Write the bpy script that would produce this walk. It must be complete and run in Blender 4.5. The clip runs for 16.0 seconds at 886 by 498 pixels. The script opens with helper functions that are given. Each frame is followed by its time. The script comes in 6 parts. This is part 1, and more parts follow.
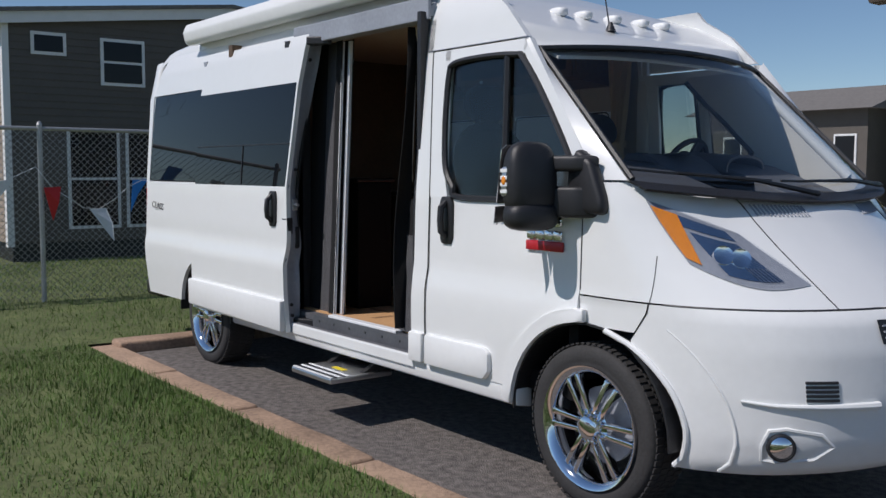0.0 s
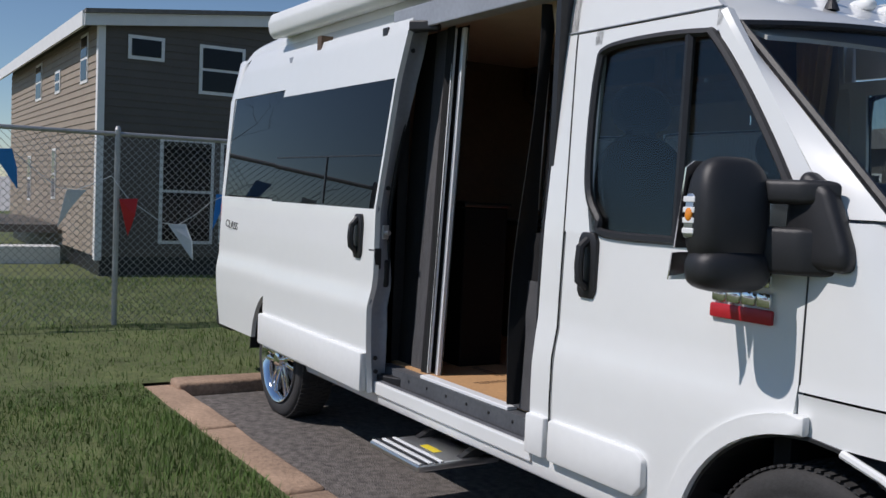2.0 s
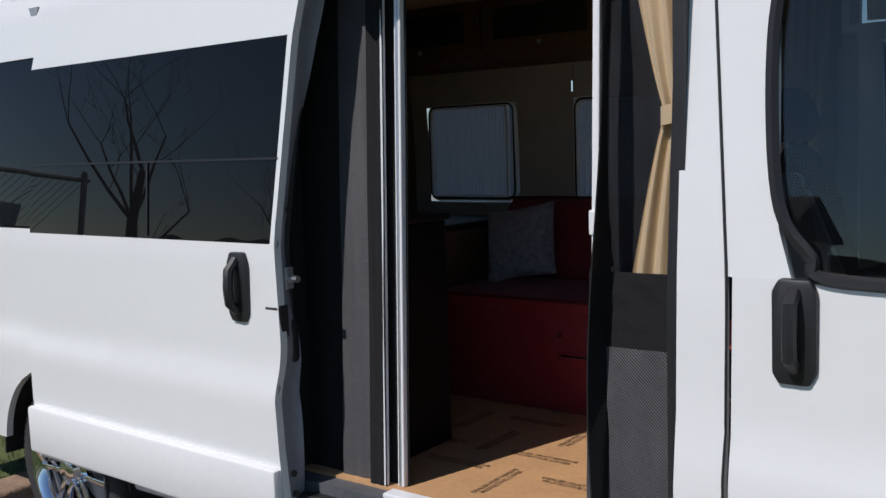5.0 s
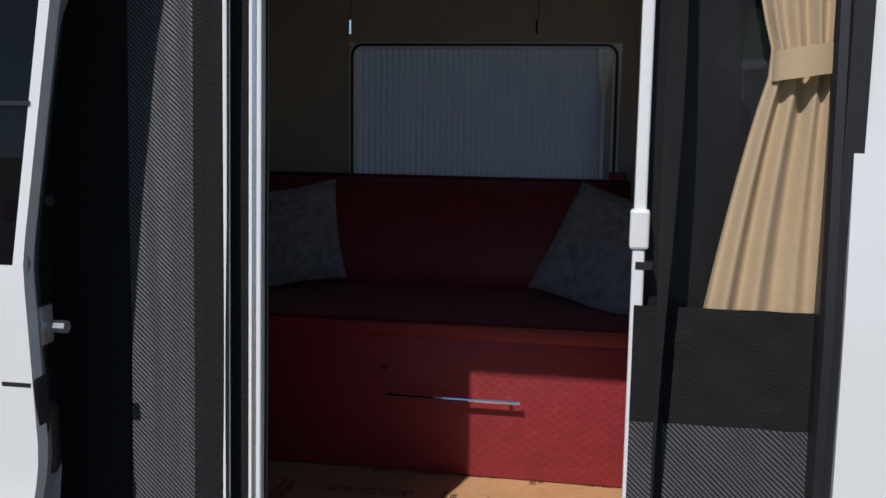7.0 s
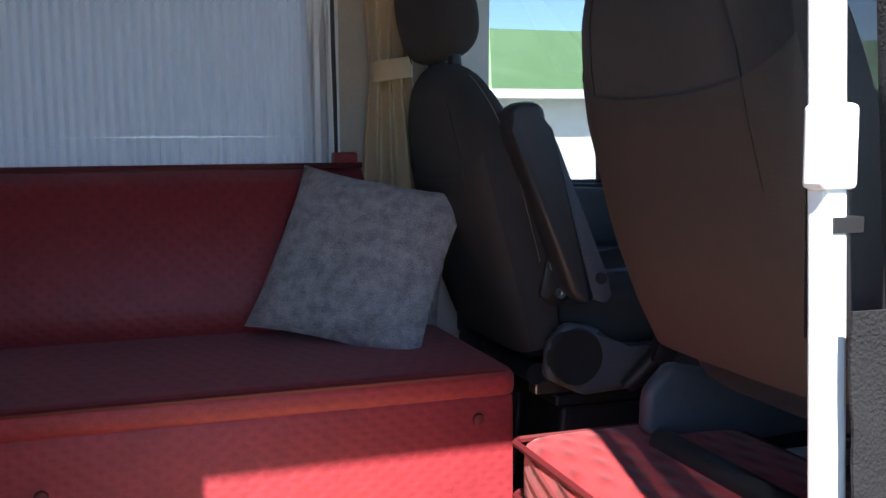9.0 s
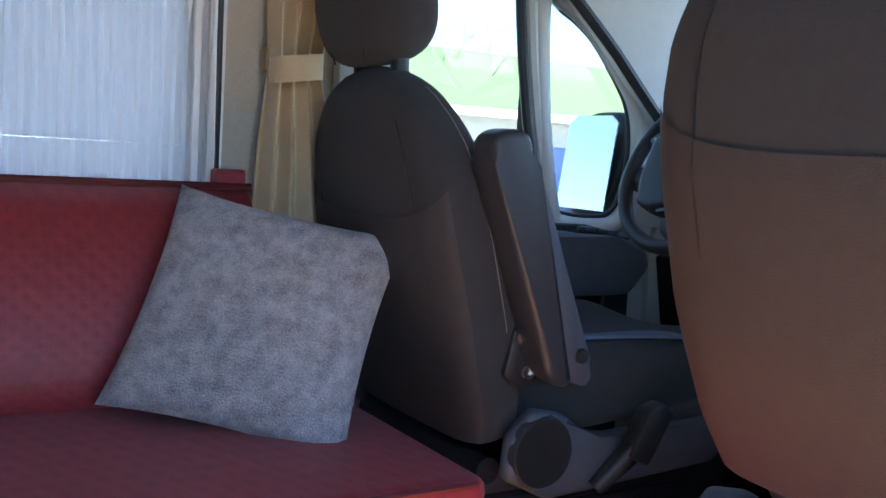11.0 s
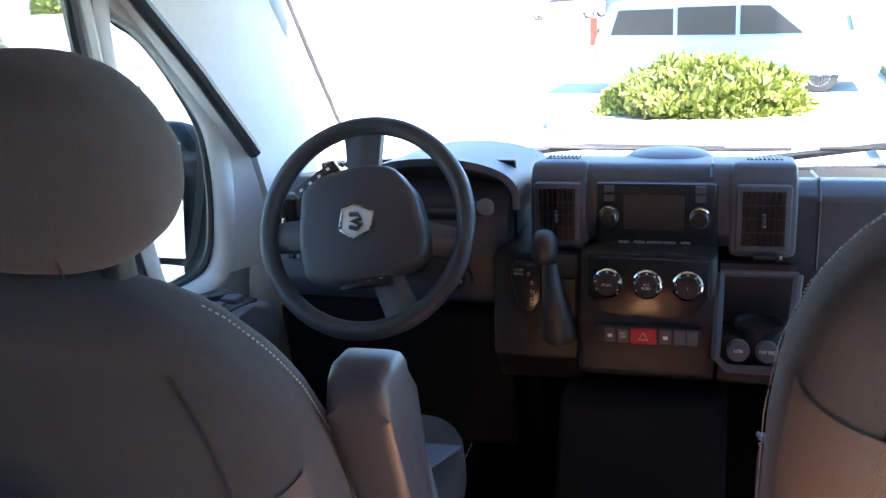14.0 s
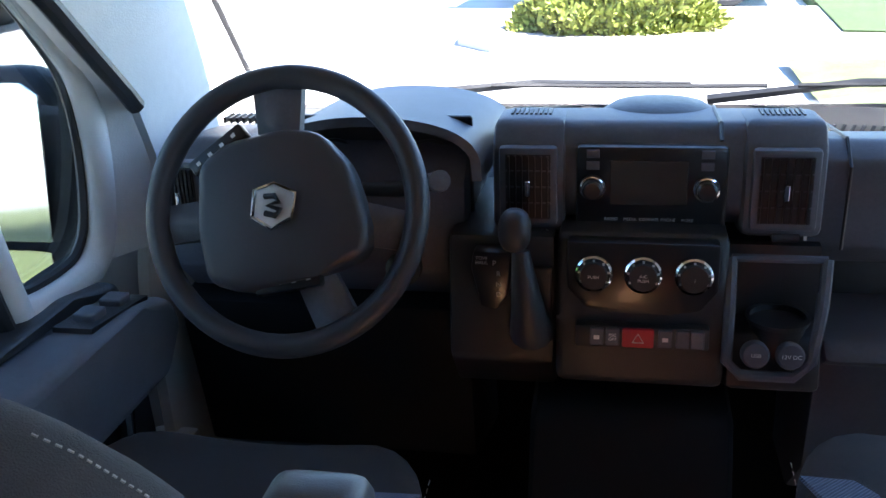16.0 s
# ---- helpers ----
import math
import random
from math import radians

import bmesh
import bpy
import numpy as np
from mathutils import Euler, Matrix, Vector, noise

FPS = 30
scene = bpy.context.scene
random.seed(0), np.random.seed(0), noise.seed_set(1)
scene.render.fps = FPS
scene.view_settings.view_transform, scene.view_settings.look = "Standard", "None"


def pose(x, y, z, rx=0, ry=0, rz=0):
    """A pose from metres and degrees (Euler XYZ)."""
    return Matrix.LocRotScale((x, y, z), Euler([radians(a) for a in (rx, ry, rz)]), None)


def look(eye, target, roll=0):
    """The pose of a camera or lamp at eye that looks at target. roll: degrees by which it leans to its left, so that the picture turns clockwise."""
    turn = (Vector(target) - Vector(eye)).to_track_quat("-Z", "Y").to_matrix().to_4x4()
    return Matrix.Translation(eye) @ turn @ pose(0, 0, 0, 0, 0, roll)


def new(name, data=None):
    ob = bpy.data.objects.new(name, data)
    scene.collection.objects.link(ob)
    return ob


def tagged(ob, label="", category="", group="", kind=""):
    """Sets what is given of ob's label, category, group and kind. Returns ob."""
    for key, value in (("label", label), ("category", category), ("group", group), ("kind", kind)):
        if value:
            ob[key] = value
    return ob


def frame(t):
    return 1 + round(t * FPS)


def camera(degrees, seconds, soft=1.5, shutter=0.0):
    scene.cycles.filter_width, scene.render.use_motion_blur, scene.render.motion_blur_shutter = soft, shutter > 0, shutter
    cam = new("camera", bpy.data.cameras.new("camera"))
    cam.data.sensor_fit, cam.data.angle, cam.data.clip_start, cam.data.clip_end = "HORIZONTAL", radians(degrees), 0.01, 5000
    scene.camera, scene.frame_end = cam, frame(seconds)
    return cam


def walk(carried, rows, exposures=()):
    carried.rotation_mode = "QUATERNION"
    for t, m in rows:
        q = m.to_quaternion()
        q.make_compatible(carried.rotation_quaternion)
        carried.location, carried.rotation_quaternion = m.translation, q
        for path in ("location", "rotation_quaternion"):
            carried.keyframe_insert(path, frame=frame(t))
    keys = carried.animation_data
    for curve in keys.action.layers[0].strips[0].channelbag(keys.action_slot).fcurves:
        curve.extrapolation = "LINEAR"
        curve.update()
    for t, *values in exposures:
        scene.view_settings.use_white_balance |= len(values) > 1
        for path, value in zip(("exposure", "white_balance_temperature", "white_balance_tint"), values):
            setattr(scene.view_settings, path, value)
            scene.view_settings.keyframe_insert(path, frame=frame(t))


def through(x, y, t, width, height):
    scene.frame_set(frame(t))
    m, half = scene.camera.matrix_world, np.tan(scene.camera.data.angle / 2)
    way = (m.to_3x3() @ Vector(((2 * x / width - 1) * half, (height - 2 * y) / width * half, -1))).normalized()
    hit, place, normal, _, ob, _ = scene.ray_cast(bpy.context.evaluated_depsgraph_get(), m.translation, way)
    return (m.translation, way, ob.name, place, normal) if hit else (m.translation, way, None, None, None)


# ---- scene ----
cam = camera(50.0, 16.0)
PATH = [
    (0, (2.857, -4.003, 1.496), (1.279, -2.784, 1.332), 0.2),
    (0.5, (2.644, -3.791, 1.533), (1.017, -2.638, 1.379), 0.2),
    (1, (2.362, -3.628, 1.519), (0.696, -2.529, 1.397), 0.7),
    (1.5, (2.051, -3.466, 1.517), (0.357, -2.408, 1.412), 1.4),
    (2, (1.71, -3.293, 1.484), (0.008, -2.249, 1.368), 2.4),
    (2.5, (1.242, -3.104, 1.49), (-0.437, -2.024, 1.37), 1.1),
    (3, (0.818, -3.049, 1.494), (-0.791, -1.871, 1.339), -0.3),
    (3.2, (0.69, -3.046, 1.48), (-0.894, -1.834, 1.326), -0.3),
    (5.3, (-0.568, -3.177, 1.701), (-1.656, -1.515, 1.463), -2.2),
    (5.5, (-0.715, -3.142, 1.703), (-1.726, -1.436, 1.446), -2.2),
    (6, (-1.075, -2.934, 1.671), (-1.892, -1.131, 1.389), -0.0),
    (6.5, (-1.342, -2.719, 1.675), (-1.98, -0.846, 1.383), 0.4),
    (7, (-1.644, -2.508, 1.667), (-1.991, -0.559, 1.378), 0.8),
    (7.5, (-1.851, -2.245, 1.64), (-1.944, -0.266, 1.367), 1.1),
    (8, (-1.953, -1.974, 1.527), (-1.85, 0.012, 1.313), 0.7),
    (8.5, (-2.128, -1.805, 1.462), (-1.721, 0.146, 1.293), -0.3),
    (9, (-2.138, -1.452, 1.467), (-1.519, 0.438, 1.256), -0.6),
    (9.2, (-2.092, -1.348, 1.431), (-1.448, 0.539, 1.275), -1.1),
    (11.3, (-2.255, -0.83, 1.551), (-1.154, 0.767, 1.329), 3.9),
    (11.5, (-2.262, -0.775, 1.612), (-1.106, 0.794, 1.352), 3.9),
    (12, (-2.21, -0.569, 1.711), (-0.905, 0.916, 1.412), 1.5),
    (12.5, (-2.199, -0.355, 1.81), (-0.702, 0.908, 1.404), -0.4),
    (13, (-2.196, -0.292, 1.875), (-0.578, 0.778, 1.388), -1.6),
    (13.5, (-2.208, -0.177, 1.895), (-0.458, 0.644, 1.38), -2.6),
    (14, (-2.227, -0.029, 1.904), (-0.377, 0.521, 1.377), -2.6),
    (14.5, (-2.201, 0.123, 1.922), (-0.305, 0.43, 1.364), -2.3),
    (15, (-2.113, 0.146, 1.926), (-0.226, 0.412, 1.321), -2.3),
    (15.5, (-1.974, 0.114, 1.931), (-0.122, 0.455, 1.256), -2.3),
    (16, (-1.877, 0.12, 1.902), (-0.039, 0.476, 1.201), -2.2),
]
walk(cam, [(t, look(eye, target, roll)) for t, eye, target, roll in PATH], [(0, -0.2), (3.2, -0.2), (5.5, -0.2), (7.0, -0.2), (8.0, 1.1), (9.2, 2.25), (11.3, 3.6), (12.5, 4.3), (13.5, 4.4), (14.5, 4.2), (15.5, 3.8), (16, 3.75)])

# ---- world, sun ----
world = bpy.data.worlds.new("world")
scene.world = world
world.use_nodes = True
wn = world.node_tree.nodes
sky = wn.new("ShaderNodeTexSky")
sky.sky_type, sky.sun_disc = "NISHITA", False
SUN = Vector((-0.27, -1.0, 1.24)).normalized()
sky.sun_elevation = math.asin(SUN.z)
sky.sun_rotation = math.atan2(SUN.x, SUN.y)
sky.altitude, sky.air_density, sky.dust_density, sky.ozone_density = 1500, 1.0, 0.0, 4.0
world.node_tree.links.new(sky.outputs[0], wn["Background"].inputs[0])
wn["Background"].inputs[1].default_value = 0.095
sun = new("sun", bpy.data.lights.new("sun", "SUN"))
sun.data.energy, sun.data.angle, sun.data.color = 4.0, radians(0.55), (1.0, 0.94, 0.93)
sun.matrix_world = look(SUN * 30, (0, 0, 0))


# ---- materials ----
def mat(name, color, rough=0.5, metal=0.0, vary=0.12, scale=6.0, bump=0.0, bump_scale=60.0, coat=0.0, sheen=0.0, piece=0.0, spec=0.5):
    m = bpy.data.materials.new(name)
    m.use_nodes = True
    n, l = m.node_tree.nodes, m.node_tree.links
    b = n["Principled BSDF"]
    b.inputs["Roughness"].default_value, b.inputs["Metallic"].default_value = rough, metal
    b.inputs["Coat Weight"].default_value, b.inputs["Sheen Weight"].default_value = coat, sheen
    b.inputs["Coat Roughness"].default_value = 0.06
    b.inputs["Specular IOR Level"].default_value = spec
    tc = n.new("ShaderNodeTexCoord")
    fine, wide = n.new("ShaderNodeTexNoise"), n.new("ShaderNodeTexNoise")
    fine.inputs["Scale"].default_value, wide.inputs["Scale"].default_value = scale * 9, scale
    fine.inputs["Detail"].default_value = wide.inputs["Detail"].default_value = 4
    for t in (fine, wide):
        l.new(tc.outputs["Object"], t.inputs["Vector"])
    add = n.new("ShaderNodeMath")
    add.operation = "ADD"
    l.new(fine.outputs["Fac"], add.inputs[0])
    l.new(wide.outputs["Fac"], add.inputs[1])
    value = add.outputs[0]
    if piece:
        info, mul, add2 = n.new("ShaderNodeObjectInfo"), n.new("ShaderNodeMath"), n.new("ShaderNodeMath")
        mul.operation, add2.operation = "MULTIPLY_ADD", "ADD"
        mul.inputs[1].default_value, mul.inputs[2].default_value = piece, -piece / 2
        l.new(info.outputs["Random"], mul.inputs[0])
        l.new(mul.outputs[0], add2.inputs[0])
        l.new(value, add2.inputs[1])
        value = add2.outputs[0]
    ramp = n.new("ShaderNodeMapRange")
    ramp.inputs["From Min"].default_value, ramp.inputs["From Max"].default_value = 0.6, 1.4
    ramp.inputs["To Min"].default_value, ramp.inputs["To Max"].default_value = 1 - vary, 1 + vary
    l.new(value, ramp.inputs["Value"])
    mix = n.new("ShaderNodeVectorMath")
    mix.operation = "SCALE"
    mix.inputs[0].default_value = color
    l.new(ramp.outputs[0], mix.inputs["Scale"])
    l.new(mix.outputs[0], b.inputs["Base Color"])
    if bump:
        grain, bu = n.new("ShaderNodeTexNoise"), n.new("ShaderNodeBump")
        grain.inputs["Scale"].default_value, grain.inputs["Detail"].default_value = bump_scale, 3
        bu.inputs["Strength"].default_value, bu.inputs["Distance"].default_value = bump, 0.01
        l.new(tc.outputs["Object"], grain.inputs["Vector"])
        l.new(grain.outputs["Fac"], bu.inputs["Height"])
        l.new(bu.outputs[0], b.inputs["Normal"])
    return m


def weave(m, scale, dark, strength=0.5, angle=0.0, kind="BANDS"):
    """Adds a woven pattern to a material of mat(): darker grooves with relief."""
    n, l = m.node_tree.nodes, m.node_tree.links
    b = n["Principled BSDF"]
    old = b.inputs["Base Color"].links[0].from_socket
    tc, mp, w, mul, bu = (n.new("ShaderNode" + k) for k in ("TexCoord", "Mapping", "TexWave", "MixRGB", "Bump"))
    mp.inputs["Rotation"].default_value = (angle, angle, 0)
    w.inputs["Scale"].default_value, w.inputs["Distortion"].default_value = scale, 0.6
    w.wave_type, w.bands_direction = kind, "DIAGONAL"
    mul.blend_type = "MIX"
    mul.inputs[2].default_value = (*dark, 1)
    l.new(tc.outputs["Object"], mp.inputs[0])
    l.new(mp.outputs[0], w.inputs[0])
    l.new(w.outputs["Fac"], mul.inputs[0])
    l.new(old, mul.inputs[1])
    l.new(mul.outputs[0], b.inputs["Base Color"])
    bu.inputs["Strength"].default_value, bu.inputs["Distance"].default_value = strength, 0.003
    l.new(w.outputs["Fac"], bu.inputs["Height"])
    l.new(bu.outputs[0], b.inputs["Normal"])
    return m


def clear(name, tint, gloss=0.06, through=1.0, rough=0.0, cloth_color=(0.012, 0.012, 0.014)):
    """Glass or netting: tinted see-through with a mirror coat that grows at grazing angles."""
    m = bpy.data.materials.new(name)
    m.use_nodes = True
    n, l = m.node_tree.nodes, m.node_tree.links
    n.remove(n["Principled BSDF"])
    t, g, fr, mx, dif, mx2, pw, ma = (n.new("ShaderNode" + k) for k in ("BsdfTransparent", "BsdfGlossy", "LayerWeight", "MixShader", "BsdfDiffuse", "MixShader", "Math", "Math"))
    t.inputs[0].default_value = (*tint, 1)
    dif.inputs[0].default_value = (*cloth_color, 1)
    g.inputs["Roughness"].default_value = rough
    fr.inputs[0].default_value = 0.5
    pw.operation, ma.operation = "POWER", "MULTIPLY_ADD"
    pw.inputs[1].default_value = 4.0
    ma.inputs[1].default_value, ma.inputs[2].default_value = 0.9, gloss
    l.new(fr.outputs["Facing"], pw.inputs[0])
    l.new(pw.outputs[0], ma.inputs[0])
    mx2.inputs[0].default_value = through
    l.new(dif.outputs[0], mx2.inputs[1])
    l.new(t.outputs[0], mx2.inputs[2])
    l.new(ma.outputs[0], mx.inputs[0])
    l.new(mx2.outputs[0], mx.inputs[1])
    l.new(g.outputs[0], mx.inputs[2])
    l.new(mx.outputs[0], n["Material Output"].inputs[0])
    return m


WHITE = mat("white_paint", (0.80, 0.81, 0.80), 0.32, vary=0.015, scale=1.5, coat=0.7)
TRIMWHITE = mat("white_plastic", (0.78, 0.79, 0.78), 0.42, vary=0.03, scale=3)
JAMB = mat("grey_jamb_paint", (0.30, 0.32, 0.36), 0.45, vary=0.15, scale=5)
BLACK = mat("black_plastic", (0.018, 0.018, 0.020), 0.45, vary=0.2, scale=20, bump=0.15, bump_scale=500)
RUBBER = mat("tyre_rubber", (0.035, 0.034, 0.034), 0.8, vary=0.25, scale=8, bump=0.2, bump_scale=90)
CHROME = mat("chrome", (0.85, 0.86, 0.88), 0.06, 1.0, vary=0.02)
STEEL = mat("aluminium", (0.62, 0.63, 0.65), 0.35, 1.0, vary=0.1, scale=10)
RAILWHITE = mat("white_rail", (0.82, 0.83, 0.84), 0.3, vary=0.03)


def quilt(m, pitch, dark, strength):
    """A small diamond pattern woven into cloth: dimmer grooves with relief."""
    n, l = m.node_tree.nodes, m.node_tree.links
    b = n["Principled BSDF"]
    old = b.inputs["Base Color"].links[0].from_socket
    tc, mul, mix, bu = (n.new("ShaderNode" + k) for k in ("TexCoord", "Math", "MixRGB", "Bump"))
    waves = []
    for ang in (40, -40):
        mp, w = n.new("ShaderNodeMapping"), n.new("ShaderNodeTexWave")
        mp.inputs["Rotation"].default_value = (radians(35), radians(ang), radians(ang))
        w.inputs["Scale"].default_value, w.inputs["Distortion"].default_value = 0.314 / pitch, 0.4
        l.new(tc.outputs["Object"], mp.inputs[0])
        l.new(mp.outputs[0], w.inputs[0])
        waves.append(w)
    mul.operation = "MULTIPLY"
    l.new(waves[0].outputs["Fac"], mul.inputs[0])
    l.new(waves[1].outputs["Fac"], mul.inputs[1])
    mix.inputs[2].default_value = (*dark, 1)
    l.new(mul.outputs[0], mix.inputs[0])
    l.new(old, mix.inputs[1])
    l.new(mix.outputs[0], b.inputs["Base Color"])
    bu.inputs["Strength"].default_value, bu.inputs["Distance"].default_value = strength, 0.004
    l.new(mul.outputs[0], bu.inputs["Height"])
    l.new(bu.outputs[0], b.inputs["Normal"])
    return m


DARKGLASS = clear("privacy_glass", (0.02, 0.02, 0.025), 0.026, 0.55)
TINTGLASS = clear("tinted_glass", (0.62, 0.66, 0.65), 0.05)
CLEARGLASS = clear("clear_glass", (0.9, 0.93, 0.92), 0.05)
LENS = clear("lamp_lens", (0.85, 0.87, 0.9), 0.06)
AMBER = mat("amber_lens", (0.85, 0.28, 0.02), 0.15, vary=0.15, scale=40, coat=1)
RED = mat("red_enamel", (0.45, 0.02, 0.03), 0.3, vary=0.1)
MESHNET = clear("insect_netting", (0.75, 0.75, 0.77), 0.02, 0.35, 0.4, (0.022, 0.022, 0.024))
FLEECE = mat("black_fleece", (0.009, 0.009, 0.010), 0.95, vary=0.3, scale=30, bump=0.5, bump_scale=300)
WOVEN = weave(mat("black_woven_vinyl", (0.125, 0.125, 0.135), 0.6, vary=0.15), 64, (0.012, 0.012, 0.013), 0.6)
CURTAIN = weave(mat("tan_curtain_cloth", (0.55, 0.41, 0.25), 0.9, vary=0.12, scale=12, sheen=0.2), 240, (0.48, 0.36, 0.215), 0.15)
ASPHALT = mat("asphalt", (0.135, 0.12, 0.11), 0.9, vary=0.85, scale=22, bump=1.0, bump_scale=110)
LOT = mat("concrete_lot", (0.40, 0.39, 0.37), 0.85, vary=0.15, scale=0.7, bump=0.3, bump_scale=40)
KERB = mat("stained_kerb_concrete", (0.33, 0.225, 0.155), 0.9, vary=0.4, scale=4, bump=0.6, bump_scale=60, piece=0.3)
DIRT = mat("soil", (0.10, 0.085, 0.05), 0.95, vary=0.4, scale=4, bump=0.6, bump_scale=40)
LAWN = mat("lawn", (0.105, 0.125, 0.042), 0.9, vary=0.45, scale=2.5, bump=1.0, bump_scale=90)
BLADE = mat("grass_blade", (0.085, 0.15, 0.025), 0.7, vary=0.5, scale=2.0)
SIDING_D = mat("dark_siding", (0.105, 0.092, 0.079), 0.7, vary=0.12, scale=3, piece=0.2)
# Side boards: sunlight on that side is put into this lighter tan.
SIDING_SUNLIT = mat("sunlit_tan_siding", (0.30, 0.245, 0.19), 0.7, vary=0.12, scale=3, piece=0.2)
HOUSETRIM = mat("white_house_trim", (0.75, 0.75, 0.74), 0.6, vary=0.06)
SHINGLE = mat("grey_shingle", (0.16, 0.15, 0.14), 0.9, vary=0.3, scale=10)
GALV = mat("galvanised_wire", (0.42, 0.42, 0.41), 0.5, 0.6, vary=0.2, scale=5)
BARK = mat("bark", (0.10, 0.075, 0.055), 0.9, vary=0.4, scale=8, bump=0.7, bump_scale=40)
PENRED = mat("red_pennant", (0.55, 0.02, 0.02), 0.6, vary=0.1)
PENBLUE = mat("blue_pennant", (0.02, 0.22, 0.6), 0.6, vary=0.1)
PENWHITE = mat("white_pennant", (0.7, 0.72, 0.74), 0.6, vary=0.1)


# ---- building helpers ----
def part(name, bm, material, parent=None, label="", smooth=False, m=None):
    me = bpy.data.meshes.new(name)
    bmesh.ops.recalc_face_normals(bm, faces=bm.faces)
    bm.to_mesh(me)
    bm.free()
    me.materials.append(material)
    if smooth:
        me.shade_smooth()
        me.set_sharp_from_angle(angle=radians(40))
    return placed(new(name, me), m, parent, label)


PLACE = {}


def placed(ob, m, parent, label=""):
    """Puts ob at the world pose m, under a parent that may have a pose of its own."""
    PLACE[ob.name] = Matrix(m) if m is not None else Matrix()
    ob.matrix_basis = PLACE[ob.name]
    if parent:
        ob.parent = parent
        ob.matrix_parent_inverse = PLACE.get(parent.name, Matrix()).inverted()
    if label:
        ob["label"] = label
    return ob


def thing(name, label, category, group="", kind="", at=None):
    e = new(name)
    e.empty_display_size = 0.1
    if at is not None:
        e.matrix_world = at
    return tagged(e, label, category, group, kind)


def box(x0, x1, y0, y1, z0, z1, bevel=0.0, seg=2, bm=None):
    b2 = bmesh.new()
    bmesh.ops.create_cube(b2, size=1)
    for v in b2.verts:
        v.co = Vector((x0 + (v.co.x + .5) * (x1 - x0), y0 + (v.co.y + .5) * (y1 - y0), z0 + (v.co.z + .5) * (z1 - z0)))
    if bevel:
        bmesh.ops.bevel(b2, geom=b2.edges[:], offset=bevel, segments=seg, profile=0.5, affect="EDGES")
    return join(bm, b2)


def join(bm, b2, m=None):
    if m is not None:
        b2.transform(m)
    if bm is None:
        return b2
    me = bpy.data.meshes.new("tmp")
    b2.to_mesh(me)
    b2.free()
    bm.from_mesh(me)
    bpy.data.meshes.remove(me)
    return bm


def prism(pts, axis, a, b, bevel=0.0, seg=2, bm=None):
    """A closed outline, extruded along an axis from a to b. Outline coordinates: (y,z), (x,z) or (x,y)."""
    b2 = bmesh.new()
    put = {"x": lambda p, k: (k, p[0], p[1]), "y": lambda p, k: (p[0], k, p[1]), "z": lambda p, k: (p[0], p[1], k)}[axis]
    lo = [b2.verts.new(put(p, a)) for p in pts]
    hi = [b2.verts.new(put(p, b)) for p in pts]
    b2.faces.new(lo)
    b2.faces.new(hi[::-1])
    for i in range(len(pts)):
        j = (i + 1) % len(pts)
        b2.faces.new((lo[i], hi[i], hi[j], lo[j]))
    if bevel:
        bmesh.ops.bevel(b2, geom=b2.edges[:], offset=bevel, segments=seg, profile=0.5, affect="EDGES")
    return join(bm, b2)


def tube(pts, r, n=8, bm=None, closed=False):
    """A round bar along points; r is a number or one per point."""
    b2 = bmesh.new()
    pts = [Vector(p) for p in pts]
    rings = []
    for i, p in enumerate(pts):
        a = pts[i - 1] if (i or closed) else p
        c = pts[(i + 1) % len(pts)] if (i + 1 < len(pts) or closed) else p
        d = (c - a).normalized()
        u = d.orthogonal().normalized() if not rings else (rings[-1][1] - d * rings[-1][1].dot(d)).normalized()
        w = d.cross(u)
        rad = r[i] if isinstance(r, (list, tuple)) else r
        rings.append(([b2.verts.new(p + (u * math.cos(k * math.tau / n) + w * math.sin(k * math.tau / n)) * rad) for k in range(n)], u))
    m = len(rings)
    for i in range(m if closed else m - 1):
        A, B = rings[i][0], rings[(i + 1) % m][0]
        for k in range(n):
            b2.faces.new((A[k], A[(k + 1) % n], B[(k + 1) % n], B[k]))
    if not closed:
        b2.faces.new(rings[0][0][::-1])
        b2.faces.new(rings[-1][0])
    return join(bm, b2)


def lathe(profile, n=32, m=None, bm=None, cap=True):
    """Turns (radius, height) pairs about z."""
    b2 = bmesh.new()
    rings = [[b2.verts.new((r * math.cos(k * math.tau / n), r * math.sin(k * math.tau / n), h)) for k in range(n)] for r, h in profile]
    for A, B in zip(rings, rings[1:]):
        for k in range(n):
            b2.faces.new((A[k], A[(k + 1) % n], B[(k + 1) % n], B[k]))
    for R in (rings[0], rings[-1]):
        if cap and (R[0].co.xy).length > 1e-4:
            b2.faces.new(R)
    bmesh.ops.remove_doubles(b2, verts=b2.verts, dist=1e-5)
    return join(bm, b2, m)


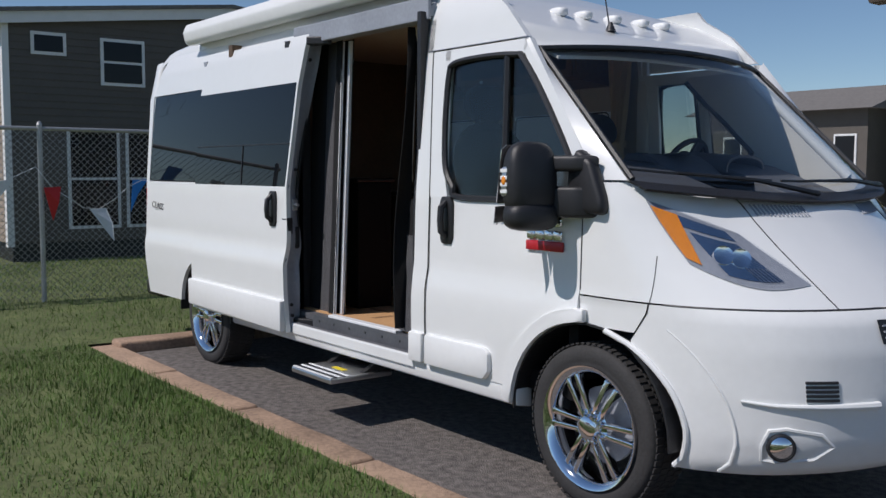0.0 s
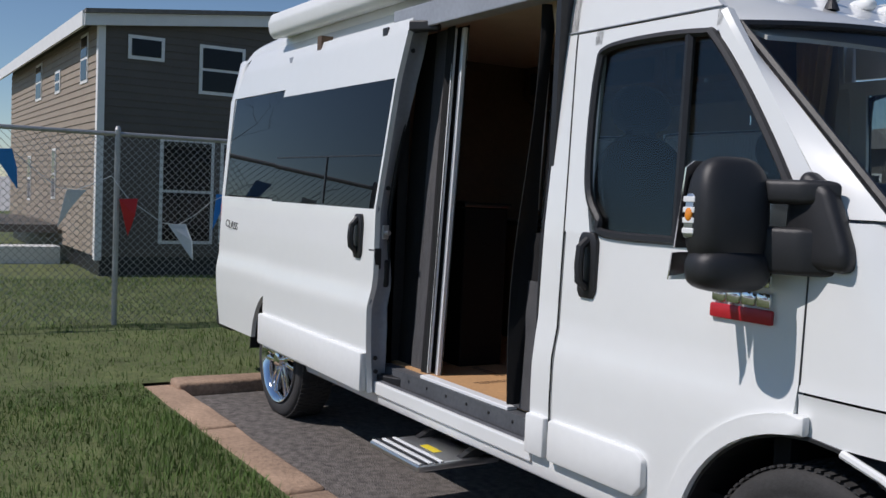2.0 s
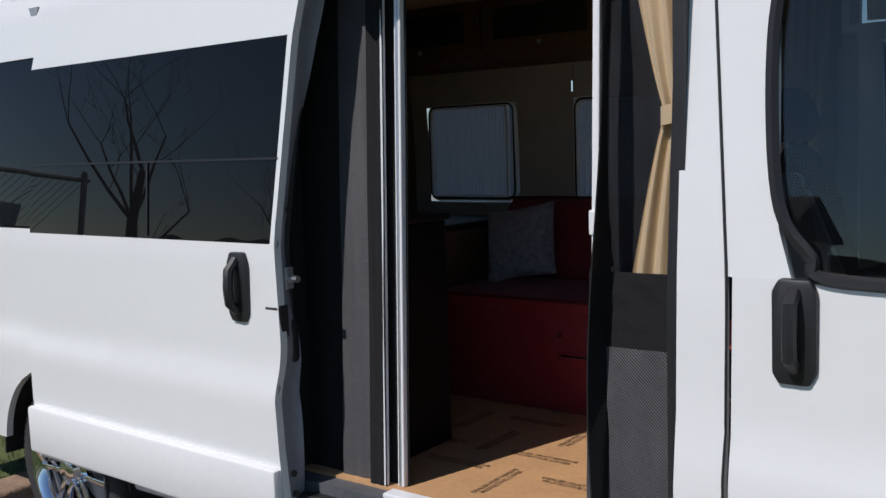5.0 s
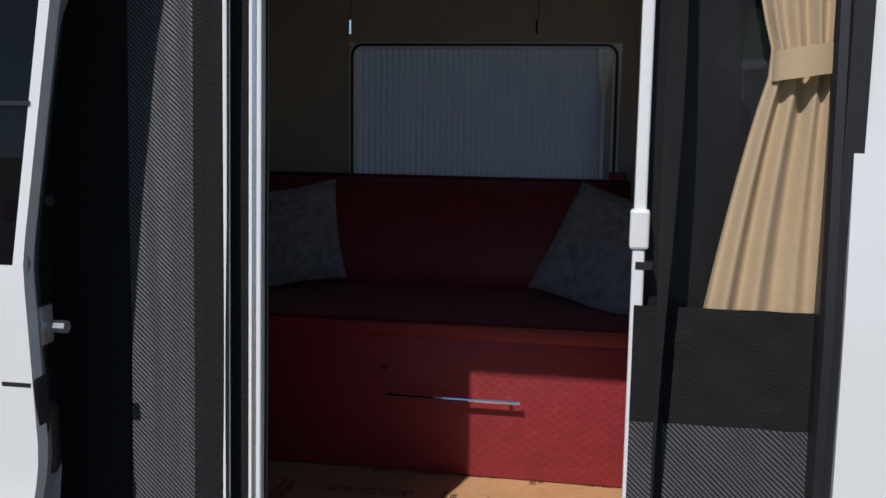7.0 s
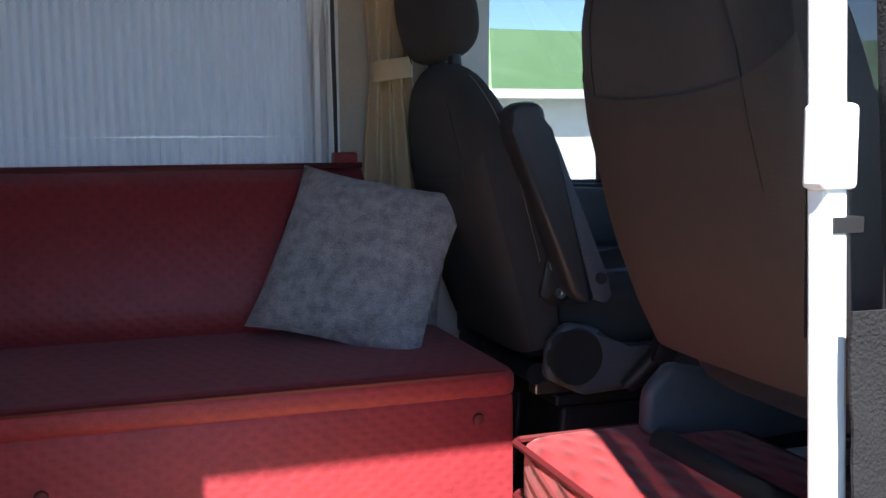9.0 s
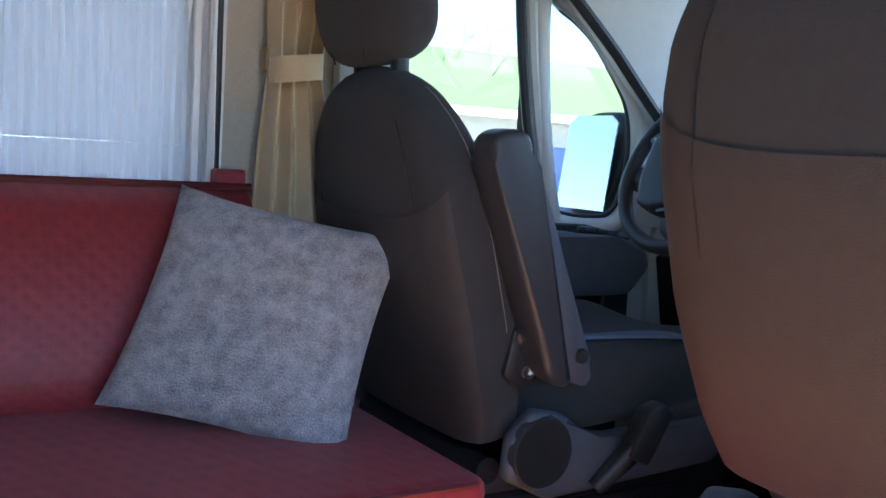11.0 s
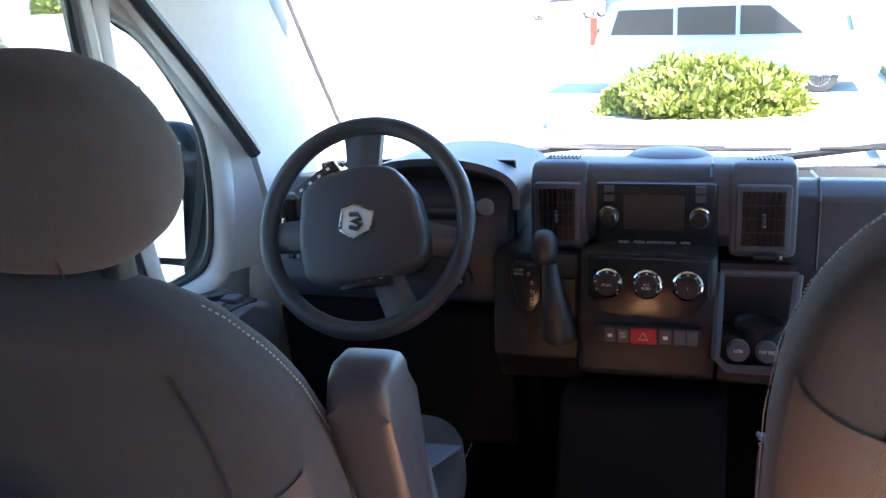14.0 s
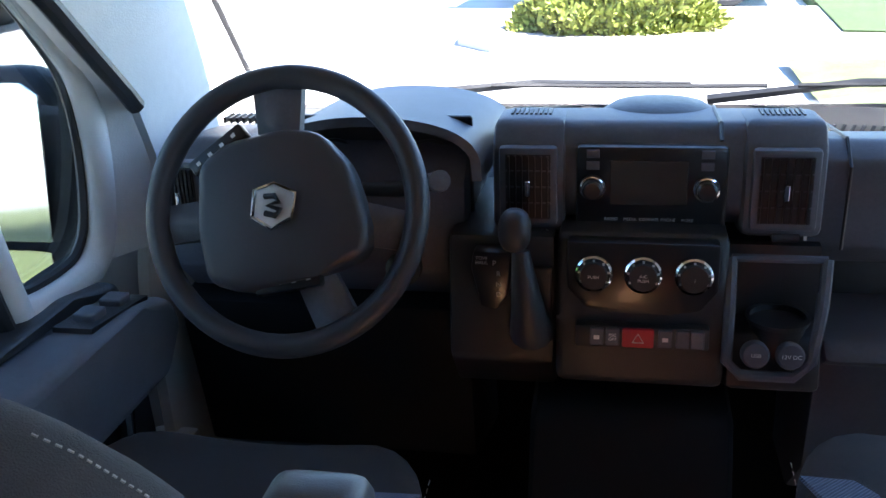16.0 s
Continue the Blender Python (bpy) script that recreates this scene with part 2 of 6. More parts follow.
def sheet(f, nu, nv, thick=0.0, out=None, bm=None):
    """A grid surface f(u, v), u and v from 0 to 1, with thickness along its normals (or along out)."""
    b2 = bmesh.new()
    g = [[b2.verts.new(f(i / nu, j / nv)) for j in range(nv + 1)] for i in range(nu + 1)]
    for i in range(nu):
        for j in range(nv):
            b2.faces.new((g[i][j], g[i + 1][j], g[i + 1][j + 1], g[i][j + 1]))
    if thick:
        b2.normal_update()
        h = [[b2.verts.new(v.co + (Vector(out) if out else v.normal) * thick) for v in row] for row in g]
        for i in range(nu):
            for j in range(nv):
                b2.faces.new((h[i][j], h[i][j + 1], h[i + 1][j + 1], h[i + 1][j]))
        edge = [(i, 0) for i in range(nu)] + [(nu, j) for j in range(nv)] + [(i, nv) for i in range(nu, 0, -1)] + [(0, j) for j in range(nv, 0, -1)]
        for (i, j), (k, q) in zip(edge, edge[1:] + edge[:1]):
            b2.faces.new((g[i][j], h[i][j], h[k][q], g[k][q]))
    return join(bm, b2)


def lerp(table, v):
    if v <= table[0][0]:
        return table[0][1]
    for (a, p), (b, q) in zip(table, table[1:]):
        if v <= b:
            return p + (q - p) * (v - a) / (b - a)
    return table[-1][1]


def rounded(pts, n=6):
    """A closed outline run smoothly through its corners."""
    out = []
    for i in range(len(pts)):
        p, q, r, t = (Vector(pts[(i + k) % len(pts)]) for k in (-1, 0, 1, 2))
        for k in range(n):
            f = k / n
            out.append(tuple(0.5 * (2 * q + (r - p) * f + (2 * p - 5 * q + 4 * r - t) * f * f + (3 * q - p - 3 * r + t) * f ** 3)))
    return out


def soft_box(sx, sy, sz, p=4.0, n=20, puff=0.0):
    """A cushion-like rounded block about the origin."""
    b2 = bmesh.new()
    bmesh.ops.create_cube(b2, size=2)
    bmesh.ops.subdivide_edges(b2, edges=b2.edges[:], cuts=n // 2, use_grid_fill=True)
    for v in b2.verts:
        c = v.co
        k = (abs(c.x) ** p + abs(c.y) ** p + abs(c.z) ** p) ** (1 / p)
        q = c / k
        v.co = Vector((q.x * sx / 2, q.y * sy / 2, q.z * sz / 2))
    return b2


def words(text, size, m, material, parent, label="", depth=0.001, name="lettering"):
    c = bpy.data.curves.new(name, "FONT")
    c.body, c.size, c.extrude, c.align_x, c.align_y = text, size, depth, "CENTER", "CENTER"
    tmp = new(name, c)
    bpy.context.view_layer.update()
    me = bpy.data.meshes.new_from_object(tmp.evaluated_get(bpy.context.evaluated_depsgraph_get()))
    bpy.data.objects.remove(tmp)
    me.materials.clear()
    me.materials.append(material)
    return placed(new(name, me), m, parent, label)


# ---- ground ----
bm = bmesh.new()
bmesh.ops.create_grid(bm, x_segments=4, y_segments=4, size=1500)
tagged(part("ground", bm, LOT), "sunlit pale concrete lot reaching the horizon", "ground", kind="structure")
tagged(part("parking_bay", prism([(-4.75, -1.5), (6, -1.5), (6, 9), (-4.75, 9)], "z", -0.2, 0.006), ASPHALT), "coarse worn asphalt parking bay under the van", "asphalt", kind="structure")


def lawn_z(x, y):
    return 0.07 + 0.03 * noise.noise((x * 0.6, y * 0.6, 0)) + 0.012 * noise.noise((x * 4, y * 4, 3))


def lawn_strip(x0, x1, y0, y1, nx, ny):
    return sheet(lambda u, v: (x0 + (x1 - x0) * u, y0 + (y1 - y0) * v, lawn_z(x0 + (x1 - x0) * u, y0 + (y1 - y0) * v)), nx, ny)


b = lawn_strip(-5.0, 9, -14, -1.62, 60, 50)
b = join(b, lawn_strip(-40, -5.0, -14, 14, 120, 60))
tagged(part("lawn", b, LAWN, smooth=True), "patchy green spring lawn beside the kerb", "grass", kind="structure")

# blades of grass, thinner away from the walked edge
rng = np.random.default_rng(3)
N = 90000
gx = np.concatenate([rng.uniform(-5.0, 3.5, N // 2), rng.uniform(-12.5, -4.9, N // 2)])
gy = np.concatenate([-1.64 - rng.exponential(1.1, N // 2), rng.uniform(-5.0, 3.5, N // 2)])
keep = (gy > -6) & ~((gx > -5.05) & (gy > -1.63))
gx, gy = gx[keep], gy[keep]
n = len(gx)
bare = np.array([noise.noise((x * 0.9, y * 0.9, 7)) for x, y in zip(gx, gy)])
h = rng.uniform(0.02, 0.06, n) * np.clip(1.0 + 0.9 * bare, 0.25, 1.6)
ang, lean = rng.uniform(0, math.tau, n), rng.uniform(0.0, 0.05, n)
gz = np.array([lawn_z(x, y) for x, y in zip(gx, gy)]) - 0.004
w = rng.uniform(0.002, 0.0045, n)
base = np.stack([gx, gy, gz], 1)
side = np.stack([np.cos(ang), np.sin(ang), 0 * ang], 1) * w[:, None]
tip = base + np.stack([np.sin(ang) * lean, -np.cos(ang) * lean, h], 1)
verts = np.stack([base - side, base + side, tip], 1).reshape(-1, 3)
me = bpy.data.meshes.new("grass_blades")
me.from_pydata(verts.tolist(), [], np.arange(n * 3).reshape(-1, 3).tolist())
me.materials.append(BLADE)
tagged(new("grass_blades", me), "short uneven blades of green grass", "grass", kind="stuff")


# ---- kerb ----
kerb = tagged(new("kerb"), "low reddish-brown stained concrete kerb with joints", "kerb", kind="structure")


def kerb_block(x0, x1, y0, y1, top):
    b = box(x0, x1, y0, y1, -0.15, top, 0.025, 3)
    bmesh.ops.subdivide_edges(b, edges=[e for e in b.edges if e.calc_length() > 0.3], cuts=8)
    for v in b.verts:
        v.co.z += 0.008 * noise.noise(v.co * 3)
        v.co.y += 0.012 * noise.noise(v.co * 2 + Vector((0, 0, 5)))
    part("kerb_stone", b, KERB, kerb, smooth=True)


for i in range(7):
    kerb_block(-4.98 + i * 1.3, -4.98 + i * 1.3 + 1.285, -1.68, -1.37, 0.055 - 0.004 * i)
for i in range(4):
    kerb_block(-4.99, -4.76, -1.42 + i * 1.5, -1.42 + i * 1.5 + 1.485, 0.1)

# ---- chain-link fence ----
fence = thing("chain_link_fence", "galvanised chain-link fence with posts and a top rail", "fence")
FX, FY0, FY1, FZ = -7.88, -3.7, 6.0, 1.93
verts, faces = [], []


def wire(p, q, r=0.0028):
    p, q = Vector(p), Vector(q)
    d = (q - p).normalized()
    u = d.orthogonal().normalized()
    w = d.cross(u)
    k = len(verts)
    for c in (p, q):
        for s in range(3):
            verts.append(tuple(c + (u * math.cos(s * 2.094) + w * math.sin(s * 2.094)) * r))
    for s in range(3):
        t = (s + 1) % 3
        faces.append((k + s, k + t, k + 3 + t, k + 3 + s))


step = 0.072
k = FY0 - FZ
while k < FY1:
    for sgn, dx in ((1, 0.004), (-1, -0.004)):
        a, c = (k, k + FZ - 0.08) if sgn > 0 else (k + FZ - 0.08, k)
        za, zc = 0.08, FZ
        if a < FY0 or c < FY0 or a > FY1 or c > FY1:
            continue
        wire((FX + dx, a, za), (FX + dx, c, zc))
    k += step
me = bpy.data.meshes.new("wire_mesh")
me.from_pydata(verts, [], faces)
me.materials.append(GALV)
wm = new("wire_mesh", me)
wm.parent = fence
wm["kind"] = "stuff"
part("top_rail", tube([(FX + 0.03, FY0, FZ), (FX + 0.03, FY1, FZ)], 0.022), GALV, fence)
for y in (-3.65, -1.18, 2.2, 5.6):
    part("post", tube([(FX + 0.035, y, -0.1), (FX + 0.035, y, FZ + 0.04)], 0.028), GALV, fence)
    part("post_cap", lathe([(0.0, 0.04), (0.02, 0.03), (0.032, 0.0)], 12, pose(FX + 0.035, y, FZ + 0.04)), GALV, fence)
# pennants on a drooping string
pennant = thing("pennant_string", "string of red, white and blue plastic pennants on the fence", "bunting")
string = [(FX + 0.08, -3.2 + 4.9 * k / 30, 1.72 - 0.55 * math.sin(math.pi * (k / 30)) ** 2 * (0.6 + 0.4 * (k > 12)) + 0.12 * math.cos(k)) for k in range(31)]
part("string", tube(string, 0.004, 5), PENWHITE, pennant)
for i, k in enumerate((2, 6, 10, 13, 16, 19, 22, 25, 28)):
    p, t = Vector(string[k]), 0.35 * math.sin(i * 2.1)
    tri = [(-0.09, 0), (0.09, 0.01), (0.05 + t * 0.3, -0.16), (t * 0.5, -0.36)]
    b = prism([(p.y + a, p.z + c) for a, c in tri], "x", p.x - 0.004, p.x + 0.004)
    for v in b.verts:
        v.co.x += 0.05 * math.sin((v.co.z - p.z) * 9 + i)
    part("pennant", b, (PENWHITE, PENBLUE, PENWHITE, PENRED)[i % 4], pennant)


# ---- grey house behind the fence ----
house = thing("park_home", "dark grey clapboard park home with white trim windows", "house")
HX, HY0, HY1, EZ, PZ = -12.75, -0.36, 7.6, 3.85, 4.25
PEAK = 3.3
pf = [(HY0, 0.35), (HY1, 0.35), (HY1, EZ), (PEAK, PZ), (HY0, EZ)]
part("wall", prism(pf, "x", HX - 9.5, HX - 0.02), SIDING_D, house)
for i in range(34):
    z0 = 0.36 + i * 0.11
    top = lambda z: (HY0 if z < EZ else HY0 + (z - EZ) / (PZ - EZ) * (PEAK - HY0), HY1 if z < EZ else HY1 - (z - EZ) / (PZ - EZ) * (HY1 - PEAK))
    a, c = top(z0 + 0.11)
    b = prism([(HX - 0.02, z0), (HX + 0.012, z0), (HX, z0 + 0.112), (HX - 0.02, z0 + 0.112)], "y", a, c)
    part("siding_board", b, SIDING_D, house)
# sun-facing side, its light held in the lighter board colour
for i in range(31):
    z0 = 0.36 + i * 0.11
    part("side_board", prism([(HY0 + 0.001, z0), (HY0 - 0.022, z0), (HY0 - 0.008, z0 + 0.112), (HY0 + 0.001, z0 + 0.112)], "x", HX - 9.5, HX - 0.02), SIDING_SUNLIT, house)
part("skirting", box(HX - 9.4, HX - 0.06, HY0 + 0.05, HY1 - 0.05, -0.1, 0.35), BLACK, house)
for y in (HY0, HY1):
    part("corner_board", box(HX - 0.1, HX + 0.03, y - 0.04, y + 0.06, 0.3, EZ), HOUSETRIM, house)
for a, c in (((HY0 - 0.25, EZ - 0.02), (PEAK, PZ + 0.03)), ((PEAK, PZ + 0.03), (HY1 + 0.25, EZ - 0.02))):
    part("fascia", prism([a, c, (c[0], c[1] - 0.17), (a[0], a[1] - 0.17)], "x", HX + 0.1, HX + 0.14), HOUSETRIM, house)
    part("roof", prism([(a[0], a[1] + 0.06), (c[0], c[1] + 0.06), c, a], "x", HX - 9.7, HX + 0.2), SHINGLE, house)
part("eave", box(HX - 9.6, HX + 0.1, HY0 - 0.28, HY0 - 0.24, EZ - 0.2, EZ + 0.02), HOUSETRIM, house)


def house_window(y0, y1, z0, z1, rail=True, side=None):
    e = part("window", box(*((HX, HX + 0.03, y0, y1, z0, z1) if side is None else (y0, y1, HY0 - 0.03, HY0, z0, z1))), HOUSETRIM, house, "white framed window")
    f = 0.05
    o = 0.032
    zs = [(z0 + f, (z0 + z1) / 2 - 0.02), ((z0 + z1) / 2 + 0.02, z1 - f)] if rail else [(z0 + f, z1 - f)]
    for a, c in zs:
        part("pane", box(*((HX + 0.02, HX + o + 0.004, y0 + f, y1 - f, a, c) if side is None else (y0 + f, y1 - f, HY0 - o - 0.004, HY0 - 0.02, a, c))), DARKGLASS, e)
        part("blind", box(*((HX + 0.018, HX + 0.031, y0 + f, y1 - f, a, c) if side is None else (y0 + f, y1 - f, HY0 - 0.031, HY0 - 0.018, a, c))), SHINGLE, e)


house_window(0.02, 0.55, 3.27, 3.62, False)
house_window(1.08, 1.80, 2.85, 3.6)
house_window(0.52, 1.35, 0.55, 2.15)
house_window(1.45, 2.3, 0.55, 2.15)
house_window(3.2, 4.2, 2.85, 3.6)
for x, z, hh, ww in ((-14.1, 2.95, 0.75, 0.55), (-16.4, 2.95, 0.4, 0.5), (-18.6, 2.95, 0.7, 0.7), (-16.6, 1.1, 0.9, 0.4), (-19.5, 1.0, 0.9, 0.4)):
    house_window(x, x + ww, z, z + hh, True, 1)
part("deck", box(-20, -15.5, -2.0, -0.45, 0.55, 0.68), SIDING_D, house)
part("steps", box(-15.5, -14.9, -1.6, -0.5, 0.0, 0.35), HOUSETRIM, house)


# ---- trees ----
def bare_tree(x, y, height, seed, twigs=3):
    r = random.Random(seed)
    t = thing("bare_tree", "leafless tree with fine branching twigs in early spring", "tree", "bare trees")
    trunk, crown = bmesh.new(), bmesh.new()

    def grow(p, d, length, rad, depth, bm):
        pts = [p]
        rr = [rad]
        for i in range(3):
            d = (d + Vector((r.uniform(-.15, .15), r.uniform(-.15, .15), r.uniform(-.02, .12)))).normalized()
            pts.append(pts[-1] + d * length / 3)
            rr.append(rad * (1 - 0.2 * (i + 1)))
        tube(pts, rr, 6 if depth < 2 else 4, bm)
        if depth < 4:
            for i in range(3 if depth else 6):
                q = pts[-1] if i == 0 else pts[1 + r.randrange(3)]
                a = r.uniform(0, math.tau)
                nd = (d * r.uniform(.6, 1) + Vector((math.cos(a), math.sin(a), r.uniform(-.1, .5))) * 0.75).normalized()
                grow(q, nd, length * r.uniform(.55, .75), max(rr[-1] * 0.62, 0.004), depth + 1, crown)

    grow(Vector((x, y, -0.1)), Vector((0, 0, 1)), height * 0.36, height * 0.022, 0, trunk)
    part("trunk", trunk, BARK, t)
    part("crown", crown, BARK, t)


bare_tree(-17.0, -4.6, 8.5, 2)
bare_tree(-8.5, -17.0, 7.5, 5)
bare_tree(-16.5, -10.5, 8.5, 8)
bare_tree(-18.0, -16.0, 6.5, 11)
bare_tree(15.0, 26.0, 7.5, 14)

# ---- camper van: body ----
van = thing("camper_van", "white high-roof camper van with sliding door open", "van")
HALF = [(0.28, 0.985), (0.45, 1.012), (0.7, 1.022), (0.88, 1.02), (0.98, 1.0), (1.1, 0.997), (1.36, 0.99), (2.05, 0.935), (2.3, 0.905), (2.42, 0.865), (2.5, 0.80)]


def half(z):
    return lerp(HALF, z)


def panel(name, left, right, z0, z1, s, material=WHITE, off=0.0, thick=0.03, nx=6, nz=14, parent=None, label="", smooth=True):
    """Side sheet of the body between two edges given as numbers or (z, x) tables."""
    fx = lambda t, z: t if isinstance(t, (int, float)) else lerp(t, z)

    def f(u, v):
        z = z0 + (z1 - z0) * v
        x = fx(left, z) + (fx(right, z) - fx(left, z)) * u
        return (x, s * (half(z) + off), z)

    return part(name, sheet(f, nx, nz, thick, (0, -s, 0)), material, parent or van, label, smooth)


def arch(z, r, cx, sgn, flat):
    d = r * r - (z - 0.37) ** 2
    return cx + sgn * math.sqrt(d) if d > 0 else flat


A_LINE = [(1.30, 0.03), (1.53, -0.02), (1.8, -0.22), (2.13, -0.47)]
for s in (-1, 1):
    side = "passenger" if s < 0 else "driver"
    # rear quarter, up to the sliding door opening on the kerb side
    x1 = -2.72 if s < 0 else -1.36
    xb = 0.0 if s < 0 else -0.17
    panel("quarter_panel", [(0.45, -5.16), (0.9, -5.26)], [(z / 20, arch(z / 20, 0.45, -4.035, -1, -4.035)) for z in range(9, 18)], 0.45, 0.82, s)
    if s < 0:
        panel("quarter_panel", [(0.82, -5.24), (1.4, -5.24)], x1, 0.82, 1.40, s, nx=10)
    else:
        panel("quarter_panel", [(0.82, -5.24), (1.4, -5.24)], -2.66, 0.82, 1.40, s, nx=10)
        panel("quarter_panel", -2.66, -1.32, 0.82, 1.40, s, nx=6)
    panel("sill_panel", [(z / 20, arch(z / 20, 0.45, -4.035, 1, -4.035)) for z in range(9, 18)], x1, 0.45, 0.82, s)
    panel("roof_side", [(2.1, -5.2), (2.45, -4.98)], x1, 2.12 if s < 0 else 1.90, 2.46, s, nx=10)
    if s < 0:
        panel("quarter_pillar", -5.24, -5.19, 1.40, 2.12, s, nx=1)
        panel("quarter_glass", [(1.4, -5.19), (2.12, -5.16)], x1, 1.41, 2.115, s, DARKGLASS, -0.004, 0.006, label="dark privacy glass window")
        panel("window_backing", -5.18, x1, 1.41, 2.115, s, BLACK, -0.05, 0.01)
    else:
        for a, c in ((-5.24, -3.55), (-2.95, -2.66), (-1.71, -1.36)):
            panel("wall_panel", a, c, 1.40, 1.90, s, nx=3)
        panel("side_glass", -3.55, -2.95, 1.40, 1.90, s, CLEARGLASS, -0.01, 0.005).visible_shadow = False
        panel("side_glass", -2.66, -1.71, 1.40, 1.90, s, CLEARGLASS, -0.01, 0.005).visible_shadow = False
    # cab door
    door = panel("cab_door", -1.147 + xb, [(z / 50, min(arch(z / 50, 0.47, 0.0, -1, -0.05), -0.05)) for z in range(23, 69)], 0.47, 1.36, s, label="white cab door panel")
    low_r = [(1.36, -0.12), (1.5, -0.10), (1.8, -0.30), (2.05, -0.49)]
    panel("door_frame", [(1.36, -1.157 + xb), (2.12, -1.207 + xb)], [(1.36, -1.01 + xb), (1.5, -1.05 + xb), (2.06, -1.06 + xb)], 1.36, 2.12, s, nx=2, parent=door)
    panel("door_frame", [(1.36, -0.13), (1.5, -0.115), (1.8, -0.31), (2.06, -0.50)], [(1.36, -0.02), (1.53, -0.03), (1.8, -0.225), (2.12, -0.465)], 1.36, 2.12, s, nx=2, parent=door)
    panel("door_frame", [(2.05, -1.1 + xb), (2.12, -1.1 + xb)], [(2.05, -0.49), (2.12, -0.465)], 2.05, 2.12, s, nx=6, nz=2, parent=door)
    g = panel("door_glass", [(1.36, -1.02 + xb), (2.06, -1.065 + xb)], low_r, 1.36, 2.06, s, TINTGLASS, -0.012, 0.005, parent=door, label="tinted door window")
    g.visible_shadow = False
    edge = [(-0.97, 1.415), (-1.04, 1.52), (-1.065, 1.75), (-1.06, 1.98), (-1.02, 2.045), (-0.8, 2.06), (-0.56, 2.05), (-0.49, 2.02), (-0.31, 1.8), (-0.115, 1.5), (-0.13, 1.40), (-0.2, 1.365), (-0.6, 1.36), (-0.93, 1.365)]
    edge = rounded([(x + (xb if x < -0.7 else 0), z) for x, z in edge])
    part("window_seal", tube([(x, s * (half(z) + 0.002), z) for x, z in edge], 0.016, 6, closed=True), BLACK, door, "black rubber window seal")
    dx = -0.61 if s < 0 else -0.90
    part("window_divider", tube([(dx + 0.04, s * (half(1.37) + 0.0), 1.37), (dx, s * (half(2.05) + 0.0), 2.05)], 0.017, 6), BLACK, door)
    # rounded handle with a recess
    hz, hx = 1.245, -1.0
    hb = part("door_handle", prism([(hx - 0.05, hz - 0.10), (hx - 0.035, hz - 0.125), (hx + 0.035, hz - 0.125), (hx + 0.052, hz - 0.09), (hx + 0.05, hz + 0.09), (hx + 0.035, hz + 0.12), (hx - 0.035, hz + 0.12), (hx - 0.052, hz + 0.09)], "y", s * (half(hz) - 0.01), s * (half(hz) + 0.016), 0.008), BLACK, door, "black plastic door handle", True)
    part("grip", tube([(hx, s * (half(hz) + 0.012), hz - 0.085), (hx, s * (half(hz) + 0.045), hz - 0.06), (hx, s * (half(hz) + 0.05), hz), (hx, s * (half(hz) + 0.045), hz + 0.065), (hx, s * (half(hz) + 0.012), hz + 0.09)], 0.017, 8), BLACK, hb, smooth=True)
    # lower rubbing strips
    part("rub_strip", prism([(-1.14, 0.475), (-0.66, 0.475), (-0.62, 0.52), (-0.62, 0.61), (-0.66, 0.635), (-1.14, 0.635)], "y", s * 1.0, s * 1.045, 0.012), TRIMWHITE, door, "raised white lower door moulding", True)
    part("rub_strip", prism([(-1.285, 0.475), (-1.165, 0.475), (-1.165, 0.635), (-1.285, 0.635)], "y", s * 1.0, s * 1.045, 0.012), TRIMWHITE, van, "", True)
    part("rocker", prism([(s * 0.9, 0.36), (s * 1.0, 0.38), (s * 1.01, 0.47), (s * 0.9, 0.47)], "x", -3.55, -0.45, 0.01), WHITE, van, "white rocker panel", True)
    # B pillar skin
    panel("b_pillar", -1.285 + xb * 0.8, [(0.47, -1.157 + xb), (1.36, -1.165 + xb), (2.12, -1.215 + xb * 0.8), (2.46, -1.215 + xb * 0.8)], 0.47, 2.30, s, nx=2, nz=20)
    # over-door roof side
    panel("roof_side", -1.285, [(2.13, -0.49), (2.3, -0.66), (2.42, -0.85)], 2.13, 2.46, s, nx=8, nz=6)
    # wheel-arch lip
    lip = [(0.47 * math.cos(a), 0.37 + 0.47 * math.sin(a)) for a in np.linspace(math.pi - 0.05, math.pi * 0.50, 14)]
    lip2 = [(0.53 * math.cos(a), 0.37 + 0.53 * math.sin(a)) for a in np.linspace(math.pi * 0.50, math.pi - 0.05, 14)]
    part("arch_lip", prism(lip + lip2, "y", s * 1.0, s * 1.035, 0.01), TRIMWHITE, van, "white wheel-arch lip", True)
    for cx in (0.0, -4.035):
        b = sheet(lambda u, v: (cx + 0.46 * math.cos(math.pi * u), s * (0.62 + 0.39 * v), 0.37 + 0.46 * math.sin(math.pi * u)), 16, 2, 0.01)
        part("wheel_housing", b, BLACK, van)
        part("housing_back", box(cx - 0.46, cx + 0.46, s * 0.62 - 0.01, s * 0.62 + 0.01, 0.3, 0.85), BLACK, van)

# ---- nose ----
PLAN = [(-0.045, 1.0), (0.2, 0.997), (0.4, 0.965), (0.6, 0.88), (0.78, 0.73), (0.92, 0.49), (1.0, 0.22), (1.02, 0.0)]
DX = [(0.28, -0.08), (0.34, 0.04), (0.45, 0.09), (0.62, 0.10), (0.8, 0.08), (0.92, 0.04), (0.97, -0.03), (1.02, -0.09), (1.1, -0.19), (1.2, -0.30), (1.3, -0.40), (1.38, -0.47), (1.45, -0.55)]


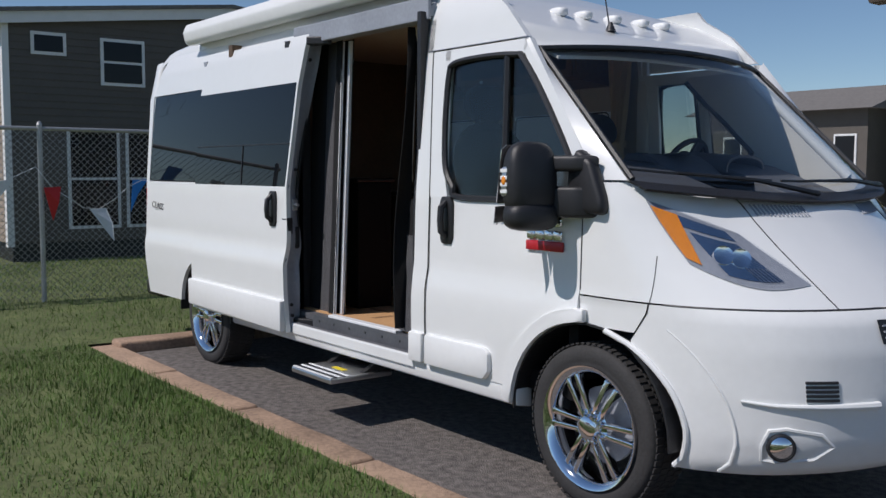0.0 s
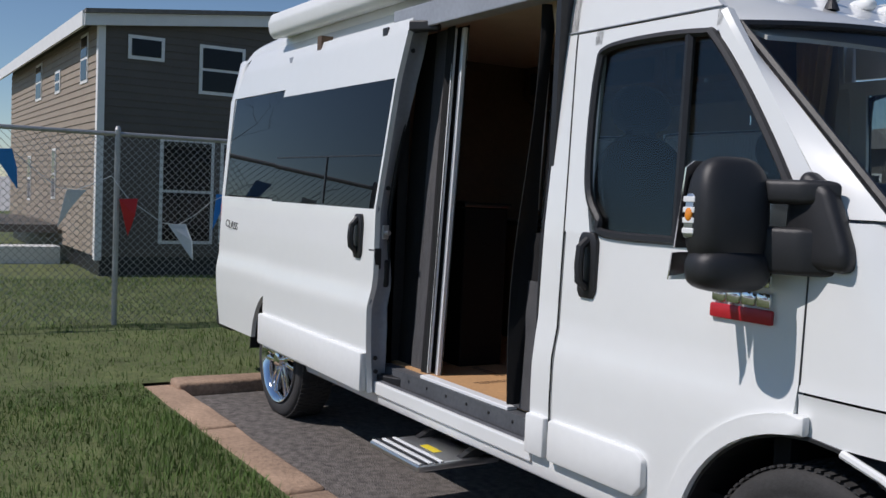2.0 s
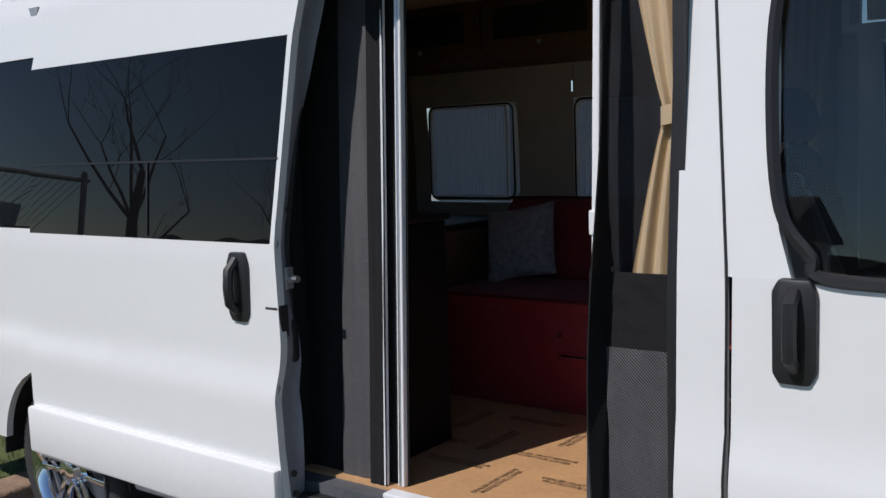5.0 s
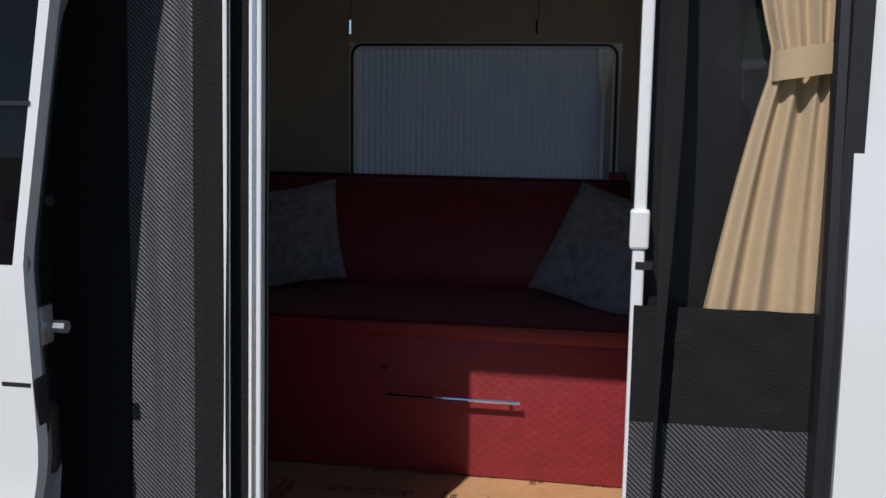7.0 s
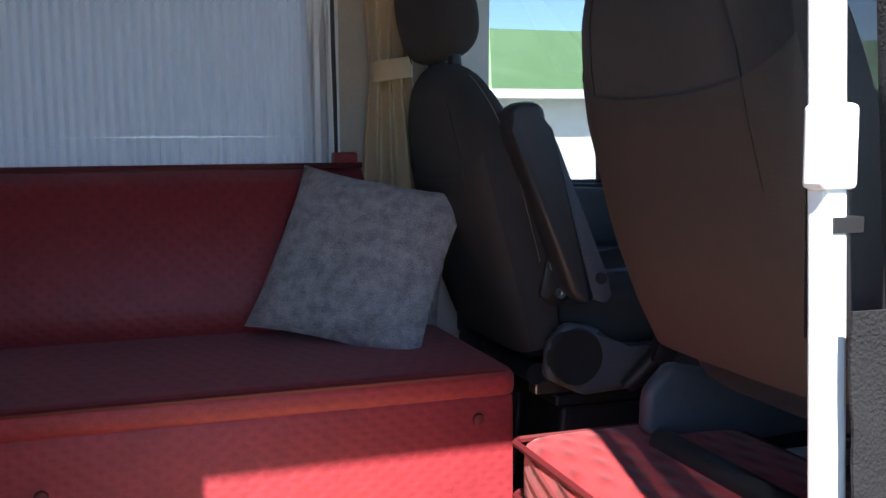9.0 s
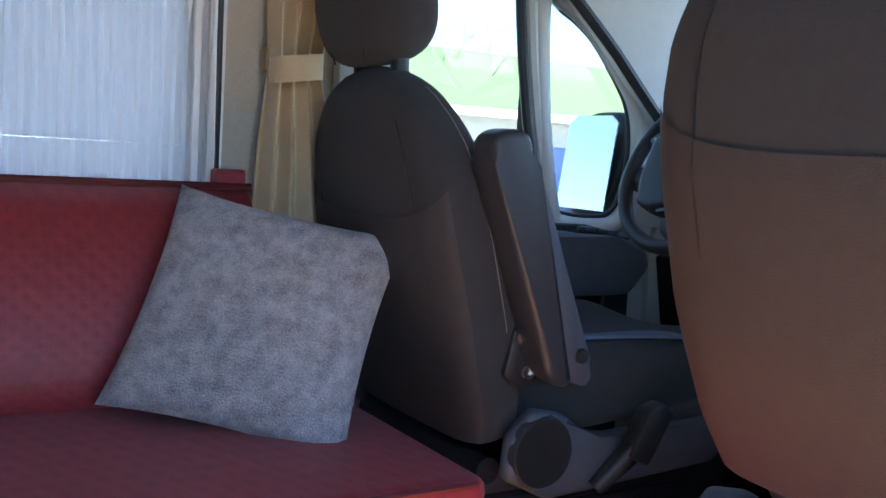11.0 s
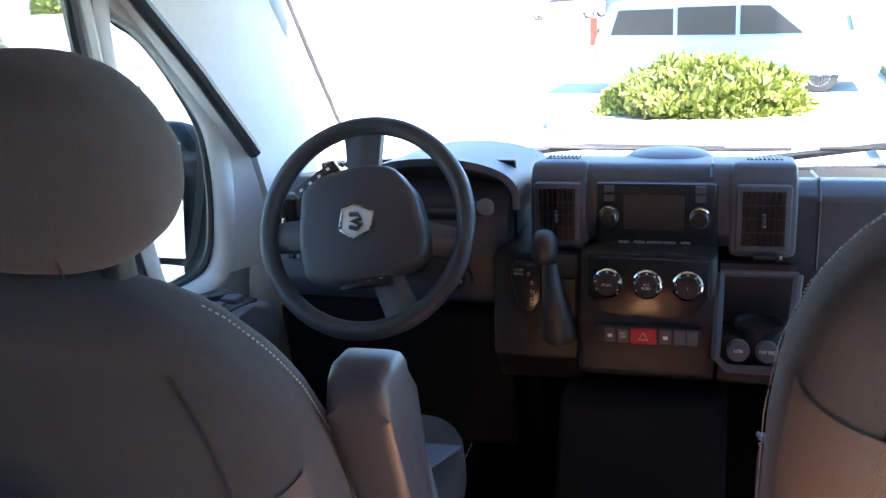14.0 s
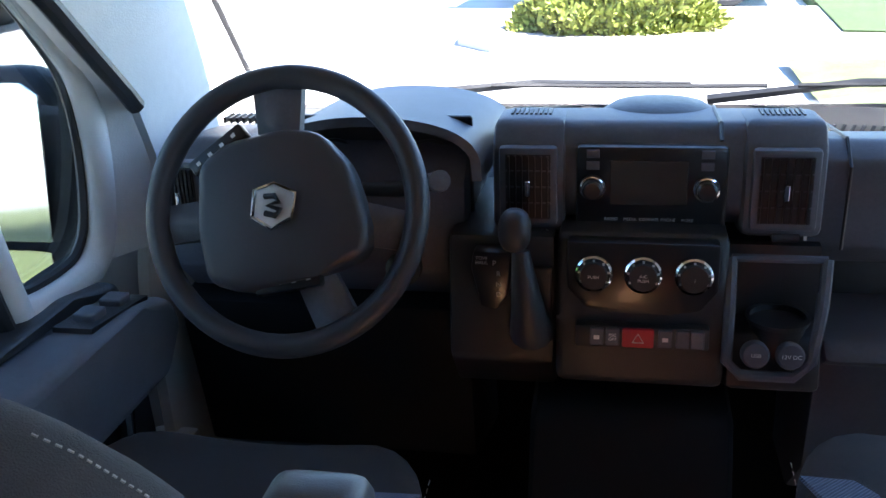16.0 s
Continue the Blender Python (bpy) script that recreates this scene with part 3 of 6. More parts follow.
def plan(t):
    t = min(max(t, 0), 7)
    i = min(int(t), 6)
    q = [Vector(PLAN[min(max(k, 0), 7)]) if k <= 7 else Vector((PLAN[6][0], -PLAN[6][1])) for k in (i - 1, i, i + 1, i + 2)]
    if i == 0:
        q[0] = Vector((-0.3, 1.0))
    f = t - i
    return 0.5 * ((2 * q[1]) + (q[2] - q[0]) * f + (2 * q[0] - 5 * q[1] + 4 * q[2] - q[3]) * f * f + (3 * q[1] - q[0] - 3 * q[2] + q[3]) * f ** 3)


def nose(t, z, s=-1, off=0.0):
    def p(t, z):
        c = plan(t)
        w = min(1.0, max(0.0, (c.x + 0.045) / 0.88))
        k = half(z) if z > 0.95 else 1.0
        crown = -0.05 * (1 - (c.y / 0.9) ** 2) * max(0, (z - 1.1)) / 0.35 if abs(c.y) < 0.9 else 0
        return Vector((c.x + w * lerp(DX, z), s * c.y * (k + (1 - k) * w), z + crown))
    a = p(t, z)
    if off:
        n = (p(min(t + .02, 7), z) - p(max(t - .02, 0), z)).cross(p(t, z + .01) - p(t, z - .01))
        n.normalize()
        if n.x < 0 and t > 1 or n.y * s < 0 and t <= 1:
            n = -n
        a += n * off
    return a


def t_at(x):
    lo, hi = 0.0, 5.0
    for _ in range(30):
        mid = (lo + hi) / 2
        lo, hi = (mid, hi) if plan(mid).x < x else (lo, mid)
    return lo


for s in (-1, 1):
    def skin(t0, t1, z0, z1, name, material, off=0.0, nu=24, nv=10, label="", parent=None, thick=-0.02):
        ft = lambda t, z: t if isinstance(t, (int, float)) else t(z)
        def f(u, v):
            z = z0 + (z1 - z0) * v
            a, c = ft(t0, z), ft(t1, z)
            return nose(a + (c - a) * u, z, s, off)
        return part(name, sheet(f, nu, nv), material, parent or van, label, True)
    edge = lambda z: t_at(math.sqrt(max(0.0, 0.46 ** 2 - (z - 0.37) ** 2))) if z < 0.83 else t_at(0.0)
    skin(lambda z: max(edge(z), t_at(0.24 + (z - 0.83) * 0.7)), 7, 0.30, 0.955, "bumper", TRIMWHITE, nu=40, nv=22, label="white painted front bumper")
    skin(0, lambda z: max(t_at(0.235 + (z - 0.83) * 0.7), 0.02), 0.83, 0.955, "fender", WHITE, nv=6)
    skin(0, 4.86, 0.962, 1.45, "fender", WHITE, nv=16, label="white front fender")
    skin(4.88, 7, 0.962, 1.45, "hood", WHITE, nv=16, label="white bonnet half")
    lip = [nose(t_at(math.sqrt(max(0, 0.46 ** 2 - (z - 0.37) ** 2))), z, s, 0.004) for z in np.linspace(0.31, 0.82, 14)]
    part("bumper_flare", tube(lip, 0.013, 8), TRIMWHITE, van, smooth=True)
    flare = [nose(t_at(math.sqrt(max(0, 0.62 ** 2 - (z - 0.37) ** 2))), z, s, 0.0) for z in np.linspace(0.31, 0.86, 14)]
    part("bumper_crease", tube(flare, [0.010 - 0.007 * i / 13 for i in range(14)], 8), TRIMWHITE, van, smooth=True)
    seam = [nose(t_at(0.24 + (z - 0.83) * 0.72), z, s, 0.001) for z in np.linspace(0.80, 1.15, 10)]
    part("panel_gap", tube(seam, 0.0018, 5), BLACK, van)
    part("panel_gap", tube([nose(t, 0.958, s, 0.0) for t in np.linspace(2.0, 6.9, 30)], 0.004, 5), BLACK, van)
    part("panel_gap", tube([nose(4.87, z, s, 0.0) for z in np.linspace(0.96, 1.44, 16)], 0.0028, 5), BLACK, van)
    # head lamp
    A, B, C, D = (2.72, 1.375), (3.0, 1.125), (4.80, 1.045), (4.42, 1.25)
    def lamp(u, v, off):
        bow = 0.05 * math.sin(math.pi * u) * (1 - v) * -1 + 0.015 * math.sin(math.pi * u) * v
        t = (A[0] + (D[0] - A[0]) * u) * v + (B[0] + (C[0] - B[0]) * u) * (1 - v)
        z = (A[1] + (D[1] - A[1]) * u) * v + (B[1] + (C[1] - B[1]) * u) * (1 - v) + bow
        return nose(t, z, s, off)
    hl = part("headlight", sheet(lambda u, v: lamp(u, v, 0.004), 20, 8), JAMB, van, "clear headlight with amber turn signal", True)
    part("reflector", sheet(lambda u, v: lamp(0.36 + 0.46 * u, 0.10 + 0.58 * v, 0.007), 8, 6), CHROME, hl)
    part("reflector", sheet(lambda u, v: lamp(0.3 + 0.55 * u, 0.74 + 0.18 * v, 0.007), 8, 3), CHROME, hl)
    part("turn_signal", sheet(lambda u, v: lamp(0.02 + (0.13 + 0.22 * v) * u, 0.10 + 0.82 * v, 0.009), 10, 6), AMBER, hl, "amber turn signal lens")
    for k in range(6):
        part("lens_rib", sheet(lambda u, v: lamp(0.62 + 0.035 * k + 0.012 * u, 0.08 + 0.2 * v, 0.0085), 1, 2), STEEL, hl)
    for uu in (0.5, 0.66):
        c = lamp(uu, 0.4, 0.012)
        part("bulb_bowl", lathe([(0.045, 0.0), (0.04, 0.012), (0.02, 0.004), (0.0, 0.002)], 20, look(c, c - Vector((1, s * 0.8, 0.5)))), CHROME, hl, smooth=True)
    part("lens", sheet(lambda u, v: lamp(u, v, 0.022 * (math.sin(math.pi * min(max(u, .02), .98)) * math.sin(math.pi * min(max(v, .02), .98))) ** 0.4 + 0.005), 20, 8), LENS, hl, "", True).visible_shadow = False
    # fog lamp in its recess, cooling slats
    c = nose(3.75, 0.44, s, 0.006)
    fog = part("fog_lamp", lathe([(0.055, -0.01), (0.055, 0.012), (0.047, 0.016), (0.042, 0.006), (0.0, 0.003)], 24, look(c, c - Vector((1, s * 1.1, 0)))), BLACK, van, "round front fog lamp", True)
    part("lens", lathe([(0.043, 0.012), (0.03, 0.019), (0.0, 0.022)], 20, look(c, c - Vector((1, s * 1.1, 0)))), CHROME, fog, "", True)
    part("fog_recess", tube([nose(t, z, s, 0.0) for t, z in ((3.55, 0.50), (3.8, 0.51), (4.3, 0.49), (4.5, 0.44), (4.3, 0.385), (3.8, 0.37), (3.55, 0.38), (3.47, 0.44))], 0.009, 6, closed=True), TRIMWHITE, van, smooth=True)
    for k in range(5):
        part("bumper_slat", tube([nose(t, 0.625 + 0.017 * k, s, 0.002) for t in np.linspace(4.05, 4.5, 8)], 0.006, 6), BLACK, van)
    part("bumper_ledge", tube([nose(t, 0.60 + 0.02 * max(0, 3.6 - t), s, 0.006) for t in np.linspace(3.1, 5.1, 16)], [0.005 + 0.012 * k / 15 for k in range(16)], 8), TRIMWHITE, van, smooth=True)
    # bonnet louvres
    for k in range(14):
        part("louvre", tube([nose(5.0 + k * 0.075, z, s, 0.001) for z in (1.335, 1.385)], 0.0055, 5), JAMB, van)
    # grille frame and openings
    for z0, z1, tt in ((0.72, 0.80, 5.35), (0.83, 0.92, 5.25), (0.46, 0.62, 5.5)):
        gq = part("grille", sheet(lambda u, v: nose(tt + (7 - tt) * u, z0 + (z1 - z0) * v, s, 0.006), 12, 4), BLACK, van, "black grille opening")
        for k in range(3):
            part("grille_bar", tube([nose(t, z0 + (z1 - z0) * (k + 1) / 4, s, 0.012) for t in np.linspace(tt + .05, 7, 10)], 0.004, 5), JAMB, gq)

# windscreen, cowl, pillars
def screen(u, v):
    """u across (-1 to 1), v from cowl to header."""
    y = u * (0.95 * (1 - v) + 0.88 * v)
    x = (0.46 - 0.29 * abs(u) ** 2.4) * (1 - v) + (-0.30 - 0.17 * abs(u) ** 2.4) * v
    return Vector((x, y, (1.46 - 0.06 * (1 - u * u)) * (1 - v) + 2.10 * v - 0.03 * u * u * v))


w = part("windscreen", sheet(lambda u, v: screen(u * 2 - 1, v), 24, 8), CLEARGLASS, van, "large raked windscreen", True)
w.visible_shadow = False
for s in (-1, 1):
    part("a_pillar", sheet(lambda u, v: screen(s, v).lerp(Vector((lerp(A_LINE, 1.46 + 0.66 * v) - 0.005, s * (half(1.46 + 0.66 * v) + 0.0), 1.46 + 0.66 * v)), u), 4, 12, 0.02), WHITE, van, "white windscreen pillar", True)
    part("screen_seal", tube([screen(s * 0.985, v) + Vector((0.003, 0, 0.006)) for v in np.linspace(0, 1, 10)], 0.014, 6), BLACK, van)
    part("a_pillar_trim", tube([screen(s, v) + Vector((-0.055, -s * 0.02, -0.012)) for v in np.linspace(0.03, 0.97, 10)], [0.03 - 0.005 * k / 9 for k in range(10)], 10), TRIMWHITE, van, "light grey inner pillar trim", True)
part("screen_seal", tube([screen(u, 1.0) + Vector((0.003, 0, 0.004)) for u in np.linspace(-1, 1, 20)], 0.014, 6), BLACK, van)
part("cowl", sheet(lambda u, v: screen(u * 2 - 1, 0.02 - 0.0 * v) + Vector((0.02 + 0.09 * v, 0, -0.012 - 0.035 * v)), 24, 3, 0.01), BLACK, van, "black plastic cowl under the windscreen", True)
for y0, y1, vv in ((0.75, -0.05, 0.045), (-0.1, -0.80, 0.045)):
    wp = part("wiper", tube([screen(y0, 0.0) + Vector((0.07, 0, 0.0)), screen((y0 + y1) / 2, vv * 0.6) + Vector((0.04, 0, 0.03)), screen(y1, vv) + Vector((0.02, 0, 0.025))], [0.014, 0.010, 0.006], 6), BLACK, van, "black windscreen wiper")
    part("wiper_blade", tube([screen(u, vv * 0.9 + 0.02) + Vector((0.012, 0, 0.012)) for u in np.linspace(y1 - 0.18, y1 + 0.5, 6)], 0.006, 5), BLACK, wp)


# roof cap, running down into the windscreen header
def roof(u, v):
    a = v * 2 - 1
    front = -0.30 - 0.17 * abs(a) ** 2.4
    x = front + (-5.16 - front) * u ** 1.5
    top = lerp([(-5.16, 2.42), (-5.0, 2.55), (-4.6, 2.60), (-1.9, 2.62), (-1.4, 2.57), (-1.0, 2.42), (-0.6, 2.22), (-0.30, 2.10)], x)
    edge = lerp([(-5.16, 2.35), (-4.9, 2.44), (-1.2, 2.44), (-0.85, 2.37), (-0.6, 2.215), (-0.47, 2.135), (-0.30, 2.10)], x)
    y = half(edge) * math.sin(a * math.pi / 2)
    z = edge + (top - edge) * abs(math.cos(a * math.pi / 2)) ** 0.55
    w = min(1.0, (front - x) / 0.22)
    w = w * w * (3 - 2 * w)
    head = Vector((front, a * 0.88, 2.105 - 0.03 * a * a))
    return Vector((x, head.y + (y - head.y) * w, head.z + (z - head.z) * w if w < 1 else z))


part("roof", sheet(roof, 90, 36), WHITE, van, "white moulded high roof", True)
part("rear_door", prism([(-0.95, 0.42), (0.95, 0.42), (0.985, 0.9), (0.97, 1.4), (0.92, 2.1), (0.86, 2.42), (-0.86, 2.42), (-0.92, 2.1), (-0.97, 1.4), (-0.985, 0.9)], "x", -5.30, -5.18, 0.03), WHITE, van, "white rear doors", True)
part("rear_bumper", box(-5.36, -5.05, -0.98, 0.98, 0.40, 0.56, 0.04), BLACK, van, "black rear bumper")
part("tow_hitch", box(-5.42, -5.1, -0.05, 0.05, 0.36, 0.44, 0.01), BLACK, van)
part("tail_lamp", box(-5.29, -5.18, -0.985, -0.93, 0.95, 1.35, 0.02), RED, van, "tall red tail lamp")
part("underbody", box(-5.1, 0.75, -0.60, 0.60, 0.32, 0.46), BLACK, van)
part("underbody", box(-3.5, -0.5, -0.93, 0.93, 0.38, 0.47), BLACK, van)
part("aerial", tube([(-0.62, -0.22, 2.26), (-0.72, -0.22, 2.72)], [0.004, 0.0025], 6), BLACK, van, "thin black roof aerial")
part("aerial_foot", lathe([(0.03, 0), (0.022, 0.02), (0.008, 0.05)], 14, pose(-0.61, -0.22, 2.225)), BLACK, van)
for k, y in enumerate((-0.36, -0.2, 0, 0.2, 0.36)):
    part("roof_marker_lamp", soft_box(0.11, 0.07, 0.05, 3, 8), TRIMWHITE, van, "clear roof marker lamp", True, pose(-0.80, y * 1.15, 2.33))
part("roof_seam", tube([(x, -half(2.13) - 0.003, 2.128) for x in np.linspace(-1.3, -0.48, 8)], 0.003, 5), JAMB, van)
part("body_seam", tube([(-1.16 - 0.05 * max(0, z - 1.36) / 0.76, -half(z) - 0.001, z) for z in np.linspace(0.475, 2.12, 30)], 0.0035, 5), BLACK, van, "dark door gap")
part("body_seam", tube([(-0.045, -half(z) - 0.001, z) for z in np.linspace(0.98, 1.5, 10)], 0.003, 5), BLACK, van)

# awning on the roof edge
awn = prism([(-0.94, 2.47), (-0.97, 2.50), (-0.985, 2.57), (-0.96, 2.63), (-0.90, 2.655), (-0.83, 2.63), (-0.81, 2.50)], "x", -4.42, -1.25, 0.012)
part("awning", awn, TRIMWHITE, van, "rolled white awning cassette", True)

# wheels
def wheel(x, y, s):
    e = new("wheel")
    at = pose(x, y, 0.37, 90 * -s, 0, 0)
    placed(e, at, van)
    prof = [(0.262, -0.20), (0.30, -0.235), (0.345, -0.24), (0.362, -0.225), (0.37, -0.19), (0.372, -0.12), (0.37, -0.05), (0.362, -0.015), (0.345, 0.0), (0.30, 0.004), (0.268, -0.012), (0.262, -0.03)]
    b = lathe(prof, 64, cap=False)
    part("tyre", b, RUBBER, e, "black all-season tyre", True, at)
    tr = bmesh.new()
    for k in range(72):
        a = k * math.tau / 72
        for zz, w2 in ((-0.035, 0.028), (-0.085, 0.03), (-0.14, 0.03), (-0.19, 0.03)):
            q = box(-0.0105, 0.0105, -w2 / 1.3, w2 / 1.3, 0, 0.007)
            q.transform(Matrix.Rotation(a + (zz * 0.8), 4, "Z") @ Matrix.Translation((0.3685, 0, zz)) @ Matrix(((0, 0, 1, 0), (1, 0, 0, 0), (0, 1, 0, 0), (0, 0, 0, 1))))
            tr = join(tr, q)
    o = part("tread", tr, RUBBER, e, m=at)
    o["kind"] = "stuff"
    rim = lathe([(0.262, -0.20), (0.255, -0.19), (0.235, -0.12), (0.232, -0.05), (0.24, -0.02), (0.262, 0.006), (0.275, 0.01), (0.275, -0.006)], 64, cap=False)
    part("rim", rim, CHROME, e, "bright chrome alloy rim", True, at)
    for k in range(6):
        b = bmesh.new()
        for d in (-0.024, 0.024):
            b = prism([(0.055, d * 0.9 - 0.011), (0.24, d * 1.25 - 0.014), (0.24, d * 1.25 + 0.014), (0.055, d * 0.9 + 0.011)], "z", -0.055, -0.012, 0.006, 2, b)
        b.transform(Matrix.Rotation(k * math.tau / 6, 4, "Z"))
        part("spoke", b, CHROME, e, "", True, at)
    o = part("hub", lathe([(0.085, -0.09), (0.085, -0.03), (0.062, -0.018), (0.05, 0.012), (0.035, 0.02), (0.0, 0.02)], 32), CHROME, e, "chrome hub with cap", True, at)
    for k in range(8):
        a = (k + 0.5) * math.tau / 8
        o = part("lug_nut", lathe([(0.011, -0.03), (0.011, 0.004), (0.006, 0.012), (0, 0.012)], 8, pose(0.072 * math.cos(a), 0.072 * math.sin(a), -0.012)), CHROME, e, m=at)
    o = part("brake_disc", lathe([(0.17, -0.13), (0.17, -0.11), (0.0, -0.11)], 32), JAMB, e, m=at)


for x in (0.0, -4.035):
    wheel(x, -0.985, -1)
    wheel(x, 0.985, 1)


# mirrors
def mirror(s, hx, hy, hz):
    hy *= s
    e = new("door_mirror")
    e.parent = van
    e["label"] = "large black door mirror on two arms"
    sh = soft_box(0.15, 0.24, 0.33, 3.2, 20)
    for v in sh.verts:
        v.co.x *= 1.0 - 0.25 * max(0, v.co.z) / 0.165
    part("housing", sh, BLACK, e, "", True, pose(hx, hy, hz, 0, 0, 12 * s))
    part("lower_housing", soft_box(0.15, 0.25, 0.13, 3, 14), BLACK, e, "", True, pose(hx + 0.01, hy, hz - 0.16, 0, 0, 12 * s))
    for z0, z1 in ((hz + 0.035, hz + 0.105), (hz - 0.165, hz - 0.03)):
        arm = prism([(hx + 0.0, hy - s * 0.09), (hx + 0.07, hy - s * 0.07), (hx + 0.17, s * 1.055), (hx + 0.25, s * 0.985), (hx + 0.12, s * 0.985), (hx + 0.05, s * 1.03)], "z", z0, z1, 0.016, 3)
        part("arm", arm, BLACK, e, "", True)
    fx = hx + 0.20
    b = prism([(fx - 0.12, 1.32), (fx + 0.10, 1.31), (fx + 0.10, 1.37), (fx + 0.03, 1.54), (fx - 0.06, 1.60), (fx - 0.11, 1.50)], "y", s * 0.965, s * 1.035, 0.025, 3)
    part("foot", b, BLACK, e, "", True)
    for zs in ([-0.105, -0.105, 0.13, 0.15, 0.15, 0.13], [-0.20, -0.20, -0.12, -0.118, -0.118, -0.12]):
        g = prism([(hy + dy, hz + dz) for dy, dz in zip((-0.10, 0.10, 0.10, 0.07, -0.07, -0.10), zs)], "x", hx - 0.094, hx - 0.089)
        for v in g.verts:
            v.co.x += 0.13 * (v.co.z - hz) - 0.006 * (zs[0] < -0.15)
        part("mirror_glass", g, CHROME, e, "mirror glass")
    rp = [(hx - 0.062, hz - 0.075), (hx - 0.012, hz - 0.07), (hx - 0.008, hz + 0.06), (hx - 0.055, hz + 0.055)]
    ts = part("side_repeater", prism(rp, "y", hy + s * 0.07, hy + s * 0.118, 0.01), STEEL, e, "clear side repeater lamp", True)
    for k in range(4):
        z = hz - 0.06 + 0.03 * k
        part("lens_rib", box(hx - 0.058, hx - 0.014, *sorted((hy + s * 0.117, hy + s * 0.1215)), z, z + 0.016, 0.002), TRIMWHITE, ts)
    part("amber_bulb", soft_box(0.028, 0.014, 0.04, 2, 8), AMBER, ts, "", True, pose(hx - 0.035, hy + s * 0.12, hz - 0.005))


mirror(-1, -0.20, 1.165, 1.46)
mirror(1, -0.45, 1.125, 1.495)

# badges
tx = lambda x, z: Matrix.Translation((x, -half(z) - 0.006, z)) @ pose(0, 0, 0, 90, 0, 0)
words("CLASSIC", 0.075, tx(-4.93, 1.19) @ pose(0, 0, 0) @ Matrix(((1, 0.2, 0, 0), (0, 1, 0, 0), (0, 0, 1, 0), (0, 0, 0, 1))), BLACK, van, "black model name lettering")
for k, (dz, hh) in enumerate(((0.105, 0.05), (0.045, 0.045))):
    for i in range(4 if k else 3):
        ww = 0.052 if k else 0.07
        part("badge_bar", box(-0.385 + i * (ww + 0.006), -0.385 + i * (ww + 0.006) + ww, -1.012, -0.996, 1.14 + dz, 1.14 + dz + hh, 0.008), CHROME, van, "chrome badge bar", True)
part("badge_plate", box(-0.39, -0.15, -1.012, -0.996, 1.135, 1.18, 0.006), RED, van, "red and chrome badge plate", True)
part("v_mark", prism([(-4.21, 2.33), (-4.14, 2.33), (-4.172, 2.235)], "y", -0.905, -0.897), JAMB, van, "small grey arrow emblem")

# ---- open sliding door ----
sd = thing("sliding_door", "white sliding side door slid fully back, open", "door")
OFF = 0.05
so = lambda name, a, c, z0, z1, material=WHITE, off=OFF, thick=0.03, nx=6, nz=14, label="": panel(name, a, c, z0, z1, -1, material, off, thick, nx, nz, sd, label)
edge_r = [(0.44, -2.62), (0.9, -2.645), (1.05, -2.625), (1.4, -2.645), (2.05, -2.57), (2.40, -2.50)]
so("lower_skin", -4.12, edge_r, 0.44, 1.39, nz=24)
so("upper_skin", [(2.06, -4.09), (2.36, -4.01)], edge_r, 2.06, 2.36)
so("front_strip", [(1.39, -2.665), (2.06, -2.59)], edge_r, 1.39, 2.06, nx=1)
so("window", -4.11, [(1.39, -2.665), (2.06, -2.59)], 1.39, 2.06, DARKGLASS, OFF - 0.003, 0.006, label="dark tinted sliding door window")
so("window_backing", -4.09, -2.68, 1.39, 2.06, BLACK, OFF - 0.05, 0.01)
so("window_bar", -4.09, -2.63, 1.665, 1.673, BLACK, OFF + 0.002, 0.003, nz=1)
so("window_bar", -3.32, -3.31, 1.40, 1.668, BLACK, OFF + 0.002, 0.003, nx=1)
part("inner_frame", sheet(lambda u, v: (lerp(edge_r, 0.44 + 1.96 * v) - 0.0 - 0.10 * u * u + 0.045 * (u ** 3) * (1 + math.sin(9 * v)), -(half(0.44 + 1.96 * v) + OFF - 0.012) + 0.115 * u, 0.44 + 1.96 * v), 8, 40, 0.02, (-1, 0, 0)), JAMB, sd, "grey painted door edge", True)
part("seal", tube([(lerp(edge_r, z) - 0.055, -(half(z) + OFF) + 0.11, z) for z in np.linspace(0.46, 2.36, 24)], 0.014, 6), BLACK, sd, "black door seal", True)
lt = part("latch", box(-2.70, -2.628, -1.045, -1.0, 1.08, 1.19, 0.008), BLACK, sd, "black door latch")
part("striker", tube([(-2.65, -0.975, 1.27), (-2.605, -0.975, 1.27)], 0.012), STEEL, sd, "door guide pin")
part("striker_plate", box(-2.662, -2.642, -0.995, -0.955, 1.235, 1.31, 0.006), STEEL, sd)
part("latch", box(-2.72, -2.645, -0.985, -0.935, 0.98, 1.13, 0.02), BLACK, sd)
for z in (0.55, 0.62, 2.2, 2.3, 1.5):
    part("bolt", lathe([(0.012, 0), (0.012, 0.008), (0, 0.01)], 8, pose(lerp(edge_r, z) + 0.002, -half(z) - OFF + 0.05, z, 0, 90, 0)), BLACK, sd)
hb = part("handle", prism([(-2.86, 1.15), (-2.845, 1.125), (-2.78, 1.125), (-2.765, 1.16), (-2.765, 1.32), (-2.78, 1.36), (-2.845, 1.36), (-2.862, 1.32)], "y", -1.03, -1.06, 0.008), BLACK, sd, "black plastic door handle", True)
part("grip", tube([(-2.815, -1.055, 1.16), (-2.815, -1.09, 1.19), (-2.815, -1.095, 1.24), (-2.815, -1.09, 1.30), (-2.815, -1.055, 1.335)], 0.017, 8), BLACK, hb, smooth=True)
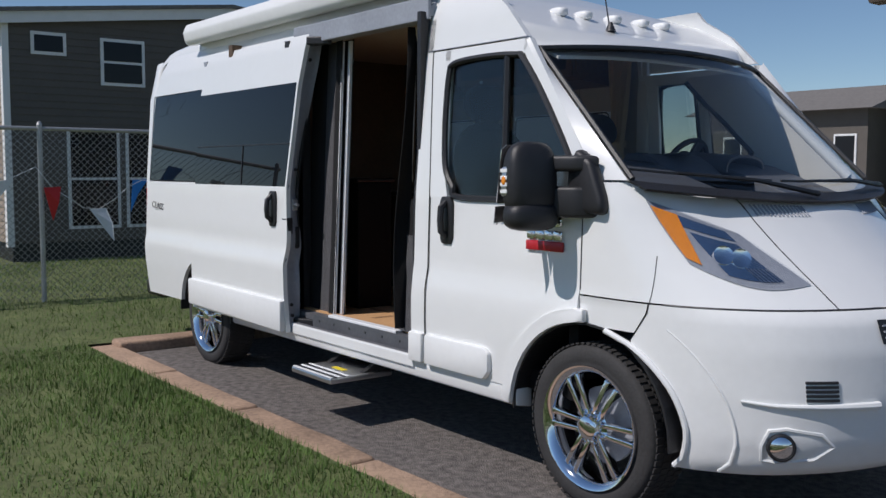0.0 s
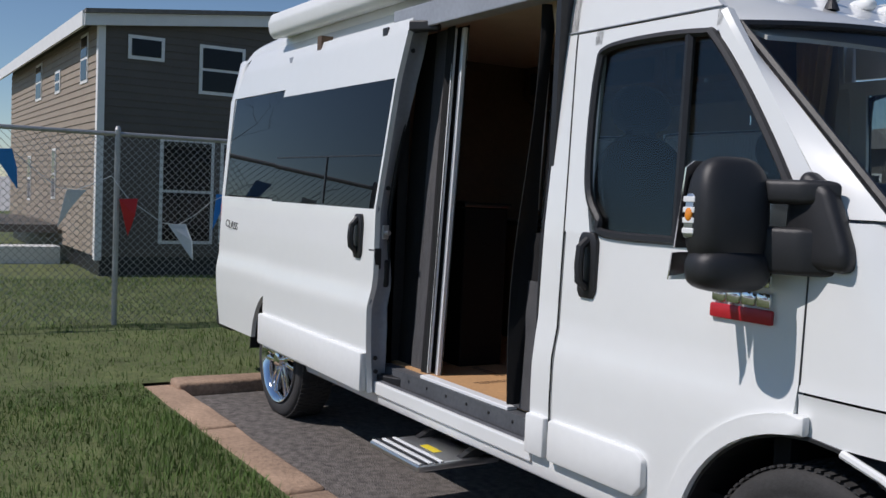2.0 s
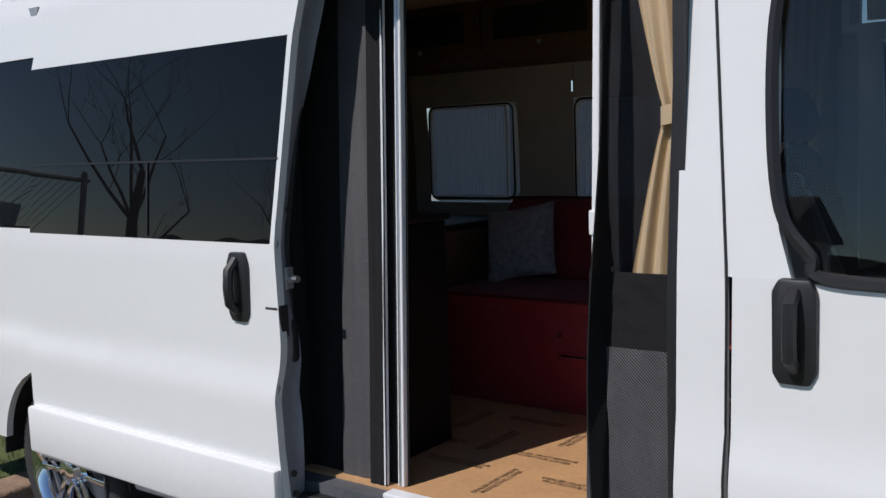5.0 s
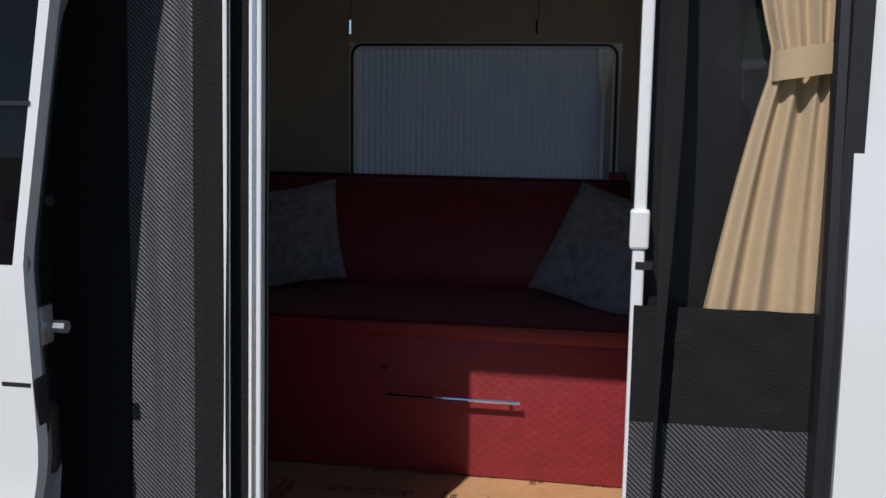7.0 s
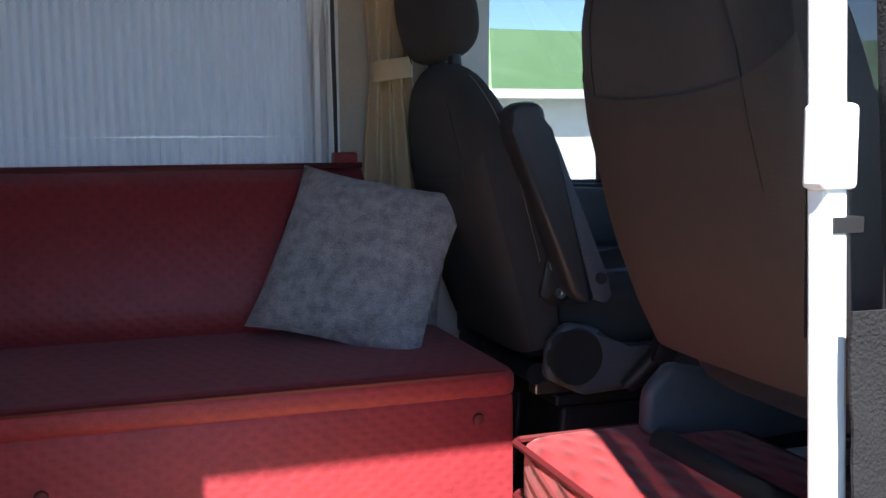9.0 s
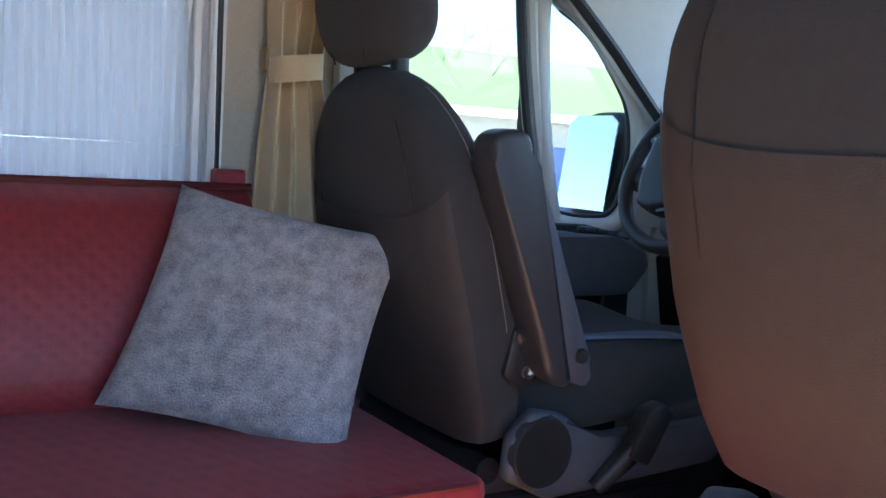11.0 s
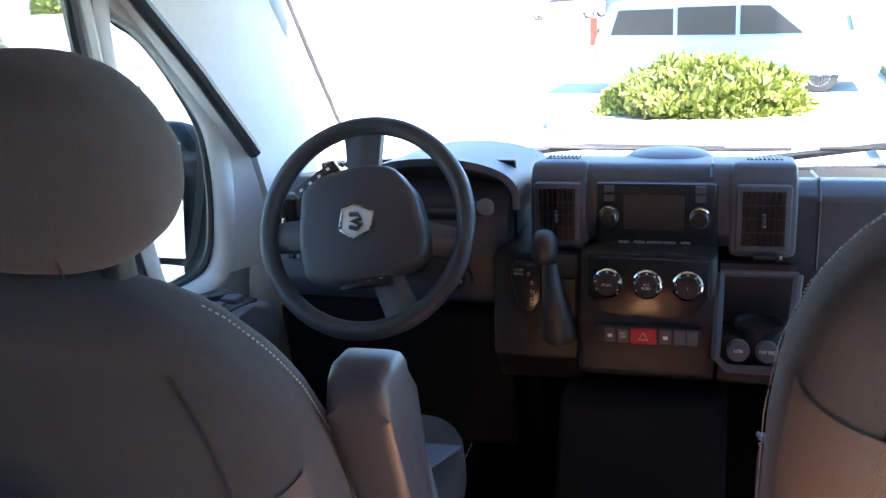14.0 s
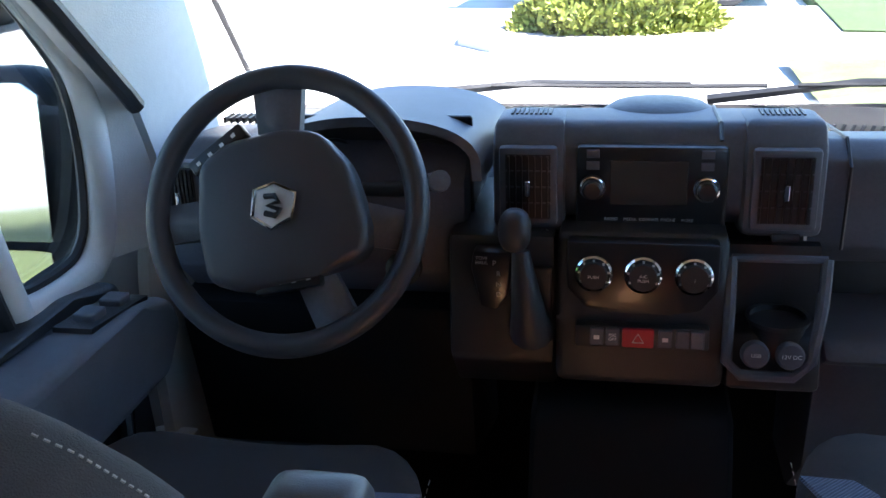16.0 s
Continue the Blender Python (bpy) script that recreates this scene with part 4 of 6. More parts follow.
part("rub_strip", prism([(-4.12, 0.47), (-2.63, 0.445), (-2.63, 0.65), (-4.12, 0.665)], "y", -1.06, -1.105, 0.014), TRIMWHITE, sd, "raised white lower moulding", True)
part("hinge_arm", prism([(-2.65, -1.0), (-2.50, -0.93), (-2.52, -0.90), (-2.70, -0.95)], "z", 0.47, 0.53, 0.008), BLACK, sd)
part("hinge_arm", prism([(-2.44, -1.0), (-2.32, -0.90), (-2.34, -0.87), (-2.5, -0.93)], "z", 2.28, 2.33, 0.008), BLACK, sd)

# door opening: jambs, header rail, sill
part("header_rail", prism([(-0.93, 2.36), (-0.93, 2.32), (-0.84, 2.30), (-0.80, 2.34), (-0.80, 2.46)], "x", -2.72, -1.25, 0.008), JAMB, van, "grey sliding door track", True)
part("track_lip", box(-2.72, -1.25, -0.935, -0.915, 2.30, 2.42, 0.006), JAMB, van)
part("jamb", prism([(-1.30, -0.97), (-1.30, -0.80), (-1.27, -0.80), (-1.27, -0.97)], "z", 0.5, 2.34), BLACK, van, "black door jamb")
part("jamb_seal", tube([(-1.30, -0.975 + 0.09 * max(0, z - 1.3), z) for z in np.linspace(0.56, 2.33, 20)], 0.018, 8), BLACK, van, "black rubber door seal", True)
part("jamb", box(-2.80, -2.745, -0.955, -0.80, 0.5, 2.34), BLACK, van)
SILLM = mat("dark_sill_paint", (0.10, 0.105, 0.115), 0.5, vary=0.25, scale=6)
part("sill_step", prism([(-1.0, 0.44), (-1.0, 0.50), (-0.985, 0.505), (-0.985, 0.48), (-0.93, 0.48), (-0.93, 0.565), (-0.86, 0.565), (-0.86, 0.44)], "x", -2.74, -1.27), SILLM, van, "dark grey painted door sill")
part("sill_strip", box(-2.74, -1.27, -1.018, -0.992, 0.43, 0.498, 0.008), WHITE, van)
part("sill_track", box(-2.74, -1.27, -0.978, -0.94, 0.4805, 0.490, 0.002), BLACK, van)
for k in range(8):
    part("sill_bolt", lathe([(0.008, 0), (0.008, 0.004), (0, 0.006)], 8, pose(-2.6 + 0.18 * k, -0.928, 0.53, 90, 0, 0)), BLACK, van)
part("threshold", box(-2.32, -1.57, -0.925, -0.87, 0.565, 0.583, 0.004), RAILWHITE, van, "white screen door threshold")

# fold-out step
st = thing("entry_step", "silver aluminium fold-out entry step with yellow label", "step")
part("tread", box(-2.24, -1.78, -1.235, -0.80, 0.27, 0.305, 0.01), STEEL, st, "ribbed aluminium tread")
for k in range(5):
    part("grip_strip", box(-2.235, -1.785, -1.225 + k * 0.028, -1.211 + k * 0.028, 0.305, 0.309), BLACK if k % 2 else TRIMWHITE, st)
part("warning_label", box(-2.06, -1.93, -1.06, -1.02, 0.305, 0.307), mat("yellow_label", (0.7, 0.55, 0.02), 0.6), st, "yellow warning label")
for x in (-2.2, -1.82):
    part("bracket", prism([(-1.0, 0.27), (-0.6, 0.40), (-0.6, 0.44), (-0.8, 0.40), (-1.0, 0.305)], "x", x - 0.02, x + 0.02), BLACK, st)

# ---- living space: shell ----
TAN = mat("tan_wall_lining", (0.42, 0.36, 0.29), 0.85, vary=0.08, scale=8, bump=0.2, bump_scale=200)
KRAFT = mat("kraft_floor_paper", (0.52, 0.30, 0.14), 0.75, vary=0.15, scale=5, bump=0.25, bump_scale=9)
INK = mat("dark_ink", (0.10, 0.06, 0.035), 0.8)
CABWALL = mat("light_grey_trim", (0.62, 0.61, 0.58), 0.6, vary=0.05, scale=6, bump=0.1, bump_scale=300)
REDV = quilt(mat("burgundy_upholstery", (0.27, 0.022, 0.029), 0.55, vary=0.28, scale=28, bump=0.35, bump_scale=160, sheen=0.1), 0.021, (0.235, 0.018, 0.024), 0.18)
REDQ = quilt(mat("red_quilted_cloth", (0.34, 0.022, 0.024), 0.65, vary=0.4, scale=14, bump=0.9, bump_scale=75, sheen=0.15), 0.030, (0.17, 0.011, 0.013), 0.9)
PIPING = mat("dark_red_piping", (0.10, 0.008, 0.01), 0.6)
WOODC = mat("brown_cabinet_wood", (0.11, 0.065, 0.035), 0.5, vary=0.25, scale=4)
GREYC = mat("grey_chenille", (0.36, 0.33, 0.34), 0.95, vary=0.6, scale=38, bump=0.7, bump_scale=320, sheen=0.2)
SEATC = mat("charcoal_seat_cloth", (0.031, 0.030, 0.032), 0.9, vary=0.15, scale=70, bump=0.35, bump_scale=800, sheen=0.05)
SEATBLUE = weave(mat("blue_grey_seat_insert", (0.14, 0.19, 0.27), 0.85, vary=0.15), 120, (0.07, 0.09, 0.14), 0.5)
# Charcoal vinyl; its lighter brown cast holds red bounce off the ottoman.
SEATV = mat("bounce_warmed_charcoal_vinyl", (0.043, 0.037, 0.036), 0.7, vary=0.12, scale=40, bump=0.2, bump_scale=500)
STITCH = mat("pale_stitching", (0.35, 0.33, 0.3), 0.8)
DASHM = mat("dark_dash_plastic", (0.076, 0.081, 0.097), 0.5, vary=0.15, scale=20, bump=0.12, bump_scale=600)
GLOSSB = mat("piano_black", (0.012, 0.012, 0.013), 0.32, vary=0.05, coat=0.15)
SCREENM = mat("blank_screen", (0.045, 0.044, 0.040), 0.2, vary=0.05)
MARK = mat("white_marking", (0.7, 0.7, 0.7), 0.6)
# Blacker than BLACK: shade under the dash and by the entrance is put into it.
SHADEBLACK = mat("shaded_matt_black", (0.008, 0.008, 0.009), 0.75, spec=0.15)
HAZ = mat("red_button", (0.42, 0.02, 0.03), 0.45)
LEATHER = mat("black_leather", (0.031, 0.032, 0.038), 0.42, vary=0.1, scale=30, bump=0.1, bump_scale=700)

m = bpy.data.materials.new("pleated_shade_cloth")
m.use_nodes = True
nn, ll = m.node_tree.nodes, m.node_tree.links
tr, mx, nz, rp = nn.new("ShaderNodeBsdfTranslucent"), nn.new("ShaderNodeMixShader"), nn.new("ShaderNodeTexNoise"), nn.new("ShaderNodeMapRange")
nz.inputs["Scale"].default_value = 30
rp.inputs["To Min"].default_value, rp.inputs["To Max"].default_value = 0.5, 0.66
ll.new(nz.outputs[0], rp.inputs[0])
ll.new(rp.outputs[0], nn["Principled BSDF"].inputs["Base Color"])
nn["Principled BSDF"].inputs["Roughness"].default_value = 0.8
tr.inputs[0].default_value = (0.72, 0.75, 0.85, 1)
mx.inputs[0].default_value = 0.29
ll.new(nn["Principled BSDF"].outputs[0], mx.inputs[1])
ll.new(tr.outputs[0], mx.inputs[2])
ll.new(mx.outputs[0], nn["Material Output"].inputs[0])
SHADE = m

part("floor", box(-3.6, -1.22, -0.86, 0.93, 0.50, 0.575), KRAFT, None)
fl = bpy.data.objects["floor"]
tagged(fl, "brown protective paper over the van floor with printed notice", "floor", kind="structure")
for i in range(6):
    for j in range(4):
        q = pose(-2.55 + i * 0.24, -0.62 + j * 0.28 + 0.09 * (i % 2), 0.5765, 0, 0, 0 if (i + j) % 2 else 90)
        words("DEALER MUST REMOVE\nPROTECTIVE COVER", 0.026, q, INK, fl, depth=0.0002)
tagged(part("cab_floor", box(-1.22, -0.1, -0.93, 0.93, 0.46, 0.555), SHADEBLACK), "black cab floor mat", "floor", kind="structure")
tagged(part("firewall", box(-0.16, -0.10, -0.95, 0.95, 0.46, 1.45), SHADEBLACK), "dark bulkhead under the dashboard", "wall", kind="structure")
wl = tagged(new("wall_driver_side"), "tan cloth-lined wall with shaded windows", "wall", kind="structure")


def lining(x0, x1, z0, z1):
    """Wall cloth that follows the inward lean of the body side."""
    ys = [(min(0.93, half(z) - 0.033), z) for z in np.linspace(z0, z1, 8)]
    return prism(ys + [(y + 0.002, z) for y, z in reversed(ys)], "x", x0, x1)


for a, c, z0, z1 in ((-3.6, -1.38, 0.5, 1.395), (-3.6, -1.38, 1.905, 2.36), (-3.6, -3.5, 1.395, 1.905), (-2.93, -2.61, 1.395, 1.905), (-1.63, -1.38, 1.395, 1.905)):
    part("wall_lining", lining(a, c, z0, z1), TAN, wl)
tagged(part("wall_rear", box(-3.66, -3.6, -0.95, 0.95, 0.46, 2.4), WOODC), "dark wooden rear partition", "wall", kind="structure")
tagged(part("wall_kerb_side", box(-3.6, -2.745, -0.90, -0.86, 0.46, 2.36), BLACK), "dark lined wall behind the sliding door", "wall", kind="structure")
tagged(part("ceiling", box(-3.6, -1.15, -0.82, 0.82, 2.36, 2.40), TAN), "tan padded ceiling lining", "ceiling", kind="structure")
tagged(part("cab_ceiling", sheet(lambda u, v: (-1.15 + 0.74 * u, (-0.82 + 1.64 * v) * (1 - 0.03 * u), 2.36 - 0.29 * u - 0.03 * (2 * v - 1) ** 2 * u), 8, 8, 0.015, (0, 0, -1)), CABWALL), "light grey cab roof lining", "ceiling", kind="structure")


def window_shade(x0, x1, z0, z1):
    e = thing("window_shade", "closed pleated white window shade in a black gasket", "blind", "pleated shades")
    n = int((x1 - x0) / 0.011)
    def f(u, v):
        return (x0 + (x1 - x0) * u, 0.925 + (0.006 if round(u * n) % 2 else -0.004), z0 + (z1 - z0) * v)
    part("pleats", sheet(f, n, 2), SHADE, e)
    r = 0.04
    pts = []
    for cx, cz, a0 in ((x1 - r, z1 - r, 0), (x0 + r, z1 - r, 90), (x0 + r, z0 + r, 180), (x1 - r, z0 + r, 270)):
        pts += [(cx + r * math.cos(radians(a0 + k * 22.5)), 0.916, cz + r * math.sin(radians(a0 + k * 22.5))) for k in range(5)]
    part("gasket", tube(pts, 0.008, 6, closed=True), BLACK, e)
    part("frame", tube([(p[0], 0.925, p[2]) for p in pts], 0.016, 6, closed=True), RAILWHITE, e)
    part("side_bar", box(x1 - 0.05, x1 - 0.036, 0.908, 0.924, z0 + 0.01, z1 - 0.01, 0.003), RAILWHITE, e)
    part("pull_cord", tube([(x0 + 0.03, 0.915, z0 + 0.1), (x1 - 0.06, 0.915, z0 + 0.1)], 0.0012, 4), STEEL, e)


window_shade(-2.60, -1.645, 1.40, 1.90)
window_shade(-3.48, -2.95, 1.42, 1.90)

# overhead lockers
for x0, x1 in ((-3.58, -2.90), (-2.89, -2.25), (-2.24, -1.62)):
    c = thing("overhead_locker", "brown wooden overhead locker with dark inset door", "cabinet", "overhead lockers")
    part("body", prism([(0.925, 2.07), (0.62, 2.10), (0.56, 2.16), (0.56, 2.358), (0.925, 2.358)], "x", x0, x1), WOODC, c)
    d = part("door", box(x0 + 0.02, x1 - 0.02, 0.542, 0.558, 2.13, 2.35, 0.004), WOODC, c)
    part("inset", box(x0 + 0.08, x1 - 0.08, 0.536, 0.541, 2.17, 2.31), BLACK, d)
    part("latch", lathe([(0.012, 0), (0.01, 0.008), (0, 0.01)], 12, pose((x0 + x1) / 2, 0.541, 2.145, 90, 0, 0)), STEEL, d)
for x in (-2.60, -1.92):
    e = thing("shade_tie", "thin hanging cord with a chrome toggle", "cord", "shade ties")
    part("cord", tube([(x, 0.90, 2.08), (x - 0.004, 0.905, 1.99)], 0.002, 4), BLACK, e)
    part("toggle", tube([(x - 0.004, 0.897, 1.985), (x - 0.004, 0.897, 1.935)], 0.009, 8), CHROME, e)

# ---- sofa ----
sofa = thing("sofa", "burgundy upholstered bench sofa with storage drawer", "sofa")
SX0, SX1, SY = -2.95, -1.455, 0.20
part("base", box(SX0, SX1, SY, 0.92, 0.575, 1.0, 0.012), REDV, sofa, "", True)
b = box(SX0 - 0.0, SX1 + 0.004, SY - 0.003, 0.82, 0.99, 1.05, 0.022, 4)
part("seat_cushion", b, REDV, sofa, "", True)
part("piping", tube([(x, SY - 0.002, 1.042) for x in np.linspace(SX0 + 0.02, SX1 - 0.02, 12)], 0.006, 6), PIPING, sofa)
b = sheet(lambda u, v: (SX0 + (-1.585 - SX0) * u, 0.905 - 0.165 * (1 - v) ** 0.9 - 0.05 * math.sin(math.pi * min(1, v * 1.02)) ** 0.5, 1.05 + 0.375 * v), 12, 10, 0.05, (0, 1, 0))
part("backrest", b, REDV, sofa, "", True)
part("piping", tube([(x, 0.862, 1.428) for x in np.linspace(SX0, -1.59, 12)], 0.007, 6), PIPING, sofa)
part("strap_tab", box(-1.66, -1.60, 0.86, 0.90, 1.42, 1.46, 0.006), REDV, sofa)
h = part("drawer_handle", tube([(-2.285, SY - 0.035, 0.825), (-1.885, SY - 0.035, 0.825)], 0.006, 8), CHROME, sofa, "slim chrome bar handle")
for x in (-2.25, -1.92):
    part("standoff", tube([(x, SY - 0.035, 0.825), (x, SY + 0.002, 0.825)], 0.005, 6), CHROME, h)
for x, z in ((-2.30, 0.90), (-1.53, 0.955)):
    part("button", lathe([(0.012, 0), (0.010, 0.006), (0, 0.008)], 12, pose(x, SY, z, 90, 0, 0)), PIPING, sofa)

gal = thing("galley_cabinet", "dark wooden galley cabinet beside the sofa", "cabinet")
part("body", box(-3.55, -2.97, 0.28, 0.92, 0.575, 1.30, 0.01), WOODC, gal)
part("worktop", box(-3.57, -2.97, 0.26, 0.92, 1.30, 1.33, 0.008), GLOSSB, gal, "glossy dark worktop")
part("door", box(-3.5, -3.0, 0.266, 0.279, 0.62, 1.25, 0.004), WOODC, gal)
gal2 = thing("entry_cabinet", "dark cabinet by the entrance", "cabinet")
part("body", box(-3.5, -2.47, -0.60, -0.33, 0.575, 1.42, 0.01), SHADEBLACK, gal2)
part("top", box(-3.52, -2.46, -0.61, -0.31, 1.42, 1.445, 0.008), GLOSSB, gal2)


def pillow(at, w=0.42, th=0.15):
    x = at.translation.x
    b2 = bmesh.new()
    n = 26
    grid = {}
    for sgn in (1, -1):
        for i in range(n + 1):
            for j in range(n + 1):
                u, v = 2 * i / n - 1, 2 * j / n - 1
                edge = (1 - u * u) * (1 - v * v)
                t = th / 2 * edge ** 0.42 + (0.010 * noise.noise((u * 3 + x, v * 3, sgn)) + 0.005 * noise.noise((u * 5 + v * 4 + x, v * 9, sgn))) * edge ** 0.5
                pinch = 1 - 0.07 * (1 - u * u) * abs(v) ** 3 if True else 1
                pin2 = 1 - 0.07 * (1 - v * v) * abs(u) ** 3
                if edge < 1e-9 and sgn < 0:
                    grid[(sgn, i, j)] = grid[(1, i, j)]
                else:
                    grid[(sgn, i, j)] = b2.verts.new((u * w / 2 * pin2, v * w / 2 * pinch, sgn * t))
    for sgn in (1, -1):
        for i in range(n):
            for j in range(n):
                b2.faces.new((grid[(sgn, i, j)], grid[(sgn, i + 1, j)], grid[(sgn, i + 1, j + 1)], grid[(sgn, i, j + 1)]))
    ob = part("throw_pillow", b2, GREYC, None, "", True, at)
    tagged(ob, "grey crushed-velvet throw pillow leaning on the sofa back", "pillow", "sofa pillows")


u, v = Vector((0.334, -0.235, -0.07)).normalized(), Vector((0.157, 0.153, 0.374))
v = (v - u * u.dot(v)).normalized()
LEAN = Matrix((u, v, u.cross(v))).transposed().to_4x4()
pillow(Matrix.Translation((-1.665, 0.60, 1.222)) @ LEAN, 0.41, 0.14)
pillow(pose(-2.74, 0.62, 1.23, 68, -10, 8), 0.36, 0.13)
pillow(pose(-1.545, 0.74, 1.15, 75, 8, -20), 0.24, 0.08)

# ---- ottoman behind the passenger seat ----
ot = thing("ottoman", "red quilted cushion on a beige wooden box", "ottoman")
part("box_base", box(-1.51, -1.16, -0.50, 0.0, 0.575, 0.855, 0.006), mat("beige_box", (0.34, 0.28, 0.20), 0.7), ot)
part("wood_trim", box(-1.525, -1.155, -0.515, 0.008, 0.84, 0.86, 0.004), WOODC, ot)
b = soft_box(0.40, 0.55, 0.125, 7, 24)
part("cushion", b, REDQ, ot, "", True, pose(-1.34, -0.25, 0.92))
for z in (0.968, 0.875):
    q = [(-1.34 + 0.196 * sx, -0.25 + 0.268 * sy, z) for sx, sy in ((-1, -0.95), (-1, 0.95), (-0.93, 1), (0.93, 1), (1, 0.95), (1, -0.95), (0.93, -1), (-0.93, -1))]
    part("piping", tube(q, 0.006, 6, closed=True), PIPING, ot)


# ---- curtains ----
def curtain(name, x0, x1, y, zt, ztie, zb, tie_x, tie_w, amp, folds, label, zpock=None):
    e = thing(name, label, "curtain", "tied curtains")
    def f(u, v):
        z = zb + (zt - zb) * v
        d = abs(z - ztie) / (zt - ztie if z > ztie else ztie - zb)
        k = min(1.0, d ** 0.8)
        half_w = tie_w / 2 + ((x1 - x0) / 2 - tie_w / 2) * k
        cx = tie_x + ((x0 + x1) / 2 - tie_x) * k
        return (cx + (u * 2 - 1) * half_w, y + amp * (0.6 * math.sin(u * folds * math.tau * 0.8 + 0.9 * math.sin(v * 4)) + 0.7 * noise.noise((u * folds * 1.1, v * 1.5, x0 * 3)) + 0.2 * math.sin(u * 31 + v * 3)) * (0.7 + 0.3 * k), z)
    part("cloth", sheet(f, 90, 24, 0.004, (0, 1, 0)), CURTAIN, e, "", True)
    r = [(tie_x + (tie_w / 2 + 0.006) * math.cos(a), y + (amp + 0.014) * math.sin(a)) for a in np.linspace(0, math.tau, 24, endpoint=False)]
    b = bmesh.new()
    lo = [b.verts.new((px, py, ztie - 0.025 + 0.15 * (px - tie_x))) for px, py in r]
    hi = [b.verts.new((px, py, ztie + 0.025 + 0.15 * (px - tie_x))) for px, py in r]
    for i in range(24):
        b.faces.new((lo[i], lo[(i + 1) % 24], hi[(i + 1) % 24], hi[i]))
    tb = part("tie_back", b, CURTAIN, e, "matching cloth tie-back", True)
    return e


curtain("cab_curtain", -1.60, -1.39, 0.845, 2.33, 1.66, 1.16, -1.515, 0.095, 0.030, 5, "tan cab curtain tied back against the wall")
e = thing("curtain_snap", "chrome press stud on a tan tab", "fastener")
part("tab", box(-1.555, -1.50, 0.905, 0.929, 1.655, 1.705, 0.004), CURTAIN, e)
part("stud", lathe([(0.011, 0), (0.009, 0.006), (0, 0.008)], 12, pose(-1.542, 0.904, 1.68, 90, 0, 0)), CHROME, e)
curtain("door_curtain", -1.50, -1.272, -0.832, 2.33, 1.755, 1.22, -1.335, 0.10, 0.020, 5, "tan curtain tied back behind the insect screen")

# ---- insect screen of the side door ----
sc = thing("screen_door", "sliding insect screen with white rails and black fabric", "screen door")
lean = lambda z: -0.845 + 0.075 * (z - 0.6) / 1.7
def rail(x, w, d, name="rail", material=RAILWHITE, dy=0.0, label=""):
    b = bmesh.new()
    b = prism([(lean(0.575) - d / 2 + dy, 0.575), (lean(0.575) + d / 2 + dy, 0.575), (lean(2.31) + d / 2 + dy, 2.31), (lean(2.31) - d / 2 + dy, 2.31)], "x", x - w / 2, x + w / 2, 0.004)
    return part(name, b, material, sc, label)
r1 = rail(-2.315, 0.026, 0.03, dy=0.025)
part("groove", prism([(lean(0.58) + 0.0095, 0.58), (lean(0.58) + 0.006, 0.58), (lean(2.3) + 0.006, 2.3), (lean(2.3) + 0.0095, 2.3)], "x", -2.319, -2.312), STEEL, r1)
rail(-2.367, 0.010, 0.02)
r2 = rail(-1.595, 0.022, 0.025)
lt = part("latch", box(-1.612, -1.578, -0.826, -0.796, 1.43, 1.50, 0.005), RAILWHITE, r2, "white screen latch")
part("latch_pin", box(-1.60, -1.57, -0.824, -0.80, 1.395, 1.408), BLACK, r2)
def cloth(name, x0, x1, z0, z1, material, dy, wav, label="", nx=24, nz=20):
    def f(u, v):
        z = z0 + (z1 - z0) * v
        return (x0 + (x1 - x0) * u, lean(z) + dy + wav * math.sin(u * 9 + v * 4) * noise.noise((u * 3, v * 4, x0)), z)
    return part(name, sheet(f, nx, nz, 0.003, (0, 1, 0)), material, sc, label, True)
cloth("side_fabric", -2.78, -2.295, 0.575, 2.32, FLEECE, 0.03, 0.01, "black side fabric")
cloth("woven_band", -2.575, -2.44, 0.575, 2.32, WOVEN, 0.015, 0.006, "black woven vinyl band")
cloth("side_fold", -2.43, -2.36, 0.575, 2.32, FLEECE, -0.01, 0.004)
net = cloth("netting", -1.587, -1.285, 1.30, 2.32, MESHNET, 0.035, 0.02, "black insect netting")
cloth("fleece_band", -1.60, -1.29, 1.12, 1.335, FLEECE, -0.034, 0.010, "black fleece band")
cloth("lower_fabric", -1.60, -1.29, 0.58, 1.14, FLEECE, 0.0, 0.006)
pk = cloth("pocket", -1.60, -1.29, 0.58, 1.13, WOVEN, -0.040, 0.012, "black woven vinyl pocket")
part("side_drape", sheet(lambda u, v: (-1.55 + 0.012 * math.sin(v * 7 + u * 3), lean(0.6 + 1.7 * v) - 0.015 - 0.085 * u - 0.02 * u * math.sin(v * 5), 0.6 + 1.7 * v), 6, 24, 0.004, (1, 0, 0)), FLEECE, sc, "black folded edge fabric", True)
part("edge_trim", tube([(-1.283, lean(z) - 0.015, z) for z in np.linspace(0.58, 2.3, 16)], 0.012, 6), FLEECE, sc)

